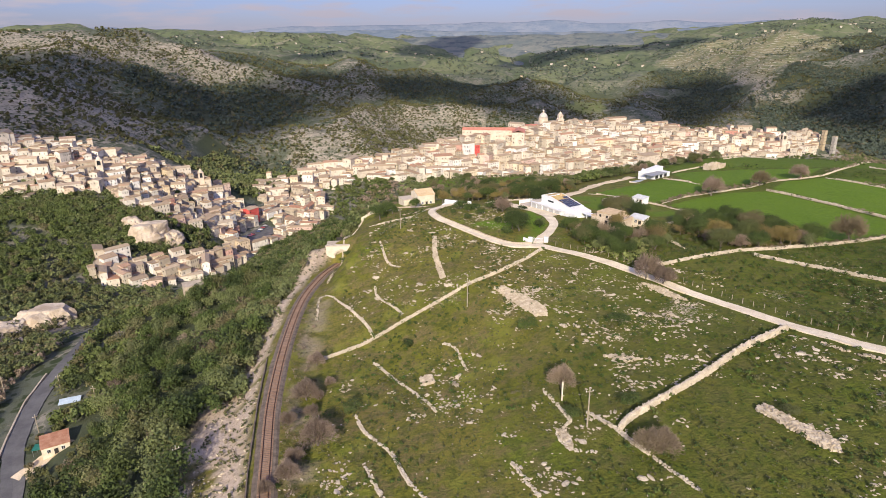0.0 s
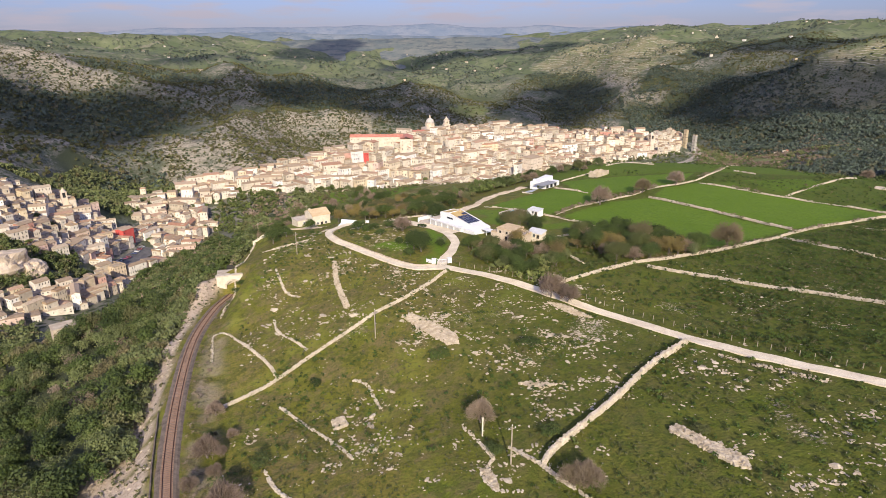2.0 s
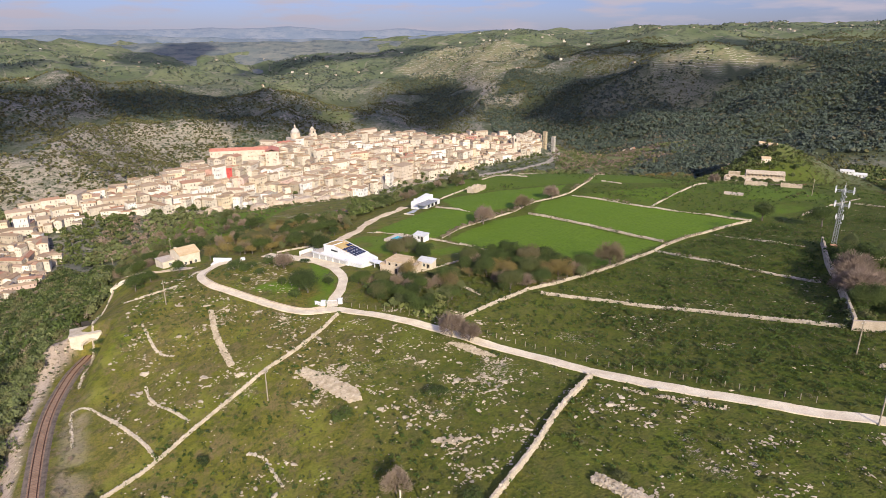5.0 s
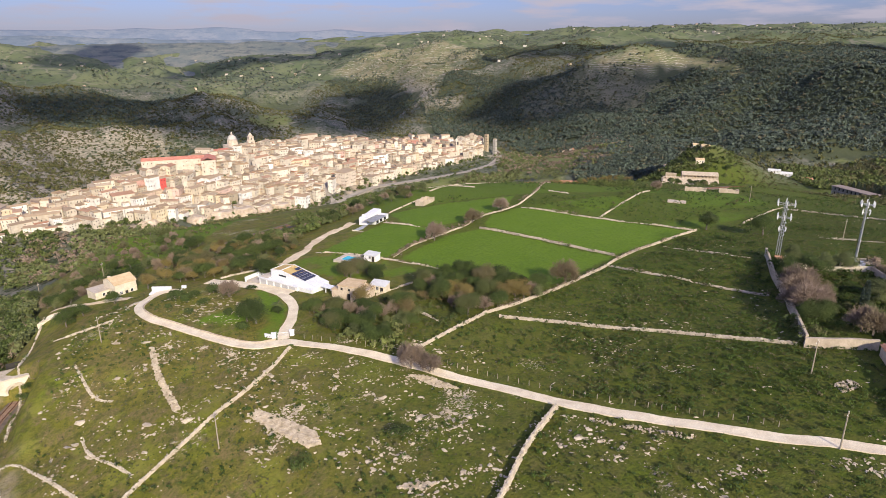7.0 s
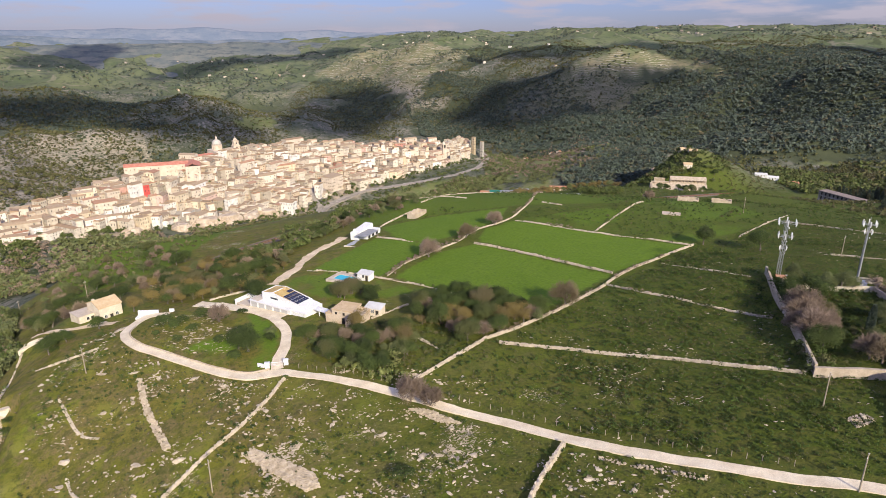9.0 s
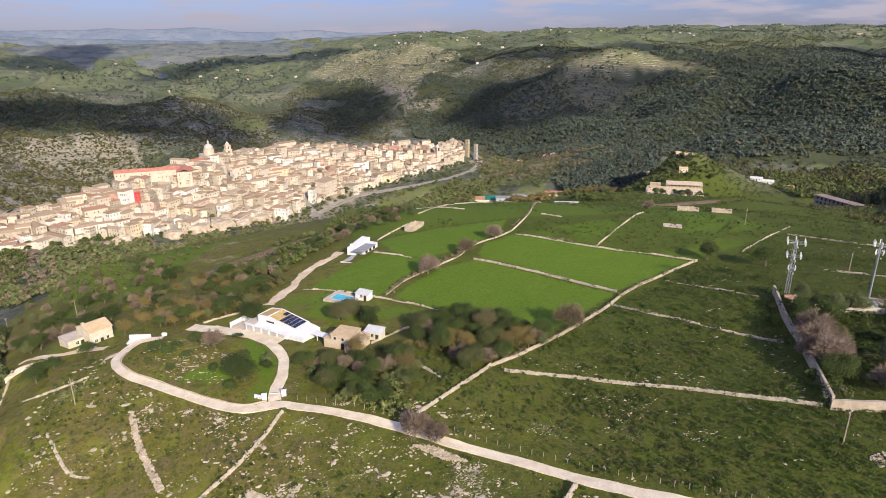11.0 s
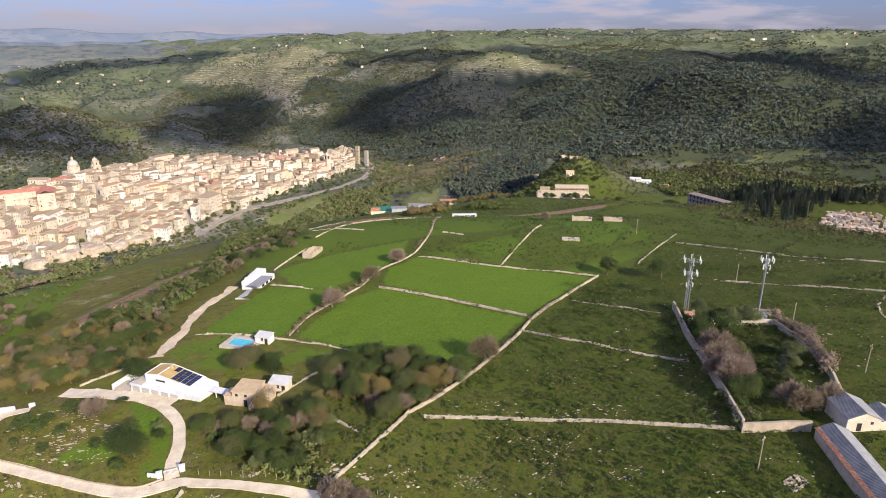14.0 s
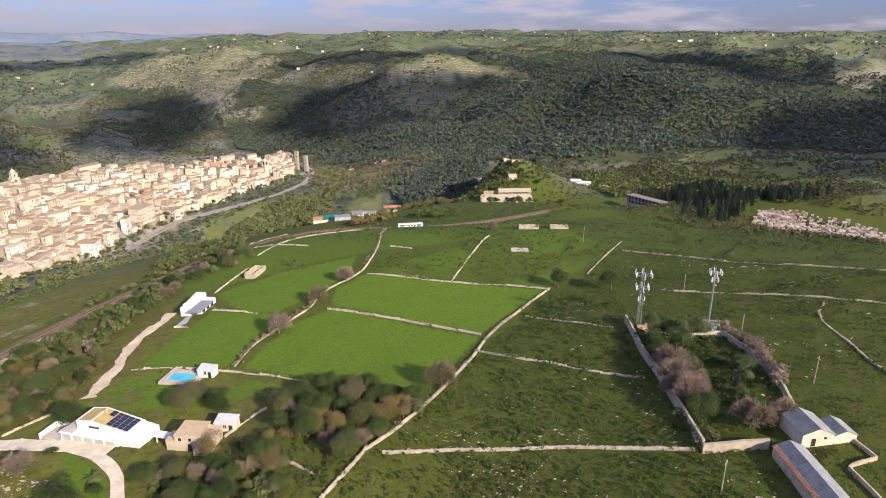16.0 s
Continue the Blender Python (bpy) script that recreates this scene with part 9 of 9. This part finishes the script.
def rubble_heap(poly, count, seed, label, high=0.5):
    rng = np.random.default_rng(seed)
    p = spread_over(poly, int(count * 2.6), seed)
    z = ground_z(p[:, 0], p[:, 1])
    s = rng.uniform(0.16, 0.42, len(p))
    size = np.stack([s * 1.3, s, s * 0.8], 1)
    lift = rng.uniform(0, high, len(p))
    me = scatter_mesh("rubble_heap", np.column_stack([p, z + lift]), size, M_RUBBLE, rng)
    tagged(new("rubble_heap", me), label, "rubble", kind="stuff")


rubble_heap([(13.5, 155), (16.5, 154.5), (24.8, 139.5), (24.6, 135.4), (22, 136)], 900, 1, "long pale heap of cleared limestone rubble", 0.35)
rubble_heap([(52.2, 90.5), (53.9, 90.8), (59.0, 79.4), (58.6, 77.2), (57, 78.5)], 560, 2, "grey stone clearance heap beside a shrub", 0.7)
rubble_heap([(-5.5, 125), (-3.0, 125.5), (-2.0, 121.5), (-5.0, 121)], 200, 3, "small pale heap of field stones", 0.3)
rubble_heap([(-3.4, 201), (-2.2, 201), (-1.8, 186), (0.6, 168), (-0.8, 168), (-3.2, 186)], 300, 4, "curved pale heap of cleared stones", 0.4)
rubble_heap([(33, 116), (35.5, 115.5), (40, 112), (37, 112)], 110, 5, "small flat patch of pale rubble", 0.2)
rubble_heap([(20, 94.5), (21.4, 94), (21.8, 88.6), (20.6, 89)], 60, 6, "pale rubble spread at a wall corner", 0.25)
rubble_heap([(50, 147), (54, 144), (58, 136), (54, 139)], 160, 7, "pale stones tipped along the track", 0.3)
rubble_heap([(72.5, 112), (77, 105), (86, 92), (84.5, 92), (75, 106)], 130, 8, "line of pale stones along the track", 0.25)
rubble_heap([(119, 88), (124, 86.5), (122.5, 84), (118, 85)], 34, 9, "few grey stones tumbled near the barn", 0.25)


def crag(x, y, wide, tall, seed, label):
    rng = np.random.default_rng(seed)
    v, f = blob_base(seed, 4)
    n = np.array([noise.fractal(Vector(q * 1.7 + seed), 1.0, 2.0, 5) for q in v])
    m = np.array([noise.noise(Vector((seed, 0, q[2] * 5 + seed))) for q in v])
    v = v * (1 + 0.28 * n + 0.10 * m)[:, None] * np.array([wide, wide * 0.7, tall])
    v[:, 2] = np.clip(v[:, 2], -tall * 0.6, tall * 0.85)
    ob = tagged(new("crag", raw_mesh("crag", v, f, M_CRAG)), label, "rock")
    ob.matrix_basis = pose(x, y, gz(x, y), 0, 0, seed * 50)


for k, (x, y, w, t) in enumerate(((-212, 432, 15, 14), (-200, 440, 10, 9), (-228, 440, 10, 8), (-186, 266, 13, 11), (-196, 250, 12, 6), (-205, 235, 12, 5))):
    crag(x, y, w, t, k + 1, "pale bare limestone crag above the gorge")


for x, y, w, t, seed in town_crags:
    crag(x, y, w, t, seed, "cream limestone cliff under the town houses")

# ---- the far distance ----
def haze_painted_material(name, a, b, dark, glow):
    # Distance haze is painted on: grey-blue base colours plus a faint emission.
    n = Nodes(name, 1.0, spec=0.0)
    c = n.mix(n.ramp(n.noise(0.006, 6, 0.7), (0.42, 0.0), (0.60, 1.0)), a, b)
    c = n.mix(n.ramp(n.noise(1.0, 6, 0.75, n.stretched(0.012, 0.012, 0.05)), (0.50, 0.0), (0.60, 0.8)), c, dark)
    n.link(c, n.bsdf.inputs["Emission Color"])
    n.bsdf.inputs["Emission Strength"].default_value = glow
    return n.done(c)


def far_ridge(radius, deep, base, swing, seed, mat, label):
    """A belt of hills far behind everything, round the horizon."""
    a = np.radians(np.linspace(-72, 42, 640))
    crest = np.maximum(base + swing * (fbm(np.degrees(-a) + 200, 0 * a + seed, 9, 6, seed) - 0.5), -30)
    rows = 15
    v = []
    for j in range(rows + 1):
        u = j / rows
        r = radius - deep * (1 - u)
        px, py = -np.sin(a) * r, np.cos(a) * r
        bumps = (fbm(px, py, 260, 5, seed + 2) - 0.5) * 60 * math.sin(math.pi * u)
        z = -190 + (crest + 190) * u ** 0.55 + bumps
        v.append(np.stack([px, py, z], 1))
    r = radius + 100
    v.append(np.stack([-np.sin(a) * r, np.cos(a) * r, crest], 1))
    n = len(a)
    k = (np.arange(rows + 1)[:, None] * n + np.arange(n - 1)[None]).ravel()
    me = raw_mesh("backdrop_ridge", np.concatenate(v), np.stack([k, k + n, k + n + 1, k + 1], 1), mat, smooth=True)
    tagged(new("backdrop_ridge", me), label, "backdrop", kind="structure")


# Each farther belt is bluer and glows more, as painted haze.
far_ridge(3950, 500, 30, 120, 3, haze_painted_material("haze_painted_green_hills", (0.120, 0.140, 0.140), (0.175, 0.180, 0.160), (0.075, 0.095, 0.11), 0.05), "grey-green hills in the distance with haze painted into their colour")
far_ridge(4350, 380, 82, 90, 5, haze_painted_material("haze_painted_grey_hills", (0.130, 0.160, 0.195), (0.185, 0.205, 0.225), (0.10, 0.13, 0.17), 0.12), "hills in the distance with blue-grey haze painted into their colour")
far_ridge(4750, 300, 108, 95, 9, haze_painted_material("haze_painted_blue_hills", (0.135, 0.165, 0.215), (0.175, 0.195, 0.235), (0.115, 0.145, 0.20), 0.18), "hills on the horizon with pale blue haze painted into their colour")


def far_farms():
    """Small pale farmhouses dotted over the hills."""
    rng = np.random.default_rng(402)
    spots = np.concatenate([spread_over(w, n, 410 + k) for k, (w, n) in enumerate(zip(UPLANDS + HILLSIDES[:2], (45, 75, 45, 4, 5)))])
    spots = spots[~np.any([inside(spots[:, 0], spots[:, 1], q) for q in WOODS], axis=0)]
    wall, roof = Shape(), Shape()
    for x, y in spots:
        w, d, h = rng.uniform(8, 16), rng.uniform(6, 9), rng.uniform(3.5, 6.5)
        m = pose(x, y, gz(x, y), 0, 0, rng.uniform(0, 180))
        q = Shape().box(-w / 2, w / 2, -d / 2, d / 2, -3, h)
        wall.put([m @ Vector(p) for p in q.v], q.f)
        q = Shape()
        gable(q, w, d, h, 1.2)
        roof.put([m @ Vector(p) for p in q.v], q.f)
    top = tagged(new("far_farmhouses"), "small pale farmhouses dotted over the far hills", "houses", kind="stuff")
    part("wall", wall.mesh("wall", M_TOWN_ROWS), top)
    part("roof", roof.mesh("roof", M_TROOF_ROWS), top)


far_farms()


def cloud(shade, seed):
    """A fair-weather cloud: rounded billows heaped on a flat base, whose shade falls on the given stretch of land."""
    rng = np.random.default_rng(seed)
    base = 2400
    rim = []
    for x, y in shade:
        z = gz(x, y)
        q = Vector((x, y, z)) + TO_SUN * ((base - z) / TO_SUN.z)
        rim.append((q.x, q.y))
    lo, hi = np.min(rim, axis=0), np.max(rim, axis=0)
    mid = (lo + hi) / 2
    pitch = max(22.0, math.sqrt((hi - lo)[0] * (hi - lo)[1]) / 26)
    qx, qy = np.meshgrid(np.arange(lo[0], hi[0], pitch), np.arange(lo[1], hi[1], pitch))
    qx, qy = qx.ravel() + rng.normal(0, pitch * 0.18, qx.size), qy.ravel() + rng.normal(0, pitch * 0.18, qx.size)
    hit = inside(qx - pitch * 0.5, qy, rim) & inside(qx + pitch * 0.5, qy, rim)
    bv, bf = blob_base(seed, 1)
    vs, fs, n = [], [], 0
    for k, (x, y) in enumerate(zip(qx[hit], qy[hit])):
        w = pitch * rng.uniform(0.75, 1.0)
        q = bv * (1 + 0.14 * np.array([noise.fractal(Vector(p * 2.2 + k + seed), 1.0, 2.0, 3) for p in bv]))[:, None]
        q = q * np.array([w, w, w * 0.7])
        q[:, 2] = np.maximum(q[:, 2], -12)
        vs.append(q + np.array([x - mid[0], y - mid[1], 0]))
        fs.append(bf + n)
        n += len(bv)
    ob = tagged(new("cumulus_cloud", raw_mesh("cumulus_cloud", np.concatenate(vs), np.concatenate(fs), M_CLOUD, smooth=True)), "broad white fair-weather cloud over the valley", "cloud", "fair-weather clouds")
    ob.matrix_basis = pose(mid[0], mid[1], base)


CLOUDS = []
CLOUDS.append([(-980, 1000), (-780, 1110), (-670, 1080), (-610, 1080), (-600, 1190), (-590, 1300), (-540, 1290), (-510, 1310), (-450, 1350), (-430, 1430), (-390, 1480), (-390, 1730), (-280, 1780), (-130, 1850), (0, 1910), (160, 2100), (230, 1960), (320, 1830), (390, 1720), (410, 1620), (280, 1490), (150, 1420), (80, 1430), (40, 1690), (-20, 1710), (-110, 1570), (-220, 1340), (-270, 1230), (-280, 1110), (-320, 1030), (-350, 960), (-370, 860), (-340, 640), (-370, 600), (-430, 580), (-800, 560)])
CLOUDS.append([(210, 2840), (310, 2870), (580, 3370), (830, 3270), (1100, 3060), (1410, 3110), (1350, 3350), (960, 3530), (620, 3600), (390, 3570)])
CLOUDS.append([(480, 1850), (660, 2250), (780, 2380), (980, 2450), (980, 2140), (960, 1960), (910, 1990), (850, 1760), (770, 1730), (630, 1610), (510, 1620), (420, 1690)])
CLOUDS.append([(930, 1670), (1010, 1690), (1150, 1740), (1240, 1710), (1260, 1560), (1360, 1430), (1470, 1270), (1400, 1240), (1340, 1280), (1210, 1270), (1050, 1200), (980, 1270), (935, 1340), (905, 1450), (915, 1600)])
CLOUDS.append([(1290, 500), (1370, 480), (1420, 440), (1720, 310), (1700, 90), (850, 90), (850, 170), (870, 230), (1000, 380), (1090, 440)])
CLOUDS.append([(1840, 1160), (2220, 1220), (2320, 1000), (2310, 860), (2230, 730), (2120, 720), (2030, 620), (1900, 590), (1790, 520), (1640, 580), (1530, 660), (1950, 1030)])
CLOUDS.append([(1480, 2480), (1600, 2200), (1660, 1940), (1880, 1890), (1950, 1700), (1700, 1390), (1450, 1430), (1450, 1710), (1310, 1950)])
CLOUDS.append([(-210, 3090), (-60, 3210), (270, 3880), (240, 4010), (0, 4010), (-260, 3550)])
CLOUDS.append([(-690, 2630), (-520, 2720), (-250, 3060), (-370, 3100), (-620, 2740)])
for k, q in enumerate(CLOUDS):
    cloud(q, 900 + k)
